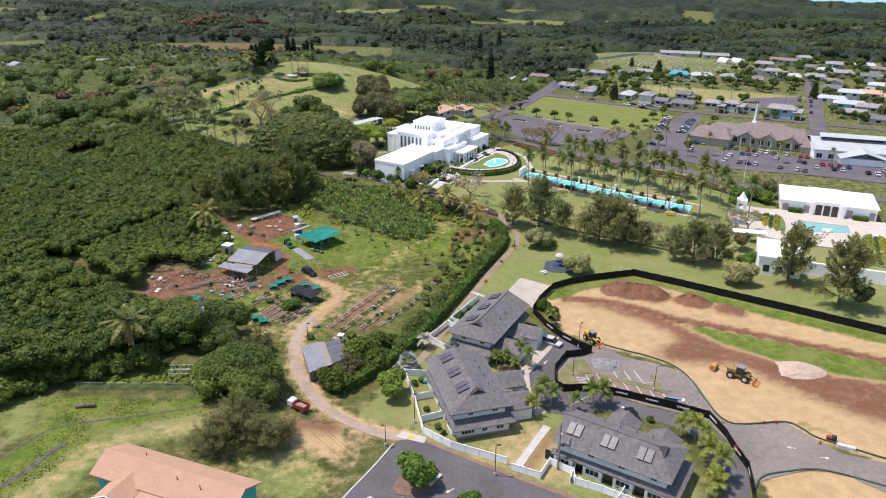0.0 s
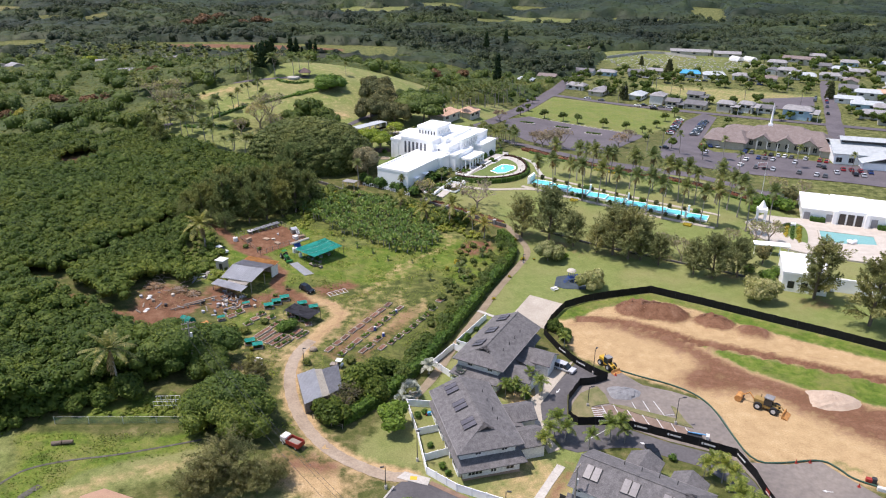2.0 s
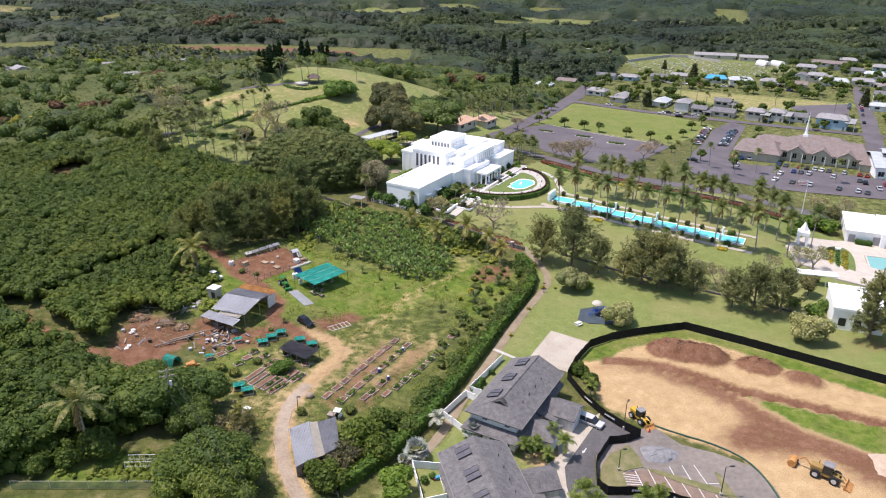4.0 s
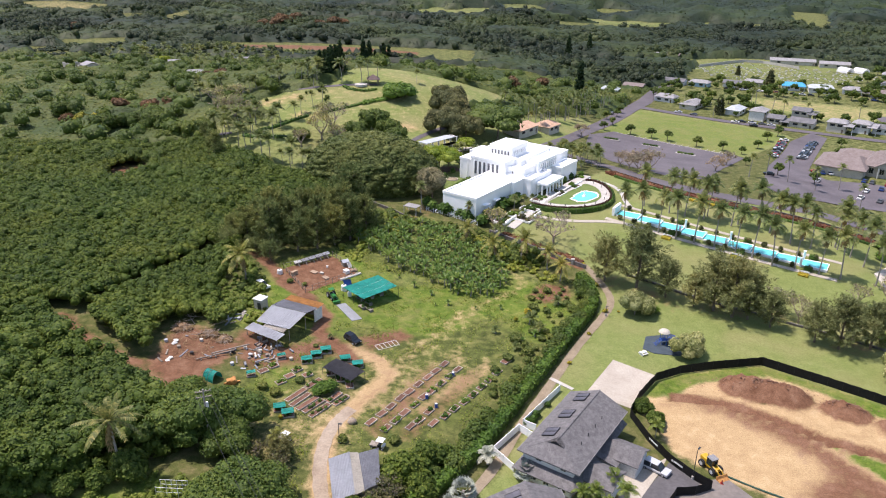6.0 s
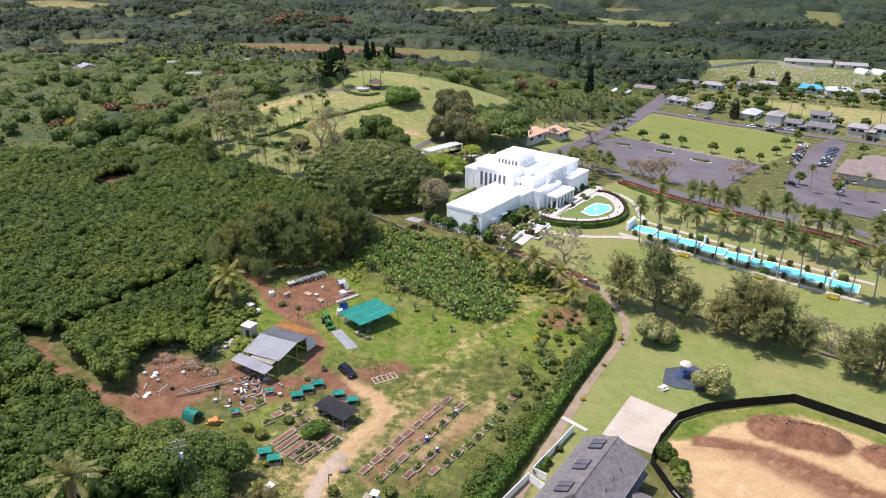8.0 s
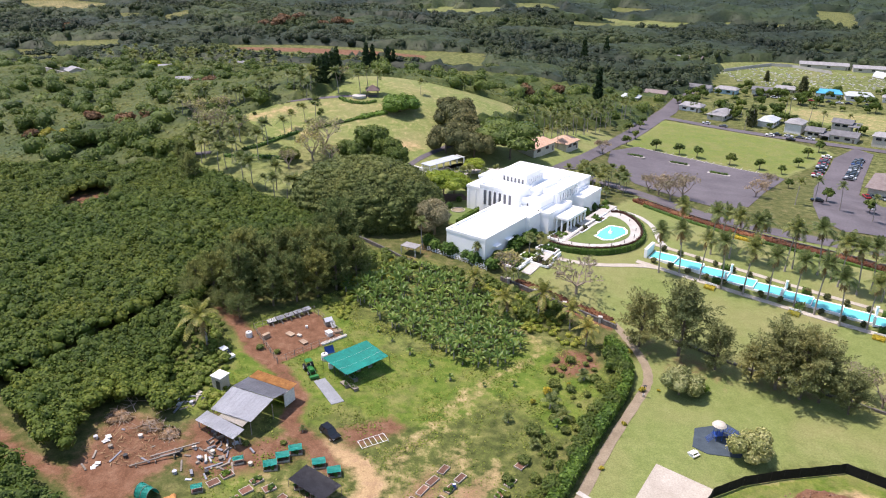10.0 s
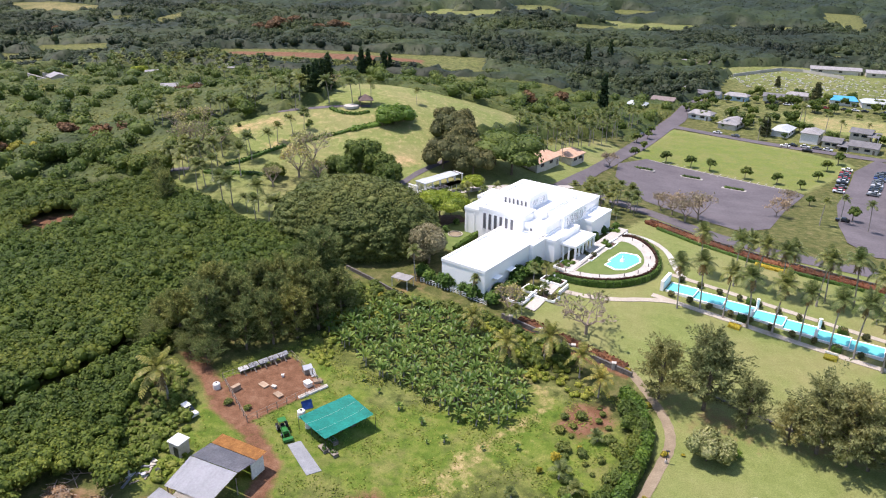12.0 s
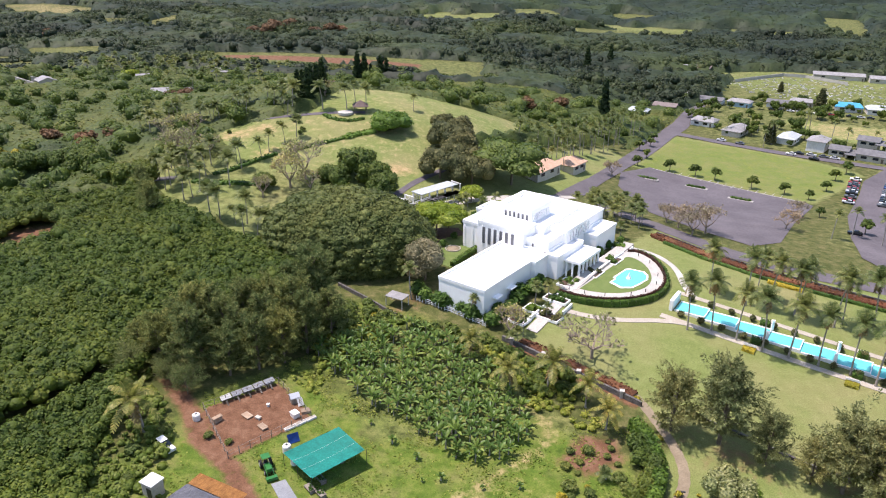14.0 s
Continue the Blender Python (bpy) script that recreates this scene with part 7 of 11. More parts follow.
plant(shrub_shape("clipped_ball", 71, 1.5, 1.05, OLIVE, "round clipped bush beside the canal", 220, 0.2, 3), spots, "round clipped bushes along the canal", vary=0.05)
for s in (18, 38, 56):
    for off in (-4.4, 4.4):
        x, y = canal_at(s + 0.6, off)
        v, f = clipped(np.random.default_rng(int(s)), [(x - CU.x, y - CU.y), (x + CU.x, y + CU.y)], 1.0, 1.2, 60, 0.22)
        tagged(part("box_hedge", mesh_of("box_hedge", v, f), HEDGE, None), "square clipped hedge block beside the canal", "hedge")
    x, y = canal_at(s, -8.0)
    v, f = clipped(np.random.default_rng(int(s) + 1), [(x - CU.x * 1.3, y - CU.y * 1.3), (x + CU.x * 1.3, y + CU.y * 1.3)], 1.2, 0.45, 60, 0.25)
    tagged(part("flower_bed", mesh_of("flower_bed", v, f), YELLOW, None), "yellow-green flower bed on the lawn", "flower bed")
    x, y = canal_at(s, -6.9)
    be = thing("garden_bench", "white slatted garden bench by the walk", "bench", pose(x, y, ground(x, y), 0, 0, math.degrees(math.atan2(CU.y, CU.x))), "garden benches")
    part("seat", boxed(-1.3, -0.25, 0.42, 1.3, 0.25, 0.5, bevel=0.02), WHITE, be)
    part("backrest", boxed(-1.3, -0.3, 0.55, 1.3, -0.24, 0.95), WHITE, be)
    for lx in (-1.15, 1.15):
        part("leg", boxed(lx - 0.05, -0.2, -0.05, lx + 0.05, 0.2, 0.42), WHITE, be)
ROYAL = palm_shape("royal_palm", 72, 11.6, 19, 4.6, 1.05, 0.9, FROND, 0.2, "tall slender palm with a smooth grey trunk beside the canal", True)
row = [(24.6, 262), (29.9, 263), (34.7, 260.2), (39.5, 257.3), (44.5, 255.8), (50.2, 254.6), (55.9, 252.6), (59.8, 249.7), (64.3, 245.8), (70.3, 245.5), (76, 243.5), (81, 241.5)]
row += [(39.6, 276.2), (44.4, 275.3), (50.1, 274.6), (58, 271.5), (66.4, 272), (69.7, 266.1), (73.3, 262.8), (78.5, 260.7), (86.4, 264), (88.9, 258.2), (32, 280)]
row += [(*canal_at(14 + k * 9.5, 16.5), 0.95) for k in range(6)] + [(*canal_at(CL + 8, 9), 1.0), (*canal_at(CL + 12, -3), 1.0), (*canal_at(CL + 18, 12), 0.95)]
plant(ROYAL, row, "palm avenue along the canal", vary=0.08)
ribbon("park_ditch_wall", [(24, 232), (30.4, 229), (39.7, 222.9), (53.8, 216.9), (62.1, 212.8), (75.4, 206.6), (84, 201)], 0.45, STONE, 0.55, 2, "low dark stone wall under the ironwoods", "wall", thick=0.9)
RED_LINE = [(22, 318), (25.4, 314), (34.7, 304.1), (47.4, 295.5), (60.1, 290.4), (74.6, 285), (92, 278), (104, 274)]
hedge("croton_hedge", [tuple(p)[:2] for p in rounded([(x, y, 0) for x, y in RED_LINE], 1)], 1.5, 1.1, RED_LEAF, "rusty red croton hedge along the road", 5, 14, 0.45)
hedge("low_green_hedge", [(x - 1.2, y - 2.0) for x, y in RED_LINE[1:]], 0.5, 0.8, HEDGE, "low green hedge in front of red shrubs", 6, 10, 0.3)
ribbon("garden_wall", [(x + 1.0, y + 2.4) for x, y in RED_LINE], 0.4, STONE, 1.1, 1, "low dark garden wall along the road", "wall", thick=1.4)
for x, y in ((52, 290.5),):
    v, f = clipped(np.random.default_rng(int(x)), [(x - 4, y + 1.5), (x + 4, y - 1.5)], 1.3, 0.6, 40, 0.3)
    tagged(part("flower_bed", mesh_of("flower_bed", v, f), YELLOW, None), "half-round yellow flower bed on the lawn", "flower bed")

# stone wall with rusty plants above the farm, white railing, planters by the temple
STONE_LINE = [(-15.5, 250.4), (-13.3, 249.1), (-6.3, 245.3), (1, 240.8), (9.4, 236.0), (13, 233.8)]
ribbon("stone_wall", STONE_LINE, 0.45, STONE, 1.15, 1, "dark lava stone wall above the farm", "wall", thick=1.5)
for x, y in STONE_LINE[1:5]:
    p = thing("wall_pier", "grey square pier in a stone wall", "pier", pose(x, y, ground(x, y)), "wall piers")
    part("shaft", boxed(-0.4, -0.4, -0.3, 0.4, 0.4, 1.5, bevel=0.03), PALE_PATH, p)
    part("cap", boxed(-0.48, -0.48, 1.5, 0.48, 0.48, 1.62, bevel=0.03), PALE_PATH, p)
hedge("bromeliad_bed", [(-11.5, 250.4), (-5, 247), (2, 242.9), (9.5, 238.5), (12, 236.8)], 1.2, 0.6, RED_LEAF, "dry reddish plants behind a stone wall", 8, 12, 0.5)


def railing(name, line, high, label, category, mat, pitch=0.9, rails=(0.25, 0.6, 0.97), post=0.06, group=""):
    root = thing(name, label, category, pose(0, 0, 0), group)
    pts = []
    for (ax, ay), (bx, by) in zip(line, line[1:]):
        n = max(1, int(math.hypot(bx - ax, by - ay) / pitch))
        pts += [(ax + (bx - ax) * k / n, ay + (by - ay) * k / n) for k in range(n)]
    pts.append(line[-1])
    for x, y in pts:
        z = ground(x, y)
        part("post", boxed(x - post, y - post, z - 0.2, x + post, y + post, z + high), mat, root)
    for r in rails:
        part("rail", sweep([(x, y, ground(x, y) + r * high) for x, y in pts], post * 0.7, 4), mat, root)
    return root


railing("white_railing", [(-37, 261.7), (-28.2, 258.5), (-19.7, 254.4)], 1.3, "white picket railing below the temple annex", "railing", WHITE, 0.8)
ribbon("boundary_wall", [(-57, 264.5), (-47, 258.5), (-41, 254.5), (-36, 252.5)], 0.4, STONE, 0.9, 1, "dark boundary wall under a large tree", "wall", thick=1.2)
shed = thing("garden_shelter", "small open shelter with a flat grey roof under a tree", "shelter", pose(-41, 259, ground(-41, 259), 0, 0, -20))
part("roof", boxed(-2.4, -1.6, 2.4, 2.4, 1.6, 2.55, bevel=0.03), ROOFS[0], shed)
for sx in (-2.2, 2.2):
    for sy in (-1.4, 1.4):
        part("post", boxed(sx - 0.07, sy - 0.07, -0.3, sx + 0.07, sy + 0.07, 2.4), TRIM, shed)
for k, (x, y, w, d) in enumerate(((-12.5, 258, 2.2, 3.6), (-9.5, 263, 2.2, 3.6), (-6.2, 260.6, 3.2, 3.2), (-4.6, 268, 3, 3), (-1.6, 276, 2.6, 5), (3.5, 283, 2.6, 5), (8.5, 292, 2.6, 5), (11.5, 303, 3, 4))):
    z = ground(x, y)
    pl = thing("planter_bed", "low white-walled planter with tropical shrubs", "planter", pose(x, y, z, 0, 0, -27), "planters by the temple")
    part("wall", boxed_frame(w * 2, d, 0.25, 0.6), WHITE, pl)
    part("soil", boxed(-w + 0.2, -d / 2 + 0.2, -0.4, w - 0.2, d / 2 - 0.2, 0.42), MULCH, pl)
    rng = np.random.default_rng(80 + k)
    v, f = lobed(rng, [(rng.uniform(-w, w) * 0.7, rng.uniform(-d, d) * 0.35, 0.8, 0.8, 0.8, 0.7) for _ in range(5)], 200, 0.34, 0.8, 1)
    part("planting", mesh_of("planting", v, f), (HEDGE, BRIGHT, OLIVE)[k % 3], pl)
ribbon("temple_steps", [(-9.5, 254.5), (-6, 262), (-2.6, 270)], 2.6, PALE_PATH, 0.25, 1, "broad pale steps beside the temple annex", "path", thick=0.4)
ribbon("temple_walk", [(-1, 274), (4, 284), (10, 297), (14, 306)], 3.0, PALE_PATH, 0.9, 1, "pale walk between the temple and the terrace", "path", thick=1.0)
for x0, y0, x1, y1 in ((-11.5, 256, -4, 270.5), (-3, 262, -1, 266), (-1.5, 271.5, 12, 297.5)):
    ribbon("white_parapet", [(x0, y0), (x1, y1)], 0.35, WHITE, 1.0, 2, "low white garden parapet wall", "wall", thick=1.6)
GARDEN_BUSH = shrub_shape("garden_shrub", 73, 1.9, 1.5, HEDGE, "leafy green shrub against a white wall", 260, 0.36)
plant(GARDEN_BUSH, [(-18.2, 256, 1.6), (-16.6, 258.6, 1.8), (-15.4, 261.5, 1.6), (-14.2, 264.5, 1.8), (-13, 267.5, 1.6), (-11, 270.5, 1.7), (-8.6, 274.6, 1.5), (-35, 263.2, 1.7), (-32, 262, 1.6), (-29, 260.6, 1.8), (-26, 259.4, 1.6), (-23, 258, 1.8), (-20.5, 256.8, 1.5), (-38, 264.5, 1.5), (5.5, 296, 1.2), (8, 301, 1.2), (12, 308, 1.1), (4, 304, 1.0), (-36, 292, 0.9), (-34, 298, 0.9)], "shrubs round the temple")
plant(palm_shape("fan_garden_palm", 74, 4.2, 14, 2.2, 0.65, 0.2, FROND, 0.13, "bushy green palm beside the white walls", thatch=False), [(-9.5, 266), (-6.5, 269), (-4, 272, 0.8), (-6.6, 260.5, 0.8), (-12, 248.6, 1.0), (-13.5, 247.6, 0.9), (2, 300), (6, 306), (12, 312), (9, 318)], "small palms by the temple")
plant(palm_shape("leaning_palm", 75, 8, 15, 3.0, 0.8, 1.6, FROND, 0.17, "leaning coconut palm below the temple annex"), [(-38.3, 262, 0.95), (-23.8, 256.5, 0.65), (-11.1, 252.3, 0.6)])
arb = thing("trellis_walk", "long white flat-roofed trellis walk behind the temple", "trellis", pose(-48, 326, ground(-48, 326), 0, 0, 54))
for k in range(9):
    part("beam", boxed(-14 + k * 3.4, -2.2, 2.7, -13.6 + k * 3.4, 2.2, 2.95), TRIM, arb)
    for sy in (-1.9, 1.9):
        part("post", boxed(-14 + k * 3.4, sy - 0.15, -0.8, -13.6 + k * 3.4, sy + 0.15, 2.7), TRIM, arb)
part("roof", boxed(-4, -2.4, 2.95, 12, 2.4, 3.1), ROOFS[2], arb)

# ---- visitor centre and its plaza ----
CREAM_STONE = surface("cream_paving", (0.42, 0.37, 0.31), (0.52, 0.47, 0.41), 0.4, 0.85, 0.15, 0.01)
drape("plaza", [(92, 248), (102, 260), (117, 263), (147, 253), (158, 250), (152, 222), (126, 214), (104, 222), (98, 226), (91, 236)], CREAM_STONE, 0.5, 4, 1.2, "cream paved plaza round a square pool", "plaza")
vc = thing("visitor_centre", "low white flat-roofed visitor centre with dark glass doors", "visitor centre", pose(116.5, 263.2, ground(124, 268) - 0.2, 0, 0, -18.4))
part("wall", boxed(0, 0, -1, 31, 18, 4.6, bevel=0.04), WHITE, vc)
part("centre_block", boxed(9.5, -0.8, -1, 20.5, 17, 5.6, bevel=0.04), WHITE, vc)
part("roof_edge", boxed(-0.5, -0.5, 4.6, 9.4, 18.5, 4.9), WHITE, vc)
part("roof_edge", boxed(20.6, -0.5, 4.6, 31.5, 18.5, 4.9), WHITE, vc)
for k in range(3):
    d = part("door", boxed(11.4 + k * 2.6, -0.95, 0, 13.4 + k * 2.6, -0.82, 4.4), plain("bronze_glass", (0.06, 0.05, 0.045), 0.2), vc, "dark bronze glass door")
    for j in range(4):
        part("bar", boxed(11.4 + k * 2.6, -1.0, 0.2 + j * 1.2, 13.4 + k * 2.6, -0.94, 0.28 + j * 1.2), DARK, d)
for x0 in (0.6, 7.6, 21.4, 28.6):
    part("screen", boxed(x0, -0.15, -0.4, x0 + 1.9, -0.02, 3.4), plain("grey_screen", (0.33, 0.32, 0.33), 0.7), vc, "grey slatted wall screen")
for x0 in (9.6, 19.4):
    part("pier", boxed(x0, -1.6, -0.6, x0 + 1.2, -0.85, 5.2), WHITE, vc)
for a, b in (((2.6, -1.0), (7.4, -1.0)), ((23.4, -1.0), (28.4, -1.0))):
    m = vc.matrix_basis
    pa, pb = m @ Vector((*a, 0)), m @ Vector((*b, 0))
    hedge("wall_hedge", [(pa.x, pa.y), (pb.x, pb.y)], 0.7, 2.0, HEDGE, "clipped hedge against a white wall", 11, 40, 0.3)
PLAZA_WATER = plain("fountain_water", (0.2, 0.42, 0.39), 0.06)
vp = thing("plaza_pool", "square turquoise fountain pool with pale rim", "pool", pose(122.8, 240.9, ground(122.8, 240.9) + 0.5, 0, 0, -17))
part("rim", boxed_frame(17.0, 15.4, 0.5, 0.35), CREAM_STONE, vp)
part("water", boxed(-8.1, -7.3, -0.6, 8.1, 7.3, 0.22), PLAZA_WATER, vp)
rng = np.random.default_rng(6)
v, f = lobed(rng, [(rng.uniform(-1.5, 1.5), rng.uniform(-1.5, 0.5) - 1, 0.8, 0.8, 0.8, 0.9) for _ in range(5)], 160, 0.25, 0.8, 1)
part("spray", mesh_of("spray", v, f), WHITE, vp, "white splashing fountain")
for cx, cy, turn in ((104.8, 240.9, -22), (128.3, 218.0, -22)):
    b = thing("flower_garden", "oval lawn bed with bands of yellow and orange flowers", "flower bed", pose(cx, cy, ground(cx, cy) + 0.55, 0, 0, turn), "flower gardens of the plaza")
    part("lawn", prism(bmesh.new(), ring_of([(-4.6, -15), (4.6, -15), (4.6, 13), (-4.6, 13)], 3), -0.4, 0.15), LAWN, b)
    for sx in (-1.9, 1.9):
        rng = np.random.default_rng(int(cx + sx * 10))
        v, f = lobed(rng, [(sx + rng.uniform(-0.25, 0.25), -13 + k * 1.6, 0.25, 0.85, 0.95, 0.35) for k in range(15)], 450, 0.3, 0.85, 1)
        part("flower_band", mesh_of("flower_band", v, f), YELLOW, b, "band of yellow flowers")
    rng = np.random.default_rng(int(cx))
    v, f = lobed(rng, [(0, -13 + k * 1.6, 0.25, 0.7, 0.9, 0.35) for k in range(15)], 280, 0.3, 0.85, 1)
    part("green_band", mesh_of("green_band", v, f), HEDGE, b)
    part("end_stone", boxed(-0.8, 9.4, 0, 0.8, 10.6, 1.0, bevel=0.05), WHITE, b)
tw = thing("bell_tower", "white four-legged bell tower with pointed top", "tower", pose(98.5, 252.5, ground(98.5, 252.5), 0, 0, -18))
for sx in (-1.2, 1.2):
    for sy in (-1.2, 1.2):
        part("leg", boxed(sx - 0.35, sy - 0.35, -0.5, sx + 0.35, sy + 0.35, 3.6), WHITE, tw)
part("cap", boxed(-1.7, -1.7, 3.6, 1.7, 1.7, 4.8, bevel=0.1), WHITE, tw)
part("peak", tube(bmesh.new(), (0, 0, 4.8), (0, 0, 7.6), 1.5, 0.1, 4), WHITE, tw)
fp = thing("flagpole", "tall white flagpole with a striped flag", "flagpole", pose(105, 272, ground(105, 272)))
part("pole", tubes([((0, 0, -0.3), (0, 0, 16), 0.11, 0.06)], 8), WHITE, fp)
bm = bmesh.new()
flag = part("flag", boxed(-3.1, -0.03, 14.2, -0.1, 0.03, 15.9), WHITE, fp, "red and white striped flag")
for k in range(4):
    part("stripe", boxed(-3.12, -0.05, 14.2 + k * 0.45, -0.09, 0.05, 14.4 + k * 0.45), plain("flag_red", (0.45, 0.06, 0.08), 0.7), flag)
low = thing("terrace_building", "white flat-roofed terrace building below the plaza", "building", pose(85.1, 197.3, ground(85.1, 197.3), 0, 0, -16.6))
part("wall", boxed(0, 0, -1, 11, 14, 5.0, bevel=0.05), WHITE, low)
part("parapet", boxed_frame(11.4, 14.4, 0.35, 0.6), WHITE, low).matrix_basis = pose(5.5, 7, 5.02)
part("roof_step", boxed(2, 5, 5.0, 9, 13, 5.6, bevel=0.04), WHITE, low)
part("long_wall", boxed(11.02, 4, -1, 37, 4.6, 3.8, bevel=0.04), WHITE, low, "long white retaining wall")
part("side_wall", boxed(36.4, -2, -1, 37, 3.98, 3.4, bevel=0.04), WHITE, low)
for k in range(3):
    part("window", boxed(1.4 + k * 3.2, -0.06, 1.0, 3.0 + k * 3.2, 0.03, 3.0), GLASS, low)
perg = thing("white_pergola", "white flat pergola with slim posts", "pergola", pose(91, 222, ground(91, 222), 0, 0, -10))
part("roof", boxed(-5, -1.6, 3.0, 5, 1.6, 3.25), WHITE, perg)
for k in range(5):
    part("post", boxed(-4.8 + k * 2.3, -1.4, -0.4, -4.6 + k * 2.3, -1.2, 3.0), WHITE, perg)
PALE_TREE = tree_shape("pale_flowering_tree", 76, 6.2, 4.2, 12, 2400, 0.34, PALE, 0.05, 0.95, "rounded tree with pale cream-green leaves")
plant(PALE_TREE, [(77.7, 190.5, 1.05), (24.6, 211.5, 0.8), (35, 194.2, 0.8), (27.5, 212, 0.5)], "pale-leaved rounded trees")
plant(shrub_shape("lime_shrub", 77, 2.6, 2.4, BRIGHT, "bright lime green shrub under trees", 420, 0.35), [(84, 203, 1.1), (88, 206, 1.0), (80, 208, 0.9), (29.5, 213.5, 0.6), (104, 270, 1.6), (110, 272, 1.7), (114, 270, 1.6), (99, 262, 1.0)], "lime green shrubs")
plant(tree_shape("park_tree", 78, 9, 4.6, 10, 1500, 0.45, OLIVE, 0.2, 1.0, "grey-green park tree above the lawn"), [(86, 214, 0.6), (96, 208, 0.7), (118, 278, 0.7), (104, 178, 0.7)], "park trees")
plant(shrub_shape("yellow_shrub", 79, 0.9, 0.7, YELLOW, "small yellow shrub beside the path", 160, 0.2, 3), [(12.4, 235.2), (15.6, 224.6), (17.4, 211.5), (13.4, 199.5, 0.7), (9, 186.5, 0.7), (2.6, 168, 0.7), (-2, 158, 0.7), (20.8, 212, 0.5)], "yellow shrubs along the path")

# ---- the farm ----
TIN = surface("grey_tin", (0.36, 0.37, 0.4), (0.46, 0.475, 0.51), 0.35, 0.55, 0.1, 0.02, 0.1, 8, "Object", 0.0, 0.08)
DARK_TIN = surface("dark_tin", (0.17, 0.175, 0.2), (0.26, 0.265, 0.295), 0.5, 0.55, 0.15, 0.02, 0.1, 8, "Object")
RUSTY_TIN = surface("rusted_tin", (0.3, 0.13, 0.04), (0.55, 0.27, 0.08), 1.1, 0.9, 0.3, 0.02, 0, 5, "Object")
TEAL = surface("teal_shade_cloth", (0.005, 0.27, 0.215), (0.012, 0.37, 0.3), 0.35, 0.65, 0.35, 0.06, 0, 8, "Object")
GREY_CLOTH = surface("dark_shade_cloth", (0.018, 0.018, 0.024), (0.04, 0.04, 0.05), 0.6, 0.7, 0.3, 0.04, 0, 8, "Object")
TIMBER = surface("weathered_timber", (0.15, 0.125, 0.1), (0.3, 0.26, 0.215), 1.5, 0.9, 0.4, 0.02, 0, 8, "Object", 0.25)
SOIL = surface("bed_soil", (0.1, 0.045, 0.028), (0.19, 0.095, 0.06), 1.5, 0.95, 0.7, 0.06, 0, 6, "Object", 0.3)
PLASTIC = plain("white_plastic", (0.72, 0.72, 0.7), 0.45)
BLUE = plain("blue_plastic", (0.02, 0.08, 0.35), 0.4)
TRACTOR = plain("tractor_green", (0.02, 0.16, 0.03), 0.4)
CAR_BLACK = plain("black_car_paint", (0.012, 0.013, 0.016), 0.15, 0.3)
CAR_SILVER = plain("silver_car_paint", (0.55, 0.56, 0.58), 0.3, 0.15)
RUBBER = plain("rubber", (0.015, 0.015, 0.015), 0.9)
TRUCK_RED = plain("red_truck_paint", (0.32, 0.03, 0.02), 0.4)
DIGGER = plain("digger_yellow", (0.55, 0.33, 0.02), 0.45)
DIGGER_OLD = plain("digger_ochre", (0.3, 0.19, 0.055), 0.7)
LAMP_GLASS = plain("lamp_glass", (0.6, 0.6, 0.58), 0.15)


def flat(x, y, turn=0.0, lift=0.0):
    return pose(x, y, ground(x, y) + lift, 0, 0, turn)


def sheet_roof(corners, thick=0.05, sag=0.0, ribs=0):
    """A thin roof sheet over four corners (x, y, z), with ribs or a sag."""
    a, b, c, d = (Vector(p) for p in corners)
    bm, n, k = bmesh.new(), max(6, ribs * 2), 6
    rows = []
    for i in range(n + 1):
        u = i / n
        row = []
        for j in range(k + 1):
            w = j / k
            p = a.lerp(b, u).lerp(d.lerp(c, u), w)
            p = p + Vector((0, 0, (0.035 if ribs and i % 2 else 0) - sag * 16 * u * (1 - u) * w * (1 - w)))
            row.append(p)
        rows.append(row)
    loft(bm, rows, closed=False)
    bmesh.ops.solidify(bm, geom=bm.faces[:], thickness=thick)
    bmesh.ops.recalc_face_normals(bm, faces=bm.faces)
    return bm


def wheel(parent, x, y, r, w, name="wheel", side=0.0):
    t = part(name, tube(bmesh.new(), (x, y - w / 2, r), (x, y + w / 2, r), r, r, 16), RUBBER, parent)
    part("rim", tube(bmesh.new(), (x, y - w / 2 - 0.02, r), (x, y + w / 2 + 0.02, r), r * 0.55, r * 0.55, 12), CAR_SILVER, t)
    return t


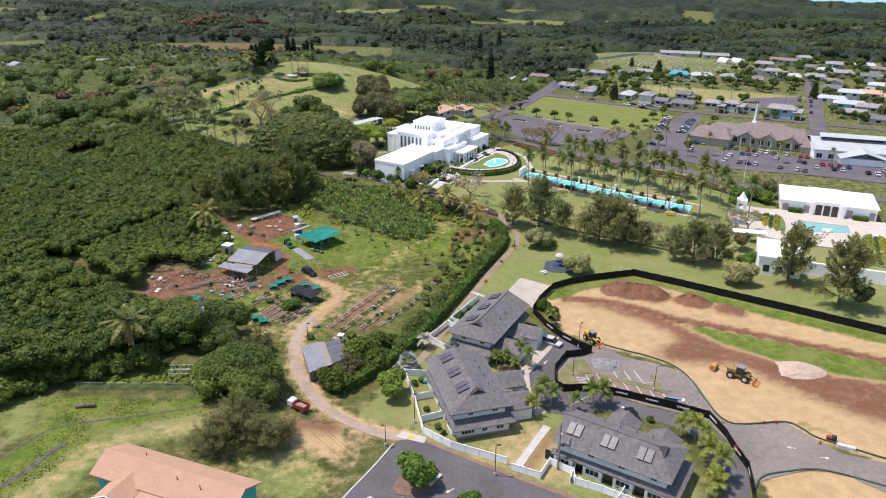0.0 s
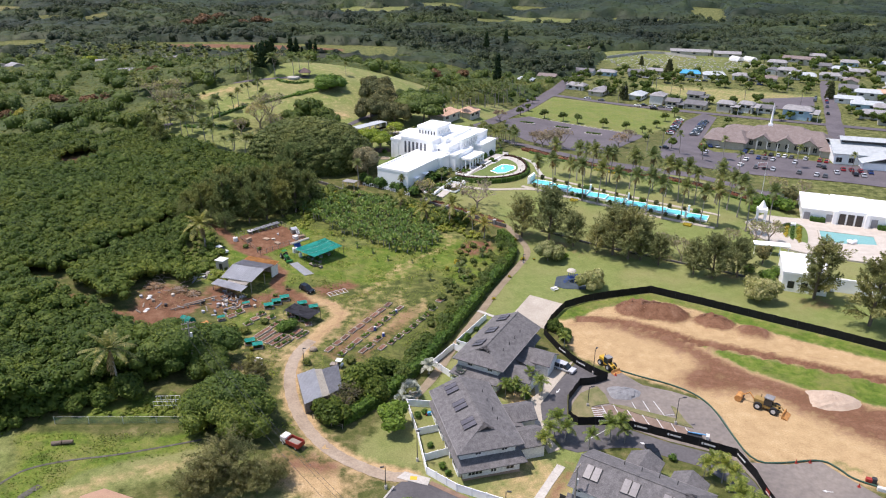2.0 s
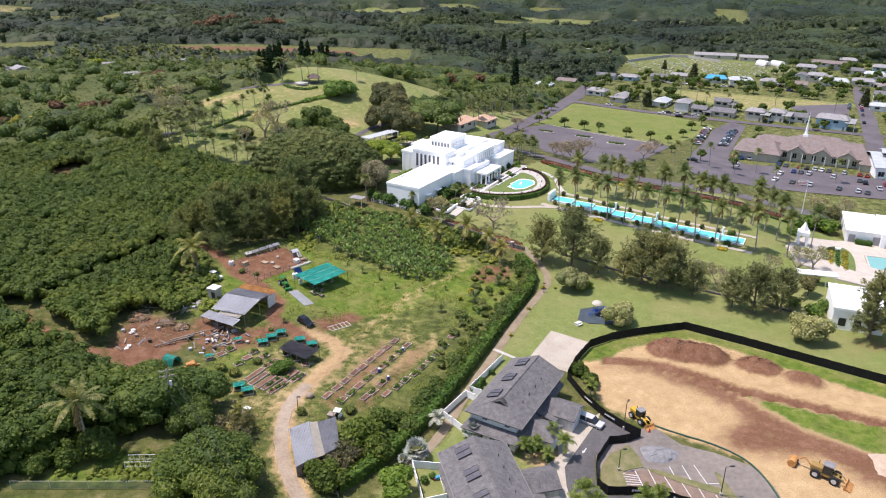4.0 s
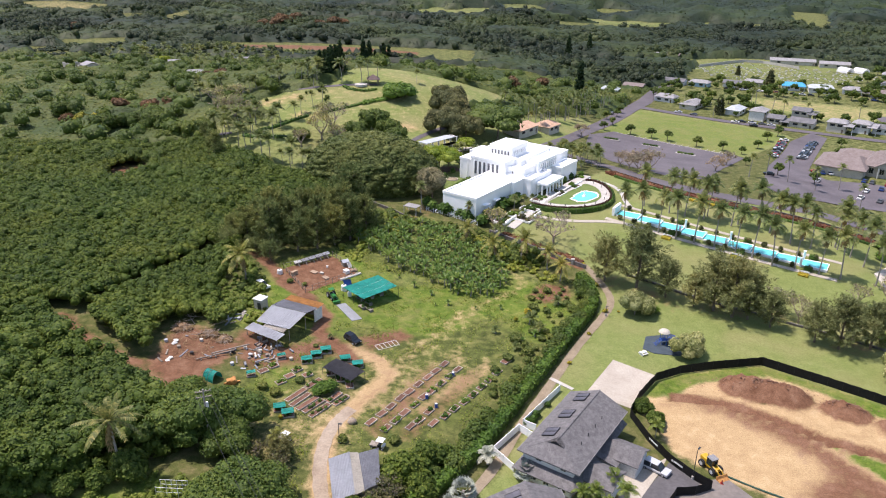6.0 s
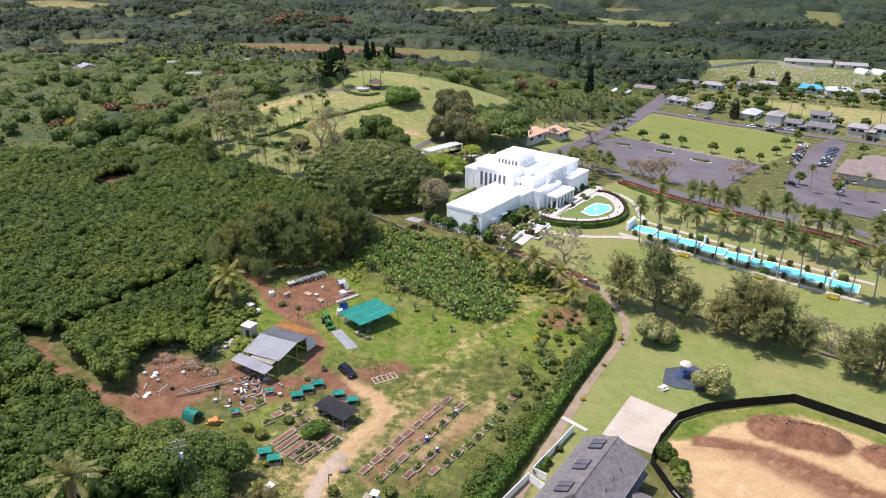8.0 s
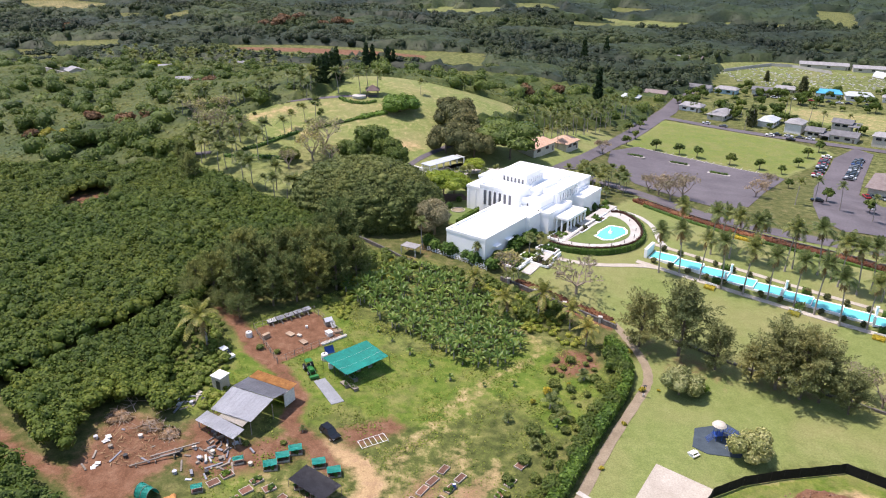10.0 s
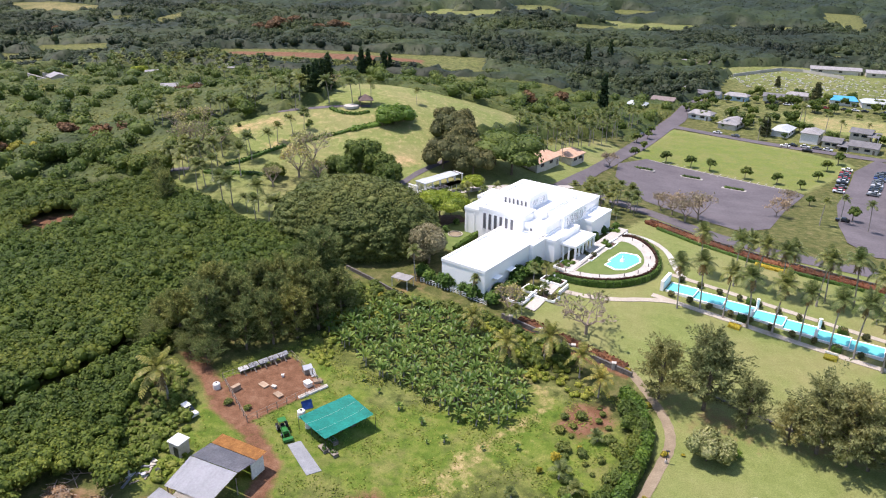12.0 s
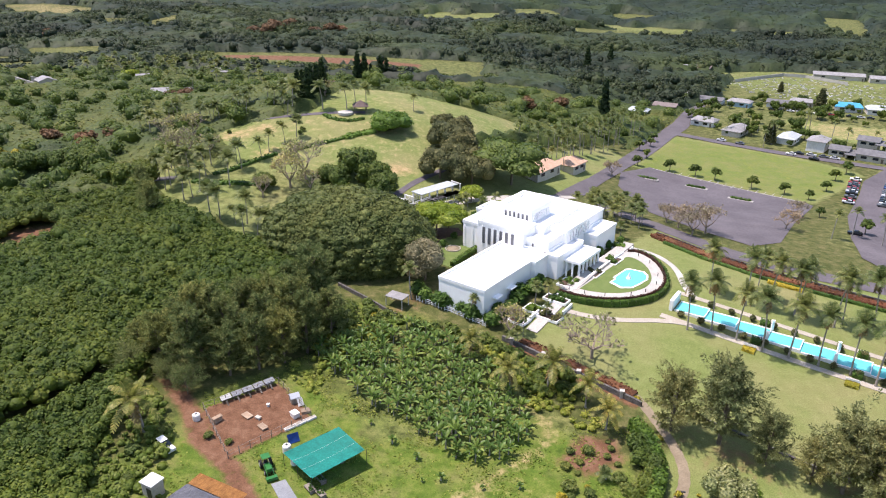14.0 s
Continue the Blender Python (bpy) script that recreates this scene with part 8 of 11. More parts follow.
def car(x, y, turn, paint, label, long=4.6, wide=1.8, high=1.5, group="", van=False, lift=0.0):
    root = thing("car", label, "car", flat(x, y, turn, lift), group)
    L, W = long / 2, wide / 2
    bm = bmesh.new()
    box(bm, -L, -W, 0.28, L, W, 0.86, bevel=0.14)
    part("body", bm, paint, root)
    c0, c1, t0, t1 = (-L + 0.1, L - 1.15, -L + 0.5, L - 2.0) if van else (-L + 0.5, L - 1.25, -L + 1.15, L - 2.1)
    bm = bmesh.new()
    rings = [[(c0, -W + 0.06, 0.8), (c1, -W + 0.06, 0.8), (c1, W - 0.06, 0.8), (c0, W - 0.06, 0.8)], [(t0, -W + 0.25, high - 0.06), (t1, -W + 0.25, high - 0.06), (t1, W - 0.25, high - 0.06), (t0, W - 0.25, high - 0.06)]]
    rows = loft(bm, rings)
    bm.faces.new(rows[1])
    part("cabin_glass", bm, GLASS, root)
    part("roof", boxed(t0 + 0.02, -W + 0.24, high - 0.08, t1 - 0.02, W - 0.24, high, bevel=0.03), paint, root)
    for s in (1, -1):
        part("pillar", boxed((t0 + t1) / 2 - 0.06, s * (W - 0.15) - 0.06, 0.8, (t0 + t1) / 2 + 0.06, s * (W - 0.15) + 0.06, high - 0.08), paint, root)
        part("headlight", boxed(L - 0.2, s * W * 0.7 - 0.2, 0.58, L + 0.01, s * W * 0.7 + 0.2, 0.74, bevel=0.02), LAMP_GLASS, root)
        for wx in (-L + 0.85, L - 0.85):
            wheel(root, wx, s * (W - 0.1), 0.32, 0.22)
    return root


# shack with three roofs, lean-to and clutter
def gz(x, y, h):
    return (x, y, ground(-54, 187) + h)


shack = thing("farm_shack", "ramshackle farm shed with grey tin and rusted roofs", "shed", pose(0, 0, 0))
part("roof_sheet", sheet_roof([gz(-60.6, 182.4, 3.0), gz(-51.9, 180.2, 3.0), gz(-50.0, 186.0, 4.1), gz(-59.2, 188.4, 4.1)], 0.05, 0, 16), TIN, shack, "pale grey corrugated roof")
part("roof_sheet", sheet_roof([gz(-59.2, 188.6, 4.05), gz(-50.0, 186.2, 4.05), gz(-48.7, 190.0, 3.45), gz(-58.0, 192.8, 3.45)], 0.05, 0, 16), DARK_TIN, shack, "dark grey corrugated roof")
part("roof_sheet", sheet_roof([gz(-58.0, 193.0, 3.36), gz(-48.7, 190.2, 3.36), gz(-48.0, 192.6, 3.34), gz(-57.3, 195.6, 3.34)], 0.05, 0, 16), RUSTY_TIN, shack, "rusted orange roof sheets")
part("roof_sheet", sheet_roof([gz(-62.2, 179.6, 2.5), gz(-53.2, 175.8, 2.5), gz(-52.2, 178.3, 2.8), gz(-61.2, 182.2, 2.8)], 0.05, 0, 14), TIN, shack, "long grey lean-to roof")
part("roof_sheet", sheet_roof([gz(-58.5, 181.2, 2.6), gz(-53.0, 179.2, 2.6), gz(-52.6, 180.6, 2.8), gz(-58.2, 182.4, 2.8)], 0.05), CREAM, shack, "cream roof panel")
for x, y in ((-60.3, 182.8), (-52.2, 180.6), (-50.4, 186), (-49.1, 191.8), (-57.2, 194.4), (-59, 188.4), (-61.8, 180), (-53.4, 176.4), (-57.6, 178), (-55, 187)):
    part("post", tubes([(gz(x, y, -0.3), gz(x, y, 2.5 if y < 181 else 3.0), 0.09, 0.08)], 6), TIMBER, shack)
part("back_wall", prism(bmesh.new(), [(-60, 188), (-59.8, 187.9), (-57.2, 194.6), (-57.4, 194.7)], ground(-54, 187), ground(-54, 187) + 2.9), TIMBER, shack)
part("side_wall", prism(bmesh.new(), [(-49.6, 189.5), (-49.4, 189.4), (-48.5, 192.1), (-48.7, 192.2)], ground(-54, 187), ground(-54, 187) + 2.9), WALL, shack)
part("end_wall", prism(bmesh.new(), [(-57.3, 194.7), (-48.6, 192.0), (-48.6, 192.2), (-57.3, 194.9)], ground(-54, 187), ground(-54, 187) + 2.8), TIMBER, shack)
out = thing("tool_shed", "small pale upright tool shed with open doorway", "shed", flat(-63.8, 192.6, -18))
part("wall", boxed(-1.2, -1.1, -0.2, 1.2, 1.1, 2.6, bevel=0.02), CREAM, out)
part("roof", boxed(-1.35, -1.3, 2.6, 1.35, 1.3, 2.75), PLASTIC, out)
# dark sheet on the closed wall, standing for shade inside the open doorway
part("doorway", boxed(-0.1, -1.14, 0, 0.9, -1.08, 1.9), DARK, out)

# garden court, covered walk and railed terrace behind the temple
COURT = [(-38.6, 290), (-36, 297), (-30, 300), (-25.4, 294.4), (-31.8, 279), (-34, 280)]
drape("garden_lawn", COURT, LAWN, 0.08, 1.5, 0.1, "small clipped lawn in a walled court", "lawn")
ring = thing("ring_bed", "round soil bed with a pale stone rim in a lawn", "flower bed", flat(-33.2, 290.2))
part("soil", tube(bmesh.new(), (0, 0, -0.2), (0, 0, 0.2), 1.7, 1.6, 20), EARTH_PATH, ring)
for k in range(24):
    a = k * math.pi / 12
    part("rim_stone", boxed(-0.24, -0.16, -0.1, 0.24, 0.16, 0.3, bevel=0.04, m=pose(2.0 * math.cos(a), 2.0 * math.sin(a), 0, 0, 0, math.degrees(a) + 90)), CONCRETE, ring)
hedge("court_hedge", [(-25.6, 293.6), (-28.4, 287), (-31.6, 279.6)], 0.7, 1.3, HEDGE, "low clipped hedge along a white temple wall", 31, 30, 0.34)
hedge("court_hedge", [(-25.4, 295.6), (-28.8, 298.6), (-31, 300)], 0.6, 1.2, MAROON, "low reddish hedge beside a temple wall", 32, 30, 0.34)
drape("mulch_bed", [(-43.5, 294), (-40, 304), (-34.5, 306), (-31, 301), (-36, 298), (-39, 291)], MULCH, 0.07, 1.5, 0.05, "dark mulch bed under spreading garden trees", "mulch bed")
plant(tree_shape("grey_tree", 77, 9.5, 5.2, 12, 2600, 0.36, foliage("grey_leaf", (0.11, 0.115, 0.065), (0.165, 0.165, 0.1), (0.25, 0.24, 0.16), 0.7, 0.3), 0.1, 0.95, "twiggy grey-leaved tree beside a temple wall"), [(-37, 271.5, 1.0), (-38.5, 277.5, 0.85)], "grey trees by the temple")
walk_roof = thing("covered_walk", "long covered walk with a flat grey roof", "covered walk", pose(0, 0, 0))
a0, a1 = Vector((-51.7, 308.3)), Vector((-38, 331))
along = (a1 - a0).normalized()
side = Vector((-along.y, along.x))
for k in range(7):
    p, q = a0.lerp(a1, k / 7), a0.lerp(a1, (k + 1) / 7 - 0.006)
    z = ground(*p) + 2.6
    part("roof_slab", sheet_roof([(*(p - side * 1.3), z), (*(q - side * 1.3), z), (*(q + side * 1.3), z), (*(p + side * 1.3), z)], 0.18), SHINGLE, walk_roof)
    for e in (-1.1, 1.1):
        c = p + side * e
        part("post", boxed(c.x - 0.1, c.y - 0.1, z - 3.0, c.x + 0.1, c.y + 0.1, z - 0.18), TRIM, walk_roof)
railing("terrace_fence", [(-55.7, 315.6), (-50.3, 325.6), (-45.9, 324.3), (-51.7, 313.9), (-55.7, 315.6)], 1.5, "white slatted fence round a small terrace", "fence", TRIM, 0.8, (0.2, 0.5, 0.8, 1.1, 1.4), 0.12)
rng_court = np.random.default_rng(64)
COURT_PALM = palm_shape("court_palm", 65, 3.4, 14, 2.6, 0.8, 0.4, FROND, 0.14, "bushy green palm behind the temple", thatch=False)
plant(COURT_PALM, [(-34.5, 325, 1.0), (-31, 329, 1.1), (-29, 324, 0.9), (-37, 322, 0.9), (-40, 316, 0.9), (-26.5, 331, 1.0), (-43, 309, 0.8), (-32, 334, 1.0)], "court palms")
plant(shrub_shape("court_shrub", 66, 2.0, 1.8, HEDGE, "rounded green shrub in the temple garden", 300, 0.34), [(float(x), float(y), float(rng_court.uniform(0.6, 1.1))) for x, y in ((-46, 303), (-44, 300), (-42, 306), (-47, 307), (-45, 312), (-38, 310), (-34, 312), (-31, 316), (-28, 319), (-36, 317), (-40, 321), (-25, 326), (-22, 330), (-33, 309), (-30, 308))], "shrubs of the temple garden")

# chicken pen
railing("pen_fence", PEN + [PEN[0]], 1.5, "wire fence round a bare red soil pen", "fence", TIMBER, 2.0, (0.45, 0.96), 0.05)
coop = thing("chicken_coop", "row of low roosting sheds along the pen's back fence", "coop", flat(-60.8, 220.6, 49.5))
for k in range(5):
    part("shed_roof", sheet_roof([(-5.4 + k * 2.2, -0.6, 0.95), (-3.4 + k * 2.2, -0.6, 0.95), (-3.4 + k * 2.2, 0.6, 1.25), (-5.4 + k * 2.2, 0.6, 1.25)], 0.05), (TIN, PLASTIC)[k == 0], coop)
    part("shed_wall", boxed(-5.3 + k * 2.2, 0.35, -0.3, -3.5 + k * 2.2, 0.5, 1.1), TIMBER, coop)
    part("post", boxed(-5.3 + k * 2.2, -0.55, -0.3, -5.2 + k * 2.2, -0.45, 0.95), TIMBER, coop)
    part("ramp", sheet_roof([(-4.7 + k * 2.2, -1.5, 0.05), (-4.4 + k * 2.2, -1.5, 0.05), (-4.4 + k * 2.2, -0.5, 0.8), (-4.7 + k * 2.2, -0.5, 0.8)], 0.04), TIMBER, coop)
hut = thing("pen_hut", "small grey hut with a pitched roof and a white sloping panel", "hut", flat(-51.6, 220.6, 40), "hutches and boxes of the pen")
part("wall", boxed(-0.8, -0.8, -0.2, 0.8, 0.8, 1.3, bevel=0.03), TIMBER, hut)
part("roof", sloped(gable(-0.8, -0.8, 0.8, 0.8, 1.3, 1.9, "x", 0.15, 0), 0.06), TIN, hut)
part("panel", sheet_roof([(0.1, -2.1, 0.1), (1.2, -2.1, 0.1), (1.2, -0.9, 1.2), (0.1, -0.9, 1.2)], 0.05), PLASTIC, hut, "white sloping panel")
BOARD = surface("weathered_board", (0.24, 0.165, 0.11), (0.38, 0.285, 0.2), 1.5, 0.9, 0.3, 0.02, 0, 8, "Object", 0.2)
for x, y, turn, w, d, h, mat, lab in ((-50.0, 216.6, -38, 1.5, 1.2, 0.9, WALL, "low whitish hutch in the pen"), (-62.5, 211.4, 60, 1.7, 0.7, 1.1, BOARD, "tan wooden nest box in the pen"), (-58.2, 214.3, -30, 1.9, 1.2, 0.25, BOARD, "flat wooden pallet in the pen"),
                                      (-54.3, 212.1, -35, 1.8, 1.1, 0.3, BOARD, "low wooden crate in the pen"), (-56.0, 214.1, -20, 0.9, 0.6, 0.5, CREAM, "pale tub in the pen"), (-48.6, 218.2, 30, 1.5, 1.1, 0.5, BOARD, "low timber frame in the pen"), (-55.7, 217.9, 10, 0.45, 0.45, 0.6, WALL, "small white feeder in the pen")):
    b = thing("hutch", lab, "hutch", flat(x, y, turn), "hutches and boxes of the pen")
    part("box", boxed(-w / 2, -d / 2, -0.1, w / 2, d / 2, h * 0.85, bevel=0.06), mat, b)
    part("lid", boxed(-w / 2 - 0.07, -d / 2 - 0.07, h * 0.85, w / 2 + 0.07, d / 2 + 0.07, h, bevel=0.02), mat, b)
for k in range(3):
    b = thing("feed_trough", "long pale feed trough by the pen fence", "trough", flat(-49.6 + k * 1.35, 213.0 + k * 1.75, 52), "pale troughs")
    part("tray", boxed(-1.0, -0.4, 0, 1.0, 0.4, 0.4, bevel=0.05), WALL, b)
    part("inside", boxed(-0.9, -0.3, 0.37, 0.9, 0.3, 0.42), CONCRETE, b)

# teal shade roof with benches, tractor, tanks
sh = thing("shade_shelter", "open shelter under a taut teal shade cloth", "shade shelter", pose(0, 0, 0))
tz = ground(-41, 206)
part("shade_cloth", sheet_roof([(-47, 203.9, tz + 3.0), (-40.4, 199.2, tz + 2.7), (-34.0, 207.4, tz + 2.8), (-40.1, 212.2, tz + 3.1)], 0.04, 0.35), TEAL, sh, "teal green shade cloth")
for u in (0.33, 0.67):
    a, b = Vector((-47 + 6.6 * u, 203.9 - 4.7 * u, tz + 3.04 - 0.3 * u)), Vector((-40.1 + 6.1 * u, 212.2 - 4.8 * u, tz + 3.14 - 0.3 * u))
    part("seam_cord", sweep([a.lerp(b, f) - Vector((0, 0, 0.33 * 4 * f * (1 - f) * 4 * u * (1 - u))) for f in np.linspace(0, 1, 7)], 0.018, 4), WALL, sh)
for u in (0, 0.5, 1):
    for w in (0, 1):
        x, y = -47 + 6.6 * u + (6.9 - 0.3 * u) * w, 203.9 - 4.7 * u + (8.3) * w
        part("pole", tubes([((x, y, ground(x, y) - 0.3), (x, y, tz + 2.9), 0.05, 0.05)], 6), DARK, sh)
for k, (x, y) in enumerate(((-42.5, 203.5), (-40.5, 205.5), (-38.6, 207.6), (-40.0, 202.0), (-41.0, 199.6), (-39.0, 199.0))):
    b = thing("nursery_bench", "low nursery bench with potted seedlings", "bench", flat(x, y, -40), "nursery benches")
    part("top", boxed(-1.0, -0.55, 0.55, 1.0, 0.55, 0.62), TIMBER, b)
    for lx in (-0.9, 0.9):
        part("leg", boxed(lx - 0.05, -0.5, -0.1, lx + 0.05, 0.5, 0.55), TIMBER, b)
    rng = np.random.default_rng(k)
    v, f = lobed(rng, [(rng.uniform(-0.8, 0.8), rng.uniform(-0.4, 0.4), 0.75, 0.22, 0.22, 0.18) for _ in range(7)], 90, 0.14, 0.8, 1)
    part("crop", mesh_of("crop", v, f), HEDGE, b)
tr = thing("tractor", "green farm tractor with a front loader bucket", "tractor", flat(-49.4, 202.4, -52))
part("hood", boxed(0.1, -0.42, 0.75, 1.9, 0.42, 1.4, bevel=0.1), TRACTOR, tr)
part("chassis", boxed(-1.2, -0.35, 0.5, 1.8, 0.35, 0.8, bevel=0.05), DARK, tr)
part("seat", boxed(-0.7, -0.3, 1.0, -0.2, 0.3, 1.5, bevel=0.08), RUBBER, tr)
part("canopy", boxed(-1.1, -0.7, 2.3, 0.3, 0.7, 2.4, bevel=0.04), TRACTOR, tr)
for sx, sy in ((-1.0, -0.6), (-1.0, 0.6), (0.2, -0.6), (0.2, 0.6)):
    part("canopy_post", tubes([((sx, sy, 0.9), (sx, sy, 2.3), 0.04, 0.04)], 6), DARK, tr)
for s in (1, -1):
    wheel(tr, -0.75, s * 0.8, 0.75, 0.42, "rear_wheel")
    wheel(tr, 1.4, s * 0.65, 0.45, 0.28, "front_wheel")
    part("loader_arm", tubes([((0.4, s * 0.55, 1.2), (2.2, s * 0.55, 0.9), 0.07, 0.06), ((2.2, s * 0.55, 0.9), (2.8, s * 0.55, 0.35), 0.06, 0.06)], 6), TRACTOR, tr)
part("bucket", prism_y(2.6, 3.3, [(-0.9, 0.05), (0.9, 0.05), (0.9, 0.55), (-0.9, 0.55)]), TRACTOR, tr)


def tank(x, y, r, h, mat, label, name="water_tank"):
    b = thing(name, label, "tank", flat(x, y))
    bm = bmesh.new()
    rows = loft(bm, [[(q * math.cos(a), q * math.sin(a), z) for a in np.arange(16) * math.pi / 8] for q, z in ((r, -0.1), (r, h * 0.8), (r * 0.9, h * 0.93), (r * 0.4, h), (0.1, h))])
    bm.faces.new(rows[-1])
    part("shell", bm, mat, b)
    part("lid", tube(bmesh.new(), (0, 0, h), (0, 0, h + 0.08), r * 0.3, r * 0.3, 12), DARK, b)
    part("outlet", tubes([((r * 0.9, 0, 0.2), (r * 1.2, 0, 0.2), 0.05, 0.05)], 6), DARK, b)
    return b


tank(-47.8, 207.2, 0.75, 1.5, PLASTIC, "white plastic water tank beside the pen")
tank(-66.3, 211, 0.7, 1.2, PLASTIC, "white plastic tank by the track")
tank(-45.6, 204.6, 0.5, 1.2, PLASTIC, "small white plastic tank")
tarp = thing("tarp_frame", "blue tarp leaning on a low frame", "tarp", flat(-47.4, 209.6, 40))
part("tarp", sheet_roof([(-1, 0, 0.1), (1, 0, 0.1), (1, 0.9, 1.5), (-1, 0.9, 1.5)], 0.03, 0.2), BLUE, tarp)
part("frame", tubes([((-1, 0.9, 0), (-1, 0.9, 1.5), 0.04, 0.04), ((1, 0.9, 0), (1, 0.9, 1.5), 0.04, 0.04)], 5), TIMBER, tarp)
drape("long_slab", [(-47.4, 199.2), (-45.6, 200.8), (-39.6, 194.6), (-41.6, 192.9)], surface("grey_sheeting", (0.19, 0.2, 0.215), (0.26, 0.27, 0.285), 0.6, 0.8, 0.2, 0.02), 0.10, 3, 0.12, "long flat grey sheeting on the ground", "sheeting", "thing")
car(-39.0, 184.4, -38, CAR_BLACK, "black four-wheel-drive car parked on red soil", 4.6, 1.9, 1.7, van=True)
car(-67.5, 202.5, -30, PLASTIC, "white van partly hidden beside bushes", 4.2, 1.8, 1.7, van=True)
for x, y, turn, lab in ((-41.3, 148.4, -25, "small white utility cart parked on dry grass"), (-24.6, 150.8, -10, "white utility cart behind a tin shed")):
    c = thing("utility_cart", lab, "utility cart", flat(x, y, turn), "white utility carts")
    part("bed", boxed(-1.4, -0.65, 0.45, 0.2, 0.65, 0.75, bevel=0.04), TIMBER, c)
    part("front", boxed(0.9, -0.6, 0.4, 1.4, 0.6, 0.9, bevel=0.1), PLASTIC, c)
    part("seat", boxed(0.1, -0.55, 0.5, 0.6, 0.55, 0.85, bevel=0.05), RUBBER, c)
    part("canopy", boxed(-0.1, -0.7, 1.75, 1.3, 0.7, 1.85, bevel=0.04), PLASTIC, c)
    for sx, sy in ((0, -0.6), (0, 0.6), (1.2, -0.6), (1.2, 0.6)):
        part("post", tubes([((sx, sy, 0.7), (sx, sy, 1.75), 0.03, 0.03)], 5), DARK, c)
    for s in (1, -1):
        wheel(c, -0.9, s * 0.6, 0.28, 0.2)
        wheel(c, 1.1, s * 0.6, 0.28, 0.2)

# raised garden beds
rng_bed = np.random.default_rng(19)


BED_BOARD = surface("grey_board", (0.26, 0.22, 0.18), (0.44, 0.39, 0.33), 1.5, 0.9, 0.3, 0.02, 0, 8, "Object", 0.25)


def bed(x, y, turn, w, d, green=0.0, cover=None, label=""):
    b = thing("garden_bed", label or ("raised timber bed of bare red soil" if green < 0.2 else "raised timber bed with leafy vegetables"), "garden bed", flat(x, y, turn), "raised garden beds")
    for x0, y0, x1, y1 in ((-w / 2, -d / 2, w / 2, -d / 2 + 0.1), (-w / 2, d / 2 - 0.1, w / 2, d / 2), (-w / 2, -d / 2 + 0.1, -w / 2 + 0.1, d / 2 - 0.1), (w / 2 - 0.1, -d / 2 + 0.1, w / 2, d / 2 - 0.1)):
        part("board", boxed(x0, y0, -0.2, x1, y1, 0.3), BED_BOARD, b)
    part("soil", boxed(-w / 2 + 0.08, -d / 2 + 0.08, -0.2, w / 2 - 0.08, d / 2 - 0.08, 0.24), SOIL, b)
    if green > 0.15:
        leaf = (HEDGE, BRIGHT)[int(rng_bed.random() < 0.4)]
        for _ in range(int(3 + 4 * green)):
            v, f = lobed(rng_bed, [(rng_bed.uniform(-w, w) * 0.38, rng_bed.uniform(-d, d) * 0.38, 0.38, 0.36, 0.36, 0.27)], 24, 0.2, 0.8, 1)
            part("foliage", mesh_of("foliage", v, f), leaf, b)
    if cover:
        part("cover", sheet_roof([(-w / 2, -d / 2, 1.1), (w / 2, -d / 2, 1.1), (w / 2, d / 2, 1.2), (-w / 2, d / 2, 1.2)], 0.03, 0.12), cover, b, "teal shade cloth cover")
        for sx in (-w / 2 + 0.05, w / 2 - 0.05):
            for sy in (-d / 2 + 0.05, d / 2 - 0.05):
                part("post", tubes([((sx, sy, 0), (sx, sy, 1.15), 0.04, 0.04)], 5), TIMBER, b)
    return b


ROW_A = [(-27.6, 157.4), (-26.3, 160.3), (-25.1, 163), (-23.9, 166.2), (-22.7, 168.6), (-21.4, 171.7), (-20, 174.7), (-18.8, 177.3), (-17.5, 180.4)]
ROW_B = [(-24.4, 156.2), (-23.2, 159), (-22.1, 161.7), (-20.7, 164.6), (-19.5, 167.7), (-18.3, 169.9), (-16.9, 173), (-15.6, 176.2), (-14.4, 179), (-20.1, 157.9), (-18.9, 160.1), (-17.6, 163.2), (-16.1, 159.8)]
ROW_C = [(-14.3, 162.5), (-12.9, 165.2), (-11.3, 167.9), (-10, 170.6), (-8.6, 173.7), (-7.3, 176.7), (-6, 179.8)]
for n, (x, y) in enumerate(ROW_A + ROW_B):
    bed(x, y, 65.8 + rng_bed.uniform(-4, 4), rng_bed.uniform(2.1, 2.5), rng_bed.uniform(1.15, 1.4), 0.0 if n < 9 else float(rng_bed.choice([0, 0, 0.3, 0.7])))
for x, y in ROW_C:
    bed(x, y, 65.8 + rng_bed.uniform(-4, 4), 2.3, 1.3, float(rng_bed.choice([0.3, 0.6, 0.9])))
bed(-4.6, 184.5, 60, 2.2, 1.6)
for x, y in ((-51.8, 170.1), (-53.1, 167.8), (-46.7, 170.1), (-47.4, 167.6), (-48.3, 165.1), (-44.1, 169)):
    bed(x, y, 50 + rng_bed.uniform(-5, 5), 2.0, 1.5, float(rng_bed.choice([0, 0, 0.6])))
for n, (x, y) in enumerate(((-43.9, 161.8), (-42.6, 160.5), (-40.9, 159.8), (-39.5, 159.3), (-37.9, 158.3), (-36.6, 163), (-35, 162.4))):
    bed(x, y, 64 + rng_bed.uniform(-2, 2), 5.2 if n < 5 else 4.0, 1.2, (0, 0, 0.1, 0.5, 0.7, 0.2, 0.5)[n])
bed(-41.9, 166.4, 62, 4.0, 1.3, 0.2)
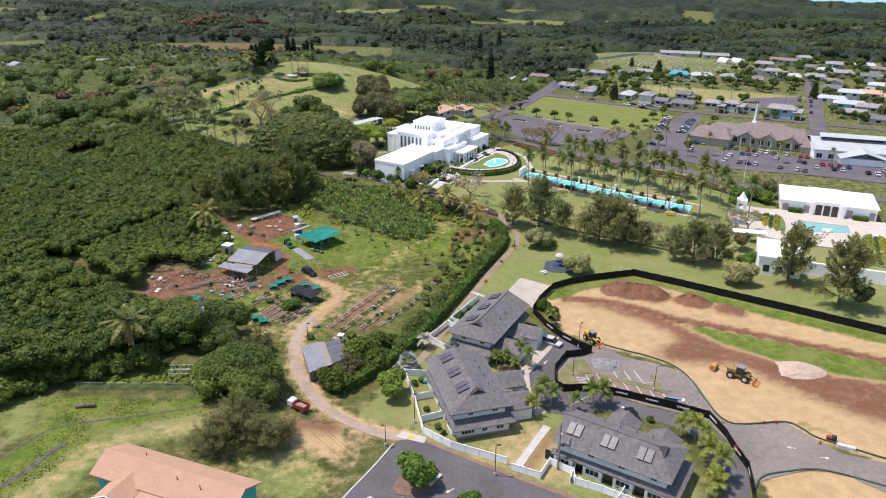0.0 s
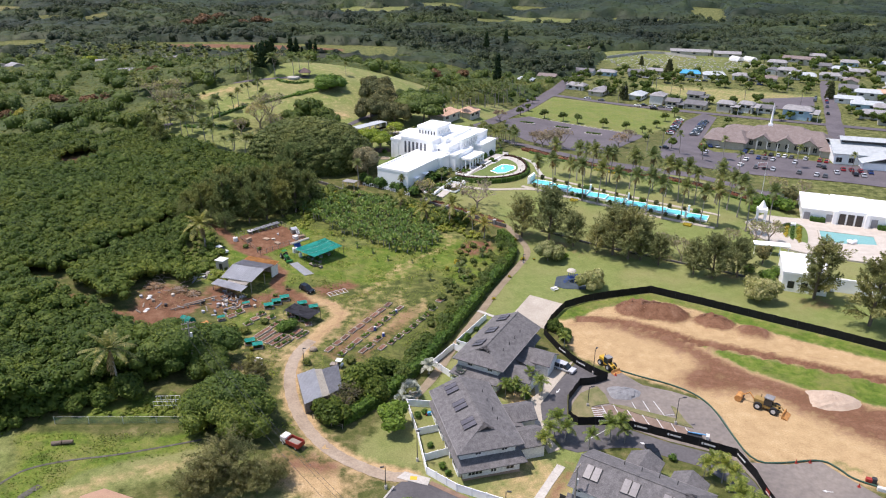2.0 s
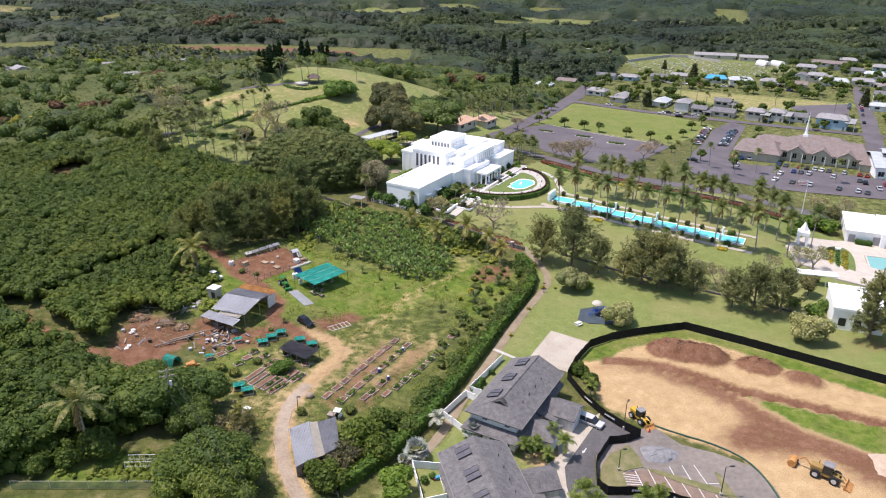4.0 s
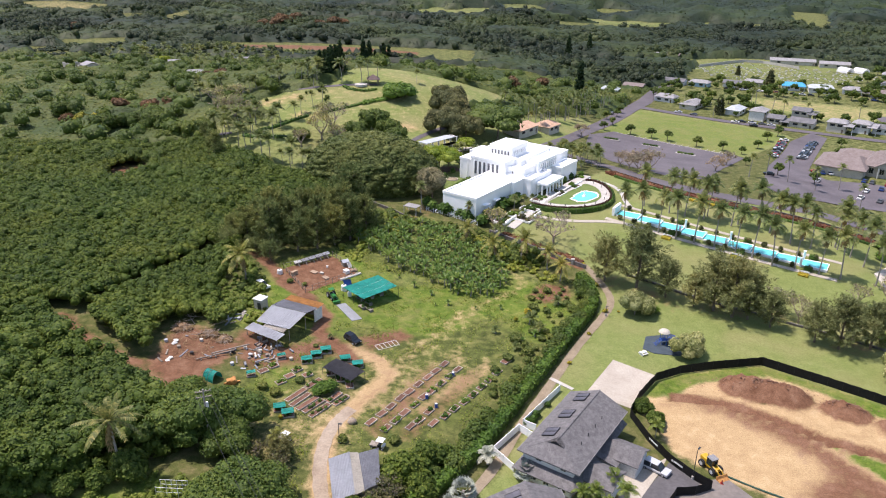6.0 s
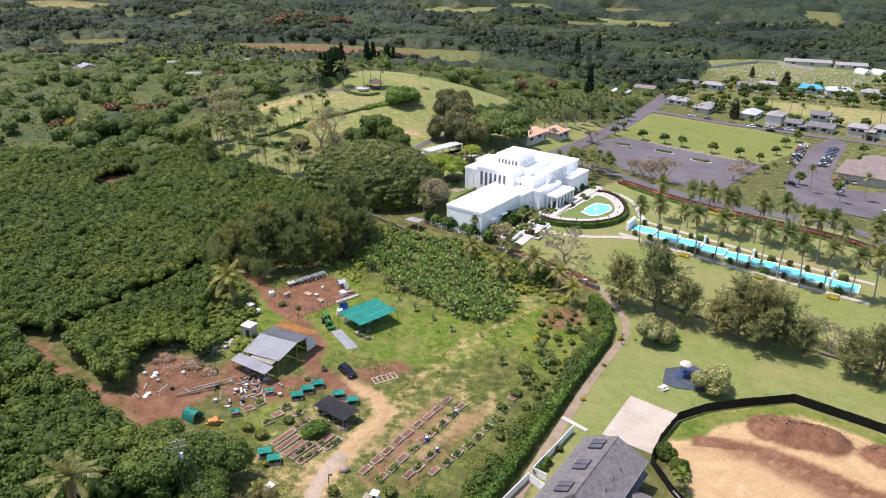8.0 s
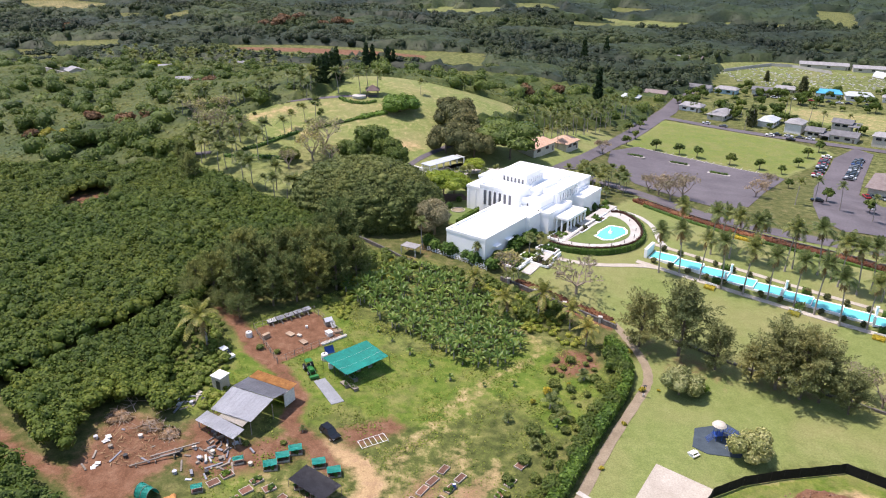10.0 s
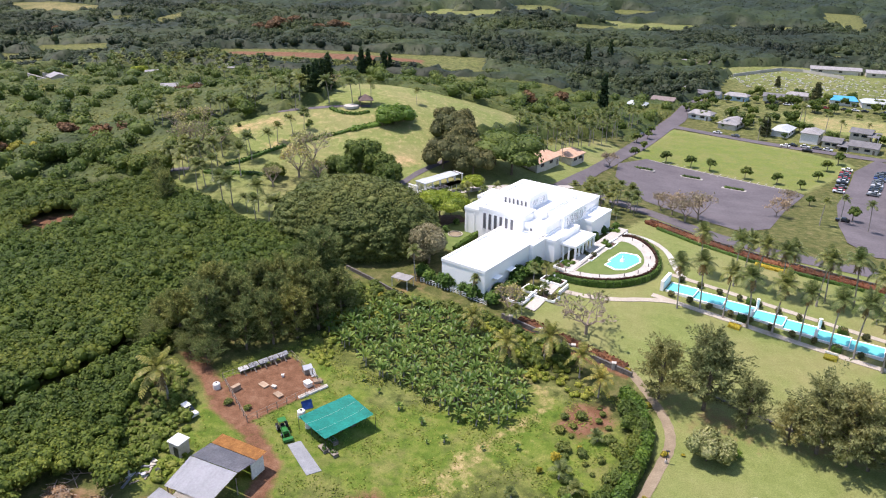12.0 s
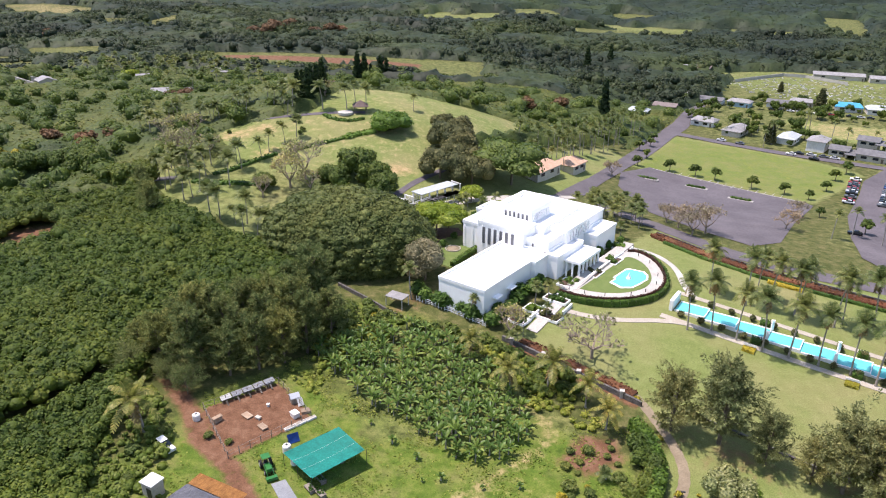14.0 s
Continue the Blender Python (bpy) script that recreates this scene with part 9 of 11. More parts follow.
for x, y in ((-45.8, 173.6), (-44.6, 176.1), (-43.2, 178.4), (-38.2, 176.2), (-35.1, 174.9), (-45.2, 156.6), (-43.1, 155.4)):
    bed(x, y, 24, 2.3, 1.6, 0.3, TEAL, "raised bed under a low teal shade cloth")
for x, y in ((-54.7, 165.5), (-51.3, 173.3)):
    bed(x, y, 30, 1.8, 1.0, 0.0, TEAL, "small bed under a low teal shade cloth")
for x, y in ((-19.8, 167), (-15.9, 176.1), (-17.4, 164.5)):
    b = thing("barrel", "blue plastic barrel beside a garden bed", "barrel", flat(x + 0.9, y + 0.5), "blue barrels")
    part("drum", tube(bmesh.new(), (0, 0, -0.05), (0, 0, 0.9), 0.3, 0.3, 12), BLUE, b)
    part("lid", tube(bmesh.new(), (0, 0, 0.9), (0, 0, 0.95), 0.27, 0.24, 12), PLASTIC, b)
bo = thing("boulder", "pale rounded boulder beside the track", "boulder", flat(-31, 156.5))
bv, bf = BALLS[2]
part("stone", mesh_of("stone", bv * (0.95, 0.75, 0.6) * (1 + np.random.default_rng(4).uniform(-0.24, 0.16, (len(bv), 1))) + (0, 0, 0.3), bf), surface("tan_stone", (0.2, 0.15, 0.11), (0.36, 0.3, 0.23), 2.0, 0.95, 0.6, 0.08, 0, 6, "Object"), bo)
bs = thing("dark_shade_frame", "garden frame under a dark grey shade cloth", "shade frame", pose(0, 0, 0))
bz = ground(-38, 170)
part("shade_cloth", sheet_roof([(-41.2, 170.2, bz + 1.9), (-34.2, 166.6, bz + 1.8), (-32.2, 170.4, bz + 1.9), (-39.5, 174.0, bz + 2.0)], 0.04, 0.3), GREY_CLOTH, bs)
for u in (0, 0.33, 0.66, 1):
    for w in (0, 1):
        x, y = -41.2 + 7.0 * u + 1.85 * w, 170.2 - 3.6 * u + 3.8 * w
        part("pole", tubes([((x, y, ground(x, y) - 0.2), (x, y, bz + 1.85), 0.05, 0.05)], 5), TIMBER, bs)
for k in range(3):
    bed(-40 + k * 2.5, 170.8 - k * 1.6 + 0.6, 24, 1.6, 3.2, 0.5)

# clutter: pipe frames, cages, teal net tank, rusty machine, rubble
cage = thing("climbing_rack", "white pipe frame lying on the grass", "frame", flat(-31.2, 184.6, 38))
for k in range(6):
    part("pipe", tubes([((-2.4 + k, -1.1, 0.25), (-2.4 + k, 1.1, 0.25), 0.05, 0.05)], 5), PLASTIC, cage)
for s in (-1.1, 1.1):
    part("pipe", tubes([((-2.4, s, 0.25), (2.6, s, 0.25), 0.05, 0.05)], 5), PLASTIC, cage)
    for k in (0, 5):
        part("foot", tubes([((-2.4 + k, s, -0.1), (-2.4 + k, s, 0.25), 0.05, 0.05)], 5), PLASTIC, cage)
cage = thing("pipe_cage", "tall white pipe frame cage beside a fence", "frame", flat(-53.4, 131.6, 6))
for k in range(6):
    for s in (-0.9, 0.9):
        part("upright", tubes([((-2.2 + k * 0.9, s, -0.1), (-2.2 + k * 0.9, s, 1.9), 0.04, 0.04)], 5), PLASTIC, cage)
for s in (-0.9, 0.9):
    for z in (1.0, 1.9):
        part("rail", tubes([((-2.2, s, z), (2.3, s, z), 0.04, 0.04)], 5), PLASTIC, cage)
nt = thing("net_tunnel", "rounded teal netting tunnel beside the clearing", "net tunnel", flat(-61.6, 162.6, -20))
bm = bmesh.new()
loft(bm, [[(x, 1.25 * math.cos(a), 1.9 * math.sin(a)) for a in np.linspace(0, math.pi, 11)] for x in (-1.4, -0.5, 0.5, 1.4)], closed=False)
bmesh.ops.solidify(bm, geom=bm.faces[:], thickness=0.05)
part("net", bm, TEAL, nt)
for x in (-1.4, 0, 1.4):
    part("hoop", tubes([((x, 1.3 * math.cos(a), 1.95 * math.sin(a)), (x, 1.3 * math.cos(a + 0.4), 1.95 * math.sin(a + 0.4)), 0.04, 0.04) for a in np.linspace(0, 2.74, 8)], 5), TIMBER, nt)
rm = thing("rusty_machine", "rusted old machine lying in the grass", "machine", flat(-57.3, 162.2, 30))
part("engine", boxed(-1.0, -0.6, 0, 0.6, 0.6, 1.0, bevel=0.12), RUSTY_TIN, rm)
part("drum", tube(bmesh.new(), (0.4, -0.8, 0.6), (0.4, 0.8, 0.6), 0.5, 0.5, 12), RUSTY_TIN, rm)
part("beam", boxed(-1.6, -0.15, 0.1, 1.6, 0.15, 0.35), RUSTY_TIN, rm)
rng_junk = np.random.default_rng(27)
for k in range(46):
    f = k / 46
    if k < 26:
        x, y = -62 + 12 * f * 1.7 + rng_junk.normal(0, 1.6), 173 + rng_junk.normal(0, 2.2)
    elif k < 36:
        x, y = -67 + rng_junk.normal(0, 1.4), 186 + rng_junk.normal(0, 2.0)
    else:
        x, y = -71 + rng_junk.normal(0, 3), 171 + rng_junk.normal(0, 3)
    d = thing("scrap_piece", "stray pale board or pipe among weeds", "scrap", flat(x, y, rng_junk.uniform(0, 180)), "scrap lying round the shack")
    w = rng_junk.uniform(0.3, 1.6)
    if k % 3:
        part("board", boxed(-w, -0.16, 0.02, w, 0.16, 0.12 + rng_junk.uniform(0, 0.2), bevel=0.02), (WALL, TIMBER, DARK_TIN)[k % 3], d)
    else:
        part("tub", tube(bmesh.new(), (0, 0, 0), (0, 0, 0.6), 0.35, 0.4, 10), (CREAM, TIMBER, DARK, TIN)[k % 4], d)
for x, y, turn in ((-64.5, 170, 38), (-62.5, 173, 38)):
    f = thing("timber_rail", "long pale timber rail lying on trestles", "rail", flat(x, y, turn), "timber rails")
    part("rail", boxed(-4, -0.12, 0.5, 4, 0.12, 0.68), TIMBER, f)
    for k in (-3, 0, 3):
        part("trestle", boxed(k - 0.08, -0.6, -0.1, k + 0.08, 0.6, 0.5), TIMBER, f)
for x, y, w, lab, mat in ((-75, 172.4, 1.2, "broken white panel on red soil", PLASTIC), (-73.1, 166, 0.8, "white rubble on red soil", PLASTIC), (-66.5, 188.5, 1.4, "stack of pale sheets beside the shack", CREAM), (-68.5, 185.5, 1.8, "fallen white panels beside the shack", PLASTIC)):
    d = thing("panel_heap", lab, "scrap", flat(x, y, w * 50))
    for k in range(3):
        p = part("panel", boxed(-w / 2, -0.4, 0, w / 2, 0.4, 0.06), mat, d)
        p.matrix_basis = pose(0.4 * k, 0.3 * k, 0.06 + 0.1 * k, 4 * k, 5, 40 * k)
for k in range(14):
    x, y = -72 + rng_junk.normal(0, 6), 181 + rng_junk.normal(0, 1.8)
    d = thing("dead_branch", "dry grey branch lying on cleared soil", "branch", flat(x, y, rng_junk.uniform(0, 360)), "dead branches at the clearing's edge")
    a = [((0, 0, 0.1), (2.2, 0.3, 0.7), 0.09, 0.05), ((2.2, 0.3, 0.7), (3.6, 0.9, 1.5), 0.05, 0.02), ((1.4, 0.2, 0.5), (2.2, -0.9, 1.2), 0.05, 0.02), ((2.4, 0.4, 0.8), (3.2, -0.3, 1.4), 0.04, 0.015)]
    part("wood", tubes(a, 5), TWIG, d)

# two tin sheds by the track
for corners, mat, lab in (([(-31.2, 143.2), (-28.0, 145.2), (-24.3, 135.6), (-27.2, 133.2)], TIN, "long narrow shed with a pale tin roof"), ([(-27.0, 145.2), (-23.4, 147.0), (-20.9, 138.6), (-23.4, 136.6)], DARK_TIN, "patched tin shed overgrown by a shrub")):
    s = thing("tin_shed", lab, "shed", pose(0, 0, 0), "tin sheds by the track")
    z = ground(-27, 140)
    (ax, ay), (bx, by), (cx, cy), (dx, dy) = corners
    part("roof", sheet_roof([(ax, ay, z + 2.5), (bx, by, z + 2.9), (cx, cy, z + 2.9), (dx, dy, z + 2.5)], 0.05, 0, 14), mat, s)
    part("wall", prism(bmesh.new(), [(x + (-27 + 0 - x) * 0.06, y + (140 - y) * 0.05) for x, y in corners], z - 0.3, z + 2.4), TIMBER, s)
mid = thing("cream_roof_shed", "low shed with a stained cream roof between tin sheds", "shed", pose(0, 0, 0))
mz = ground(-27, 140)
part("roof", sheet_roof([(-28.3, 145.1, mz + 2.78), (-26.6, 145.6, mz + 2.62), (-23.0, 136.6, mz + 2.62), (-24.5, 135.2, mz + 2.78)], 0.05), CREAM, mid)
part("wall", prism(bmesh.new(), [(-27.9, 144.6), (-26.9, 144.8), (-23.6, 136.8), (-24.4, 136.0)], mz - 0.3, mz + 2.5), TIMBER, mid)
tk = thing("dump_truck", "small dump truck with a white cab and red bed", "truck", flat(-27.4, 124.2, 152) @ Matrix.Scale(0.84, 4))
part("cab", boxed(1.0, -0.95, 0.6, 2.6, 0.95, 2.1, bevel=0.12), PLASTIC, tk)
part("windscreen", boxed(2.45, -0.8, 1.35, 2.63, 0.8, 1.95), GLASS, tk)
part("chassis", boxed(-2.4, -0.5, 0.5, 2.4, 0.5, 0.75), DARK, tk)
bm = bmesh.new()
for x0, y0, x1, y1 in ((-2.6, -1.1, 0.9, -1.0), (-2.6, 1.0, 0.9, 1.1), (-2.6, -1.0, -2.5, 1.0), (0.8, -1.0, 0.9, 1.0)):
    box(bm, x0, y0, 0.8, x1, y1, 1.8)
box(bm, -2.6, -1.1, 0.75, 0.9, 1.1, 0.85)
part("bed", bm, TRUCK_RED, tk, "red steel tipping bed")
part("load", boxed(-2.4, -0.9, 0.86, 0.7, 0.9, 1.3, bevel=0.2), TIMBER, tk)
for s in (1, -1):
    for wx in (-1.7, 1.8):
        wheel(tk, wx, s * 0.85, 0.45, 0.3)

# farm planting
BANANA_AREA = [(-54, 236), (-43, 250), (-35, 251), (-24, 246), (-15, 238), (-9.5, 228), (-6.5, 222.5), (-11.5, 214.5), (-17, 211), (-27, 216.5), (-38, 223), (-47, 229.5)]
rng_ban = np.random.default_rng(3)
px, py = scatter(BANANA_AREA, 2.2, rng_ban)
A, B = banana_shape(1, 3.1), banana_shape(2, 3.5)
pts = [(float(a), float(b), float(rng_ban.uniform(0.75, 1.1))) for a, b in zip(px, py)]
plant(A, pts[0::2][:150], "banana grove", rng=rng_ban)
plant(B, pts[1::2][:150], "banana grove", rng=rng_ban)
COCO = palm_shape("coconut_palm", 81, 6.4, 17, 5.2, 0.85, 0.8, GOLDEN_FROND, 0.2, "low coconut palm with arching yellow-green fronds")
plant(COCO, [(-21.4, 241.5, 0.95), (-12.2, 233.7, 1.05), (-5, 235.2, 1.1), (2.5, 231.5, 0.85), (6.2, 226, 0.9), (-73.2, 205.5, 1.2), (-41.5, 145.2, 0.55)], "coconut palms of the farm")
plant(palm_shape("old_coconut_palm", 82, 9.6, 22, 6.2, 0.62, 0.6, foliage("dull_palm_frond", (0.09, 0.112, 0.034), (0.15, 0.168, 0.052), (0.28, 0.255, 0.09), 0.5, 0.35, relief=0.2), 0.24, "large coconut palm with many dry hanging fronds"), [(-63.2, 133.6, 1.0)])


def brush_pile(x, y, reach, high, seed):
    """A tangle of cut dry branches on a low mound of dead leaves."""
    rng = np.random.default_rng(seed)
    root = thing("brush_pile", "tangled pile of dry brown cut branches", "brush pile", spot(x, y), "brush piles of the clearing")
    rods = []
    for _ in range(46):
        a, r, t = rng.uniform(0, 6.28), reach * math.sqrt(rng.random()) * 0.8, rng.uniform(0, 6.28)
        c = np.array([r * math.cos(a), r * math.sin(a), high * (1 - r / reach) * rng.uniform(0.4, 1.1)])
        d = np.array([math.cos(t), math.sin(t), rng.uniform(-0.2, 0.5)]) * rng.uniform(0.5, 1.3)
        rods.append((tuple(c - d), tuple(c + d), 0.05, 0.015))
    part("branch_tangle", tubes(rods, 4), TWIG, root)
    v, f = lobed(rng, [(0.4 * reach * math.cos(k * 2.1), 0.4 * reach * math.sin(k * 2.1), 0.1 * high, 0.6 * reach, 0.55 * reach, 0.5 * high) for k in range(3)], 160, 0.3, 0.9, 1)
    part("leaf_litter", mesh_of("leaf_litter", v, f), DRY_BRUSH, root, "dry brown leaves")


DRY_BRUSH = foliage("dry_brush", (0.15, 0.088, 0.05), (0.23, 0.148, 0.088), (0.34, 0.24, 0.15), 0.85, 0.05)
for n, (x, y, reach, high) in enumerate(((-76.6, 178.6, 2.8, 1.1), (-70, 178, 2.6, 0.8), (-65.8, 177, 2.2, 0.6))):
    brush_pile(x, y, reach, high, 300 + n)
plant(palm_shape("young_palm", 83, 1.6, 12, 2.6, 0.7, 0.3, FROND, 0.16, "young palm growing in the rough field", thatch=False), [(-0.5, 202, 1.1), (2, 199, 1.0), (-44, 184, 0.4), (-8, 196, 0.6), (6, 213, 0.9), (-3, 190, 0.6)], "young palms")
plant(banana_shape(5, 1.5, "young banana plant in rough grass"), [(-21, 207, 1.0), (-26, 211, 0.9), (-31, 214, 1.1), (-19.5, 213, 0.9), (-36, 218, 0.8), (-14, 206.5, 0.7), (-24, 206, 0.6), (-8, 208, 0.8), (-40, 221, 1.0), (1, 196.5, 1.3), (-1.5, 193, 1.0)], "young banana plants")
HEDGE_LINE = [(-20, 131.5), (-16.5, 135.5), (-10.8, 144.5), (-6.5, 153.5), (-3.2, 163), (-0.2, 171.5), (3.6, 182), (7.0, 192), (11.5, 203.5), (14.2, 211), (15.0, 217), (13.8, 223), (11, 227.5)]
hl = [tuple(p)[:2] for p in rounded([(x, y, 0) for x, y in HEDGE_LINE], 2)]
hedge("boundary_hedge", hl, 1.15, 2.3, HEDGE, "long dense clipped boundary hedge beside a footpath", 9, 46, 0.42)
rng_h = np.random.default_rng(33)
HB = shrub_shape("hedge_shrub", 84, 3.2, 2.3, BROAD, "rounded dark green shrub growing into a hedge", 420, 0.42, 5)
plant(HB, [(hl[k][0] - rng_h.uniform(0.8, 3.2), hl[k][1] + rng_h.uniform(-1, 1), float(rng_h.uniform(0.6, 1.05))) for k in range(2, len(hl) - 1, 1)][:44], "shrubs along the boundary hedge")
SCRUB = foliage("scrub_leaf", (0.115, 0.165, 0.022), (0.18, 0.23, 0.038), (0.27, 0.295, 0.075), 0.6, 0.35, relief=0.35)
HB2 = shrub_shape("field_shrub", 85, 1.5, 1.5, foliage("field_leaf", (0.075, 0.108, 0.022), (0.125, 0.162, 0.036), (0.2, 0.22, 0.066), 0.6, 0.3, relief=0.35), "scrubby olive-green shrub in rough grass", 300, 0.32, 4)
px, py = scatter([(-6, 168), (4, 190), (10, 206), (12, 222), (2, 226), (-2, 214), (-3, 200), (-7, 184)], 4.0, rng_h)
plant(HB2, [(float(a), float(b), float(rng_h.uniform(0.4, 1.0))) for a, b in zip(px, py)], "shrubs of the rough field", vary=0.25)
plant(HB2, [(-44.7, 166.4, 0.8), (-51, 162.2, 0.8), (-47.7, 161.2, 0.9), (-48, 155.2, 0.9), (-49.6, 158, 0.5), (-22, 153, 0.8), (-31, 151, 0.7), (-60, 186, 0.6), (-52, 178, 0.5), (-46, 180, 0.5), (-63, 219, 0.7), (-62, 207, 0.6), (-58, 206.5, 0.6), (-70, 206, 0.9), (-72, 200, 1.0), (-69, 194, 0.9)], "shrubs of the farm")
plant(shrub_shape("bed_bush", 106, 2.2, 1.9, BRIGHT, "leafy green bush among garden beds", 700, 0.3, 6), [(-38.6, 164.6, 1.15), (-40, 163.6, 0.7)], "bushes among the beds")
plant(shrub_shape("yellow_field_shrub", 86, 2.0, 1.3, YELLOW, "bright yellow-green shrub in the field", 240, 0.26, 4), [(-1.5, 206.5, 0.8), (3, 210, 0.5), (-4, 203, 0.5), (-44.5, 252, 0.8), (-30, 251, 0.6), (-44, 154, 0.4)], "yellow-green shrubs")
canopy("scrub_strip", [(-58, 252), (-48, 258), (-40, 253), (-30, 253), (-20, 250), (-10, 245), (0, 239), (4, 236), (-2, 232), (-10, 236), (-20, 246), (-34, 250), (-46, 250), (-54, 240)], 2.6, 1.9, 1.5, 40, 0.42, BROAD, "tangled green scrub below the stone wall", "scrub", 87, wave=0.5)
WEED = foliage("weed_blade", (0.11, 0.16, 0.024), (0.165, 0.212, 0.036), (0.24, 0.262, 0.068), 0.7, 0.35, relief=0.3)
OFF_TRACK = [(-5.5, 118.3), (-19.3, 122.6), (-31, 137.7), (-34.4, 153), (-28, 173.9), (-36, 180), (-47.5, 186), (-48, 193), (-63, 206), (-77, 221)]
SHEETING = [(-48.2, 199.4), (-45.4, 201.6), (-38.8, 194.8), (-41.8, 192.1)]
tufts("field_weeds", GARDEN, 0.36, 0.3, WEED, "patchy weeds and tall grass on the farm", 88, lambda x, y: (distance(OFF_TRACK, x, y) > 3.0) & ~inside(PEN, x, y) & ~inside(SHEETING, x, y) & ~inside([(-50, 150), (-52, 172), (-30, 180), (-5, 186), (-4, 178), (-16, 152)], x, y), 0.34)
tufts("bed_weeds", [(-52, 150), (-54, 172), (-30, 181), (-6, 186), (-4, 178), (-16, 150)], 0.55, 0.26, WEED, "thin weeds between the garden beds", 89, lambda x, y: distance(OFF_TRACK, x, y) > 2.6, 0.1)
for n, (area, tall) in enumerate((([(-84, 190), (-86, 214), (-78, 226), (-72, 218), (-68, 206), (-64, 196), (-68, 186), (-76, 186)], 1.1), ([(-58, 228), (-50, 250), (-38, 246), (-50, 232), (-46, 220), (-52, 226)], 0.9),
                                 ([(-24, 250), (-4, 240), (6, 230), (4, 224), (-4, 228), (-9, 228), (-14, 238), (-24, 246)], 1.0),
                                 ([(-66, 186), (-60, 184), (-61, 194), (-66, 194)], 0.8), ([(-64, 134), (-48, 136), (-42, 134), (-46, 129), (-66, 127)], 0.8))):
    canopy("rank_growth", area, 1.25, tall, 0.85, 9, 0.34, SCRUB, "rank green weeds and tall grass on the farm", "weeds", 140 + n,
           keep=lambda x, y: (distance(OFF_TRACK, x, y) > 3.2) & ~inside(PEN, x, y) & ~inside(SHEETING, x, y) & (np.array([noise.noise((a * 0.12, b * 0.12, 5.0)) for a, b in zip(x, y)]) > np.random.default_rng(8).normal(-0.05, 0.22, len(x))), level=1, wave=0.2, squash=0.7, mixed=0.5, grain=0.2)

# dry sticks on the cleared soil, and scrap lying below the lean-to
rng_dry = np.random.default_rng(71)
STICKS = [(-77, 172), (-78.3, 179.8), (-69.2, 178.5), (-64, 175.0), (-66, 168.0), (-72, 167)]
px, py = scatter(STICKS, 0.7, rng_dry, 0.5)
at = np.stack([px, py, ground_at(px, py) + 0.16], 1)
v, f = leaves(rng_dry, at, np.tile([0.0, 0.0, 1.0], (len(px), 1)), 0.12, 9.0, 0.35)
tagged(part("brushwood", mesh_of("brushwood", v, f), foliage("dry_stick", (0.17, 0.1, 0.055), (0.27, 0.175, 0.1), (0.4, 0.285, 0.18), 0.9, 0.0), None), "dry sticks and brushwood strewn on cleared soil", "brushwood", kind="stuff")
px, py = scatter([(-59.1, 180.8), (-55.8, 178.9), (-51.6, 178.7), (-54.0, 173.8), (-56.7, 171.7), (-57.3, 167.1)], 1.15, rng_dry, 0.5)
for n, (x, y) in enumerate(zip(px, py)):
    d = thing("scrap_bar", "short grey metal or plastic bar among scrap", "scrap", flat(float(x), float(y), rng_dry.uniform(0, 180)), "scrap below the lean-to roof")
    h, w = rng_dry.uniform(0.3, 0.9), rng_dry.uniform(0.04, 0.22)
    part("bar", boxed(-h, -w, 0, h, w, rng_dry.uniform(0.1, 0.5), bevel=0.02), (TIN, DARK_TIN, TIMBER, RUBBER, DARK_TIN, CREAM)[n % 6], d)

# ---- building site ----
MARK = surface("fence_print", (0.48, 0.48, 0.47), (0.62, 0.62, 0.61), 2.0, 0.7)
SOCK = plain("green_sock", (0.03, 0.075, 0.05), 0.8)
GRAVEL = surface("grey_gravel", (0.16, 0.16, 0.165), (0.25, 0.25, 0.255), 1.2, 0.95, 0.6, 0.06, 0, 8)


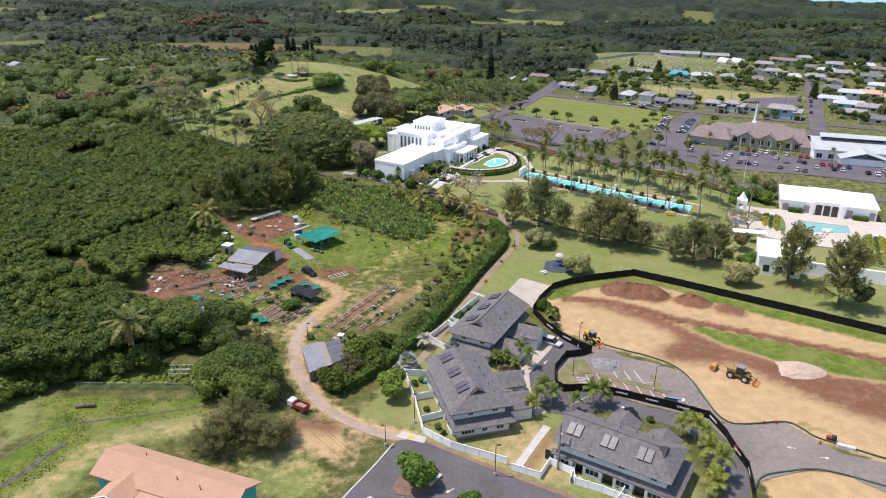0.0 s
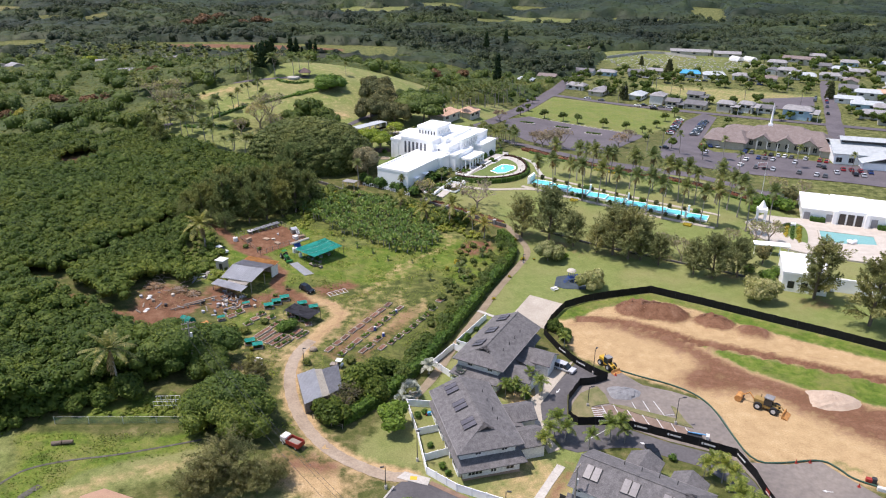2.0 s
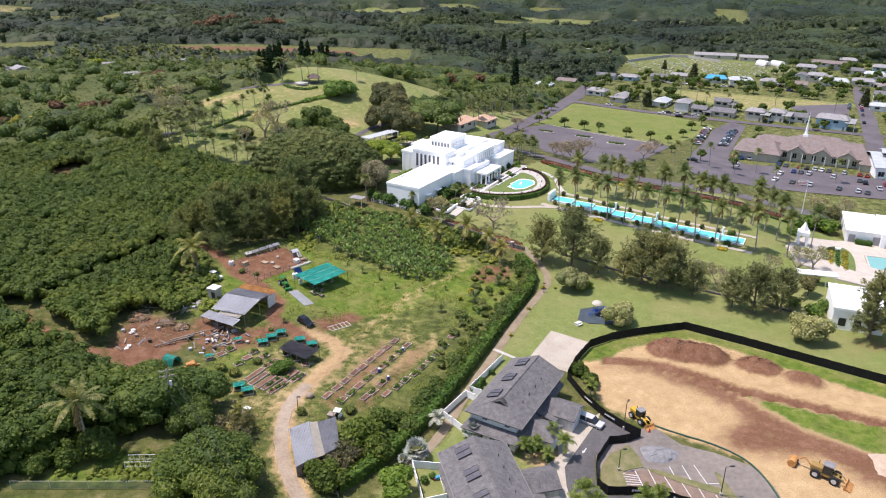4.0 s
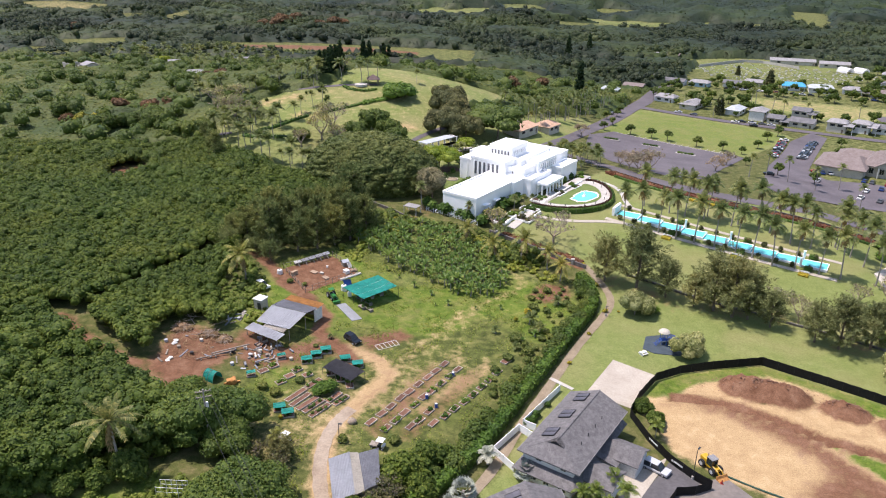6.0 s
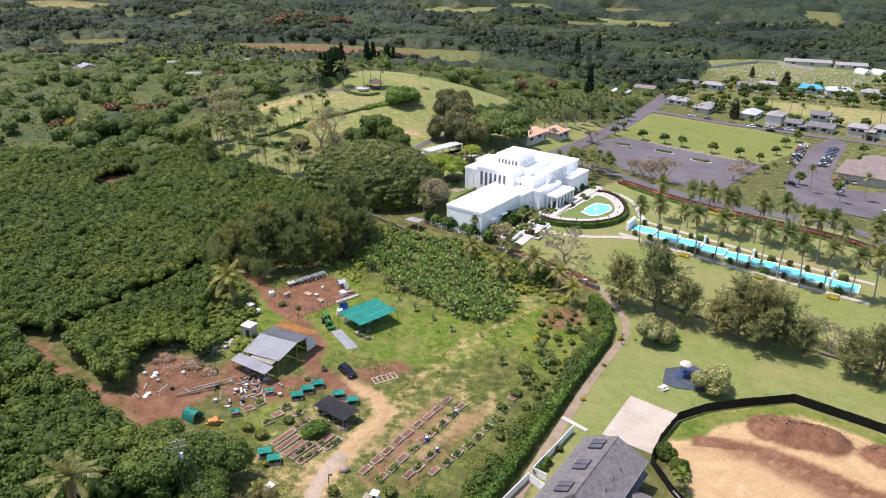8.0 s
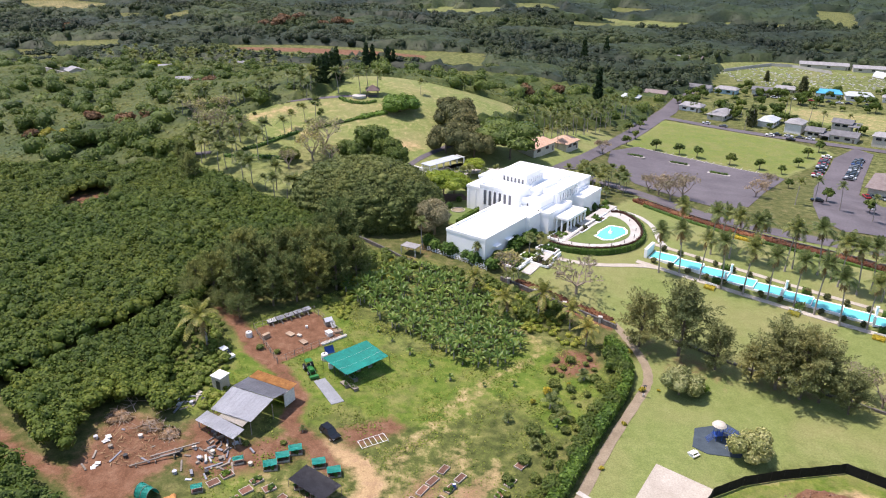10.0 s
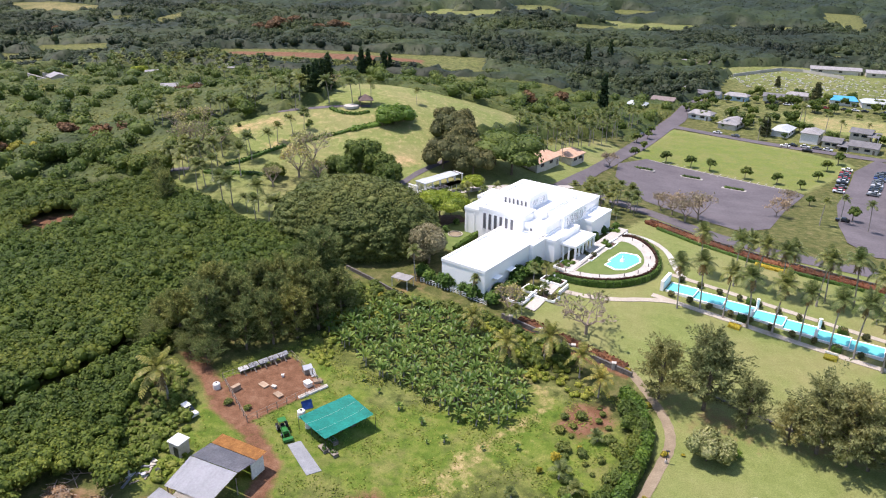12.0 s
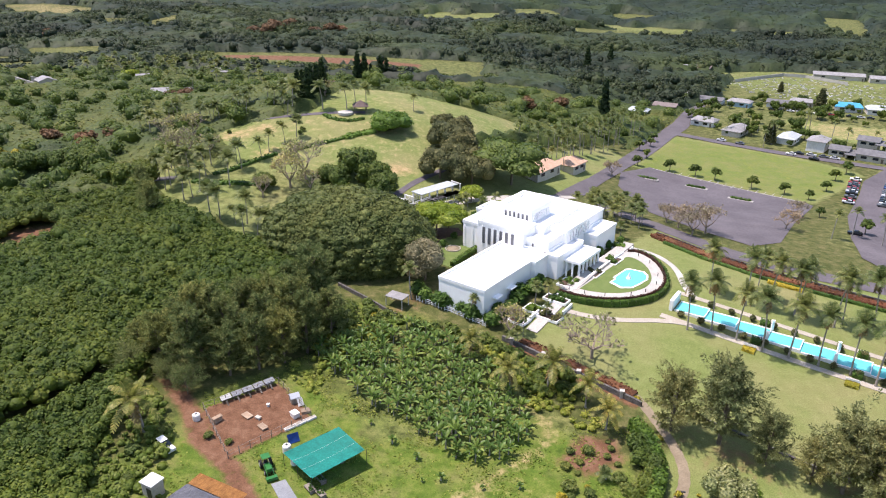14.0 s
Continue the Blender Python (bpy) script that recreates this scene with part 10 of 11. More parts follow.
def screen_fence(name, line, high, label, marks=()):
    """A wire fence hung with black cloth: posts, a rail and one sagging cloth panel for each bay."""
    root = thing(name, label, "fence", pose(0, 0, 0))
    pts = []
    for (ax, ay), (bx, by) in zip(line, line[1:]):
        n = max(1, round(math.hypot(bx - ax, by - ay) / 3.0))
        pts += [(ax + (bx - ax) * k / n, ay + (by - ay) * k / n) for k in range(n)]
    pts.append(line[-1])
    rng = np.random.default_rng(len(pts))
    for k, (x, y) in enumerate(pts):
        z = ground(x, y)
        part("post", tubes([((x, y, z - 0.3), (x + rng.uniform(-0.05, 0.05), y, z + high + 0.08), 0.035, 0.035)], 6), DARK, root)
    for k, (a, b) in enumerate(zip(pts, pts[1:])):
        bm, rows = bmesh.new(), []
        d = Vector((b[0] - a[0], b[1] - a[1])).normalized()
        for i in range(5):
            f = i / 4
            x, y = a[0] + (b[0] - a[0]) * f, a[1] + (b[1] - a[1]) * f
            bow = 0.08 * math.sin(f * math.pi) * rng.uniform(-1, 1)
            z = ground(x, y)
            rows.append([(x - d.y * bow * h, y + d.x * bow * h, z + 0.05 + (high - 0.07 * math.sin(f * math.pi) * (h > 0.9)) * h) for h in (0, 0.5, 1)])
        loft(bm, rows, closed=False)
        bmesh.ops.solidify(bm, geom=bm.faces[:], thickness=0.03)
        panel = part("cloth_panel", bm, BLACK_CLOTH, root)
        if k in marks:
            n = Vector((d.y, -d.x, 0)) * 0.1
            x, y = (a[0] + b[0]) / 2, (a[1] + b[1]) / 2
            z = ground(x, y)
            c = Vector((x, y, z + high * 0.55)) + n
            turn = Matrix.Translation(c) @ Matrix.Rotation(math.atan2(d.y, d.x), 4, "Z")
            part("printed_bar", boxed(-0.75, -0.02, -0.16, 1.2, 0.02, 0.16, m=turn), MARK, panel, "plain white printed bar")
            part("printed_dot", boxed(-1.2, -0.02, -0.22, -0.9, 0.02, 0.22, bevel=0.01, m=turn), MARK, panel, "plain white printed square")
    return root


FENCE_N = [(20.8, 169.5), (22.8, 175.2), (26.9, 182.8), (32.3, 186.6), (39.4, 189.6), (50.2, 193.2), (61.8, 187.3), (74.2, 180.4), (86.3, 173.8), (97.3, 167.4), (112, 159), (130, 149.5)]
FENCE_S = [(20.8, 169.2), (23.5, 162.3), (27, 156.5), (30.4, 152.9), (32.9, 151), (30, 149.2), (26.8, 148.4), (23.9, 142.7), (23.4, 137), (24.9, 135.1), (31.8, 135.7), (38.2, 133.4), (46.4, 130.2), (52.4, 127.5), (53.9, 121.9), (54.2, 118), (55, 112.8), (53.6, 106)]
screen_fence("site_fence", FENCE_N, 2.1, "long site fence hung with black cloth beside a lawn")
screen_fence("road_fence", FENCE_S, 1.9, "winding site fence hung with printed black cloth", (2, 4, 15, 17, 19, 21, 23, 26, 28))
sign = thing("site_sign", "small red and white warning board on the fence", "sign", pose(54.2, 117.2, ground(54, 117) + 0.9, 0, 0, -80))
part("board", boxed(-0.6, -0.08, 0, 0.6, -0.03, 0.9), TRUCK_RED, sign)
part("panel", boxed(-0.5, -0.1, 0.1, 0.5, -0.08, 0.4), PLASTIC, sign)
for line in ([(35.2, 155.3), (40.5, 152.4), (45.1, 150.6), (50.4, 146.8), (52.6, 141.5), (53.3, 135.4), (54.9, 126.1), (60.3, 126.3), (67.3, 127.9), (69.5, 125.5), (70.5, 123), (74.7, 120.9), (80, 117.8), (96, 110)], [(54.6, 107.9), (56.8, 111.5), (61.5, 112.8), (66.8, 114), (71.1, 112.8), (76.3, 110.4), (90, 104)]):
    pts = rounded([(x, y, 0) for x, y in line], 2)
    pts = [Vector((p.x, p.y, ground(p.x, p.y) + 0.18)) for p in pts]
    tagged(part("filter_sock", sweep(pts, 0.17, 7), SOCK, None), "dark green filter sock along bare soil", "filter sock")
DRY_LAWN = surface("worn_grass", (0.1, 0.115, 0.035), (0.21, 0.18, 0.09), 0.5, 0.95, 0.4, 0.05)
drape("grass_island", [(23.9, 139.3), (24.9, 142.3), (26.7, 145.6), (30.4, 148.4), (31.7, 145.4), (32.1, 142.5), (29.6, 141.7), (28.2, 140.9), (28.6, 136.9), (24.6, 136.4)], DRY_LAWN, 0.2, 3, 0.2, "kerbed grass island in the site car park", "grass island")
drape("grass_strip", [(32.3, 142.3), (35, 141.8), (38.8, 140.2), (44.4, 138.2), (44.2, 142.5), (45, 141.8), (45.9, 137.6), (46.8, 135.4), (43, 136.9), (37.6, 139.1), (34, 141)], DRY_LAWN, 0.2, 3, 0.2, "narrow kerbed grass strip between parking bays", "grass strip")
drape("mud_bays", [(28.4, 140.8), (32.6, 142), (37.4, 139.1), (43, 136.6), (46.6, 134.6), (47.1, 131.9), (39, 134.6), (28.8, 136.9)], surface("muddy_asphalt", (0.15, 0.105, 0.08), (0.23, 0.165, 0.125), 0.5, 0.95), 0.13, 3, 0, "muddy brown parking bays", "parking bays")
LINES = [((30.4, 141.5), (31.3, 137.1)), ((32.7, 142.3), (33.6, 137.4)), ((35.2, 140.5), (36.2, 136.4)), ((37.8, 139.4), (38.8, 135.1)), ((40.4, 138.1), (41.2, 134)), ((42.9, 136.6), (43.4, 133.3)), ((45.3, 135.5), (45.7, 132.8)), ((36.6, 143.2), (37, 140.8)), ((38.9, 143.6), (39.6, 139.9)), ((41, 143.8), (42.2, 138.9)), ((42.4, 139.2), (44.2, 139.4))]
LINES += [((28.2 + 0.03 * k, 140.5 - 0.65 * k), (30.9, 140.1 - 0.55 * k)) for k in range(6)]
for (ax, ay), (bx, by) in LINES:
    half, turn = math.hypot(bx - ax, by - ay) / 2, math.degrees(math.atan2(by - ay, bx - ax))
    b = tagged(part("bay_line", boxed(-half, -0.07, 0, half, 0.07, 0.02), MARK, None), "worn white painted bay line", "road marking", kind="structure")
    b.matrix_basis = pose((ax + bx) / 2, (ay + by) / 2, ground((ax + bx) / 2, (ay + by) / 2) + 0.17, 0, 0, turn)
for k in range(6):
    x, y = 27.0 + k * 0.42, 131.2 + k * 0.36
    b = tagged(part("hatch_line", boxed(-0.05, -1.6, 0, 0.05, 1.6, 0.02), MARK, None), "white painted hatching on asphalt", "road marking", kind="structure")
    b.matrix_basis = pose(x, y, ground(x, y) + 0.09, 0, 0, -50)


def arrow(x, y, turn, lift, size=1.0):
    bm = bmesh.new()
    pts = [(-0.12, -1.2), (0.12, -1.2), (0.12, 0.2), (0.5, 0.2), (0, 1.2), (-0.5, 0.2), (-0.12, 0.2)]
    bm.faces.new([bm.verts.new((a * size, b * size, 0)) for a, b in pts])
    ob = tagged(part("arrow_mark", bm, MARK, None), "white arrow painted on asphalt", "road marking", kind="structure")
    ob.matrix_basis = flat(x, y, turn, lift)


for x, y, t, h in ((22.2, 146.2, 150, 0.09), (36.6, 130.2, 65, 0.09), (47.8, 127.3, 250, 0.13), (50.6, 118.6, 170, 0.09), (65, 119.5, 80, 0.13), (70, 117, 260, 0.13), (3, 104.2, 130, 0.09), (-5, 103, 20, 0.09)):
    arrow(x, y, t, h, 0.7)


def heap(name, x, y, r, h, mat, label, seed):
    """A loose heap: a lumpy cone."""
    rng = np.random.default_rng(seed)
    bm, rows = bmesh.new(), []
    for k in range(7):
        f = k / 6
        q = 1 - f
        rows.append([(x + r * q * math.cos(a) * (1 + 0.16 * math.sin(3 * a + seed)) + rng.normal(0, 0.1), y + r * 0.8 * q * math.sin(a) * (1 + 0.13 * math.cos(2 * a)) + rng.normal(0, 0.1), ground(x, y) - 0.15 + h * (1 - q * q) + rng.normal(0, 0.05)) for a in np.arange(22) * 2 * math.pi / 22])
    rows_v = loft(bm, rows)
    bm.faces.new(rows_v[-1])
    tagged(part(name, bm, mat, None), label, "heap")


heap("gravel_mound", 35.3, 146.3, 3.8, 1.2, GRAVEL, "low grey gravel heap on the car park", 1)
heap("sand_mound", 77.0, 146.7, 5.4, 1.5, surface("pinkish_sand", (0.36, 0.27, 0.2), (0.47, 0.37, 0.28), 0.8, 0.95, 0.5, 0.05), "pinkish sand heap on bare soil", 2)
rng_rock = np.random.default_rng(51)
bm = bmesh.new()
for k in range(600):
    if k % 3:
        x, y = 48 + rng_rock.normal(0, 4.2), 183.6 + rng_rock.normal(0, 1.6)
        h = 3.1 * max(0.0, 1 - float(distance([(43.8, 183.2), (48, 182.4), (53, 181.2)], np.array(x), np.array(y))) / 4.3) ** 0.8
    else:
        x, y = 62.5 + rng_rock.normal(0, 2.2), 179.4 + rng_rock.normal(0, 1.4)
        h = 2.3 * max(0.0, 1 - float(distance([(61.4, 178.4), (63.6, 177.4)], np.array(x), np.array(y))) / 3.4) ** 0.8
    s = rng_rock.uniform(0.06, 0.2)
    made = bmesh.ops.create_icosphere(bm, subdivisions=1, radius=s)["verts"]
    for v in made:
        v.co = v.co * rng_rock.uniform(0.7, 1.3) + Vector((x, y, ground(x, y) + h))
tagged(part("soil_clods", bm, surface("red_clods", (0.15, 0.075, 0.045), (0.25, 0.145, 0.095), 1.0, 0.95), None), "loose red clods on the soil heaps", "soil clods", kind="stuff")

# machines
def wheel_loader(x, y, turn, paint, label, backhoe):
    r = thing("wheel_loader", label, "loader", flat(x, y, turn) @ Matrix.Scale(1.0 if backhoe else 0.85, 4))
    part("chassis", boxed(-2.4, -0.7, 0.7, 2.0, 0.7, 1.3, bevel=0.1), paint, r)
    part("engine_hood", boxed(-2.5, -0.75, 1.3, -0.5, 0.75, 2.2, bevel=0.15), paint, r)
    cab = part("cab", boxed(-0.5, -0.75, 1.3, 0.9, 0.75, 2.9, bevel=0.06), GLASS, r)
    part("cab_roof", boxed(-0.65, -0.85, 2.9, 1.05, 0.85, 3.1, bevel=0.05), GRAVEL, cab)
    for sx in (-0.5, 0.88):
        for sy in (-0.74, 0.74):
            part("cab_post", boxed(sx - 0.05, sy - 0.05, 1.3, sx + 0.05, sy + 0.05, 2.9), DARK, cab)
    for s in (1, -1):
        wheel(r, -1.5, s * 1.0, 0.8, 0.5)
        wheel(r, 1.5, s * 1.0, 0.8, 0.5)
        part("arm", tubes([((0.9, s * 0.5, 1.6), (2.6, s * 0.5, 1.3), 0.14, 0.12), ((2.6, s * 0.5, 1.3), (3.3, s * 0.5, 0.6), 0.12, 0.1)], 6), paint, r)
    part("bucket", prism_xz([(3.1, 0.05), (4.3, 0.05), (3.5, 0.45), (3.3, 1.0), (3.1, 0.9)], -1.3, 1.3), RUSTY_TIN, r, "worn steel bucket")
    part("exhaust", tubes([((-1.4, 0.4, 2.2), (-1.4, 0.4, 2.9), 0.06, 0.06)], 6), DARK, r)
    if backhoe:
        a = part("boom", tubes([((-2.4, 0, 1.3), (-3.6, 0.3, 2.4), 0.16, 0.14), ((-3.6, 0.3, 2.4), (-4.8, 0.6, 1.2), 0.14, 0.1)], 6), RUSTY_TIN, r, "rusty orange backhoe boom")
        part("digging_bucket", boxed(-5.2, 0.3, 0.3, -4.6, 0.9, 1.1, bevel=0.1), DARK, a)
        part("roller", tube(bmesh.new(), (-5.4, -0.8, 0.7), (-5.4, 1.2, 0.7), 0.7, 0.7, 14), RUSTY_TIN, r)
    return r


def prism_xz(outline, y0, y1):
    bm = bmesh.new()
    a = [bm.verts.new((x, y0, z)) for x, z in outline]
    b = [bm.verts.new((x, y1, z)) for x, z in outline]
    bm.faces.new(a)
    bm.faces.new(b[::-1])
    for k in range(len(a)):
        bm.faces.new((a[k], b[k], b[(k + 1) % len(a)], a[(k + 1) % len(a)]))
    bmesh.ops.recalc_face_normals(bm, faces=bm.faces)
    return bm


wheel_loader(62.8, 142.6, -35, DIGGER_OLD, "dirty yellow wheel loader with a backhoe on bare soil", True)
wheel_loader(33.6, 156.4, -58, DIGGER, "bright yellow wheel loader beside the site fence", False)
lift = thing("boom_lift", "blue boom lift parked behind the fence", "lift", flat(46.2, 132.6, -18))
part("base", boxed(-1.3, -0.7, 0.3, 1.3, 0.7, 0.8, bevel=0.06), DARK, lift)
part("boom", tubes([((-1.2, 0, 1.1), (2.2, 0, 1.3), 0.14, 0.12), ((-1.2, 0.25, 0.9), (1.4, 0.25, 1.0), 0.12, 0.12)], 6), plain("sky_blue_paint", (0.05, 0.25, 0.5), 0.4), lift)
part("basket", boxed(2.0, -0.5, 0.5, 2.6, 0.5, 1.3, bevel=0.04), PLASTIC, lift)
for s in (1, -1):
    for wx in (-0.9, 0.9):
        wheel(lift, wx, s * 0.7, 0.32, 0.22)
cm = thing("compactor", "small red compactor with a dark cover", "machine", flat(73, 122.4, -20))
part("body", boxed(-0.5, -0.4, 0.1, 0.5, 0.4, 0.9, bevel=0.08), TRUCK_RED, cm)
part("cover", boxed(0.4, -0.4, 0.1, 1.2, 0.4, 1.2, bevel=0.15), DARK, cm)
cn = thing("road_barrier", "long white plastic road barrier", "barrier", flat(75, 120, -22))
part("block", boxed(-1.6, -0.3, -0.1, 1.6, 0.3, 0.8, bevel=0.15), PLASTIC, cn)
part("stripe", boxed(-1.2, -0.32, 0.45, 1.2, 0.32, 0.6), TRIM, cn)
for x, y in ((62.5, 126.6), (65, 126.8), (70.8, 121), (34.9, 152.8)):
    c = thing("traffic_cone", "orange traffic cone on asphalt", "cone", flat(x, y, 0, 0.1), "traffic cones")
    part("cone", tube(bmesh.new(), (0, 0, 0.05), (0, 0, 0.75), 0.2, 0.05, 10), TRUCK_RED, c)
    part("foot", boxed(-0.25, -0.25, 0, 0.25, 0.25, 0.06), TRUCK_RED, c)


def lamp_post(x, y, high, label, arm=1.2, turn=0):
    r = thing("lamp_post", label, "lamp post", flat(x, y, turn), "lamp posts")
    part("pole", tubes([((0, 0, -0.3), (0, 0, high), 0.09, 0.06)], 8), DARK, r)
    part("foot", tube(bmesh.new(), (0, 0, -0.2), (0, 0, 0.7), 0.25, 0.25, 10), PALE_PATH, r)
    part("arm", tubes([((0, 0, high - 0.05), (arm, 0, high + 0.05), 0.045, 0.04)], 6), DARK, r)
    part("lamp_head", boxed(arm - 0.35, -0.16, high, arm + 0.35, 0.16, high + 0.14, bevel=0.03), DARK, r)
    return r


lamp_post(43.7, 136.6, 6.0, "dark street lamp on a grass island", 1.1, 10)
lamp_post(27.6, 141.3, 4.5, "dark lamp on a grass island", 0.8, 20)
lamp_post(30.2, 153.2, 6.0, "dark street lamp beside the site fence", 0.8, 60)
lamp_post(10.6, 108.6, 6.5, "tall dark street lamp beside a white fence", 0.5, 0)
lamp_post(-9.2, 115.0, 4.6, "dark lamp at the corner of the street", 0.5, 200)
lamp_post(-4.6, 122.4, 6.5, "thin dark pole beside a red footpath", 0.2, 0)
lamp_post(-31.6, 150.5, 4.0, "thin dark pole beside the farm track", 0.3, 0)
lamp_post(17.6, 209.4, 2.6, "thin dark post beside the path", 0.1, 0)

# ---- round the townhouses ----
def board_fence(line, high, label):
    r = thing("vinyl_fence", label, "fence", pose(0, 0, 0), "white fences of the townhouses")
    pts = []
    for (ax, ay), (bx, by) in zip(line, line[1:]):
        n = max(1, round(math.hypot(bx - ax, by - ay) / 2.4))
        pts += [(ax + (bx - ax) * k / n, ay + (by - ay) * k / n) for k in range(n)]
    pts.append(line[-1])
    for x, y in pts:
        z = ground(x, y)
        part("post", boxed(x - 0.08, y - 0.08, z - 0.2, x + 0.08, y + 0.08, z + high + 0.12, bevel=0.02), WHITE, r)
    for (ax, ay), (bx, by) in zip(pts, pts[1:]):
        z, d = (ground(ax, ay) + ground(bx, by)) / 2, math.hypot(bx - ax, by - ay)
        m = Matrix.Translation(((ax + bx) / 2, (ay + by) / 2, z)) @ Matrix.Rotation(math.atan2(by - ay, bx - ax), 4, "Z")
        p = part("panel", boxed(-d / 2, -0.025, 0.02, d / 2, 0.025, high - 0.08, m=m), WHITE, r)
        part("rail", boxed(-d / 2, -0.05, high - 0.12, d / 2, 0.05, high, m=m), WHITE, p)
    return r


board_fence([(-2.4, 138.5), (-8.2, 138.6), (-5.3, 129.6), (-2.7, 119.2), (2.7, 115.4), (12.7, 111.7)], 1.6, "white panel fence round narrow back yards")
board_fence([(-5.3, 129.6), (-1.3, 131.3)], 1.6, "white panel fence dividing two yards")
board_fence([(-3.2, 122.6), (1.1, 124.8)], 1.6, "white panel fence dividing two small yards")
board_fence([(13.4, 110.3), (18.4, 108.3), (20.3, 112.2), (24.2, 109.6), (24.2, 107.3), (28.5, 105.6), (34, 102.6)], 1.5, "white panel fence along the street")
board_fence([(24.6, 111), (23.4, 107.6)], 1.4, "white panel fence between small lawns")
board_fence([(32.4, 106), (30.8, 103.4)], 1.4, "white panel fence between small lawns")
board_fence([(7.2, 175.6), (0.6, 162.6), (3.0, 161.4)], 1.6, "white panel fence beside a hedge path")
board_fence([(3.4, 158.4), (-0.1, 161), (-4.1, 153.6), (-0.2, 149.6)], 1.6, "white panel fence round a corner yard")
for x, y, lab in ((24.3, 108.3, "pale grey utility cabinet by the fence"), (25.1, 107.9, "pale grey utility cabinet by the fence")):
    b = thing("utility_box", lab, "utility box", flat(x, y, -25), "utility cabinets")
    part("body", boxed(-0.35, -0.25, -0.1, 0.35, 0.25, 1.0, bevel=0.03), CREAM, b)
    part("door", boxed(-0.3, -0.27, 0.1, 0.3, -0.25, 0.9), WALL, b)
drape("ramp_pad", [(-7.7, 117.7), (-6.5, 119.4), (-1.9, 118.1), (-2.3, 116.3)], PALE_PATH, 0.14, 2, 0.1, "pale concrete crossing ramp with a yellow patch", "ramp")
tagged(part("tactile_patch", boxed(-5.4, 117.4, ground(-5, 117.6) + 0.14, -4.2, 118.3, ground(-5, 117.6) + 0.17), plain("yellow_paint", (0.6, 0.4, 0.03), 0.7), None), "yellow tactile paving patch", "paving", kind="structure")
ribbon("street_kerb", [(-7.9, 115.6), (-10.8, 108.7), (-14.5, 101), (-17.2, 94), (-21.2, 81)], 0.3, PALE_PATH, 0.16, 1, "pale concrete kerb beside asphalt", "kerb", thick=0.2)
ribbon("fence_kerb", [(-1.9, 117.1), (12.3, 109.4), (22.3, 104.6), (31, 100.6), (44, 94)], 0.9, surface("kerb_soil", (0.16, 0.1, 0.07), (0.24, 0.16, 0.11), 0.6, 0.95), 0.1, 1, "narrow bare soil verge below a white fence", "verge", thick=0.1)
drape("tree_island", ring_of([(-6.9, 104), (-5.3, 108.2), (0.2, 107.9), (1.8, 106.8), (-1.2, 102.6), (-5.6, 102.2)], 1), surface("island_soil", (0.13, 0.085, 0.055), (0.2, 0.13, 0.09), 0.8, 0.95), 0.2, 3, 0.25, "kerbed soil island in the street", "island")
slab = thing("stone_bench", "long pale stone bench on a traffic island", "bench", flat(0.4, 106.3, 58))
part("seat", boxed(-1.7, -0.35, 0.35, 1.7, 0.35, 0.55, bevel=0.04), PALE_PATH, slab)
for k in (-1.2, 1.2):
    part("foot", boxed(k - 0.2, -0.3, 0.1, k + 0.2, 0.3, 0.35), PALE_PATH, slab)
plant(tree_shape("island_tree", 91, 5.6, 3.3, 12, 2400, 0.42, BRIGHT, 0.12, 1.0, "dense rounded bright green tree on a street island"), [(-3.0, 105.4, 1.0), (6.5, 100.6, 0.55), (-9.6, 131.2, 0.85)], "rounded street trees")
car(24.2, 154.4, -32, CAR_SILVER, "silver minivan parked on a concrete drive", 5.0, 1.95, 1.75, van=True)
car(37.6, 127.2, 100, CAR_BLACK, "dark car parked behind a townhouse", 4.4, 1.8, 1.5)
car(-11, 99, 40, CAR_SILVER, "pale car at the edge of the street", 4.4, 1.8, 1.5)
YARD_PALM = palm_shape("yard_palm", 92, 4.1, 14, 2.9, 0.6, 0.3, foliage("yard_frond", (0.095, 0.14, 0.026), (0.155, 0.205, 0.042), (0.26, 0.29, 0.075), 0.45, 0.4, relief=0.2), 0.1, "small yellow-green palm planted beside the houses", thatch=False)
plant(YARD_PALM, [(31.9, 131.2, 1.0), (30.4, 130.4, 0.95), (33, 130.2, 0.8), (22, 129.8, 1.0), (20.2, 131.4, 1.1), (19, 129.4, 0.9), (17.4, 126.4, 0.9), (26.2, 128, 0.8), (16.6, 147.2, 1.0), (18.2, 144.4, 1.0), (13.2, 143.6, 0.9), (11.4, 142.8, 0.8), (15, 141.6, 0.8),
                  (46.6, 122.4, 1.1), (47.8, 120.6, 1.1), (48.4, 118.4, 1.0), (49, 115.6, 1.1), (48.4, 113, 1.1), (48.8, 110.2, 1.1), (47.4, 107.4, 1.1), (46.8, 104.4, 1.0), (45, 121.6, 0.9), (25, 163.8, 0.9)], "small palms round the townhouses", vary=0.15)
plant(fan_palm_shape("silver_fan_palm", 93, 1.3, "silvery blue fan palm on a lawn"), [(-7.8, 141.4, 1.35), (2.1, 148.3, 1.2), (-10.0, 139.8, 0.6)], "silver fan palms")
plant(palm_shape("lawn_palm", 94, 1.8, 14, 2.0, 0.55, 0.1, SILVER, 0.14, "grey-green young palm on a lawn", thatch=False), [(-4.8, 150.6, 1.25)])
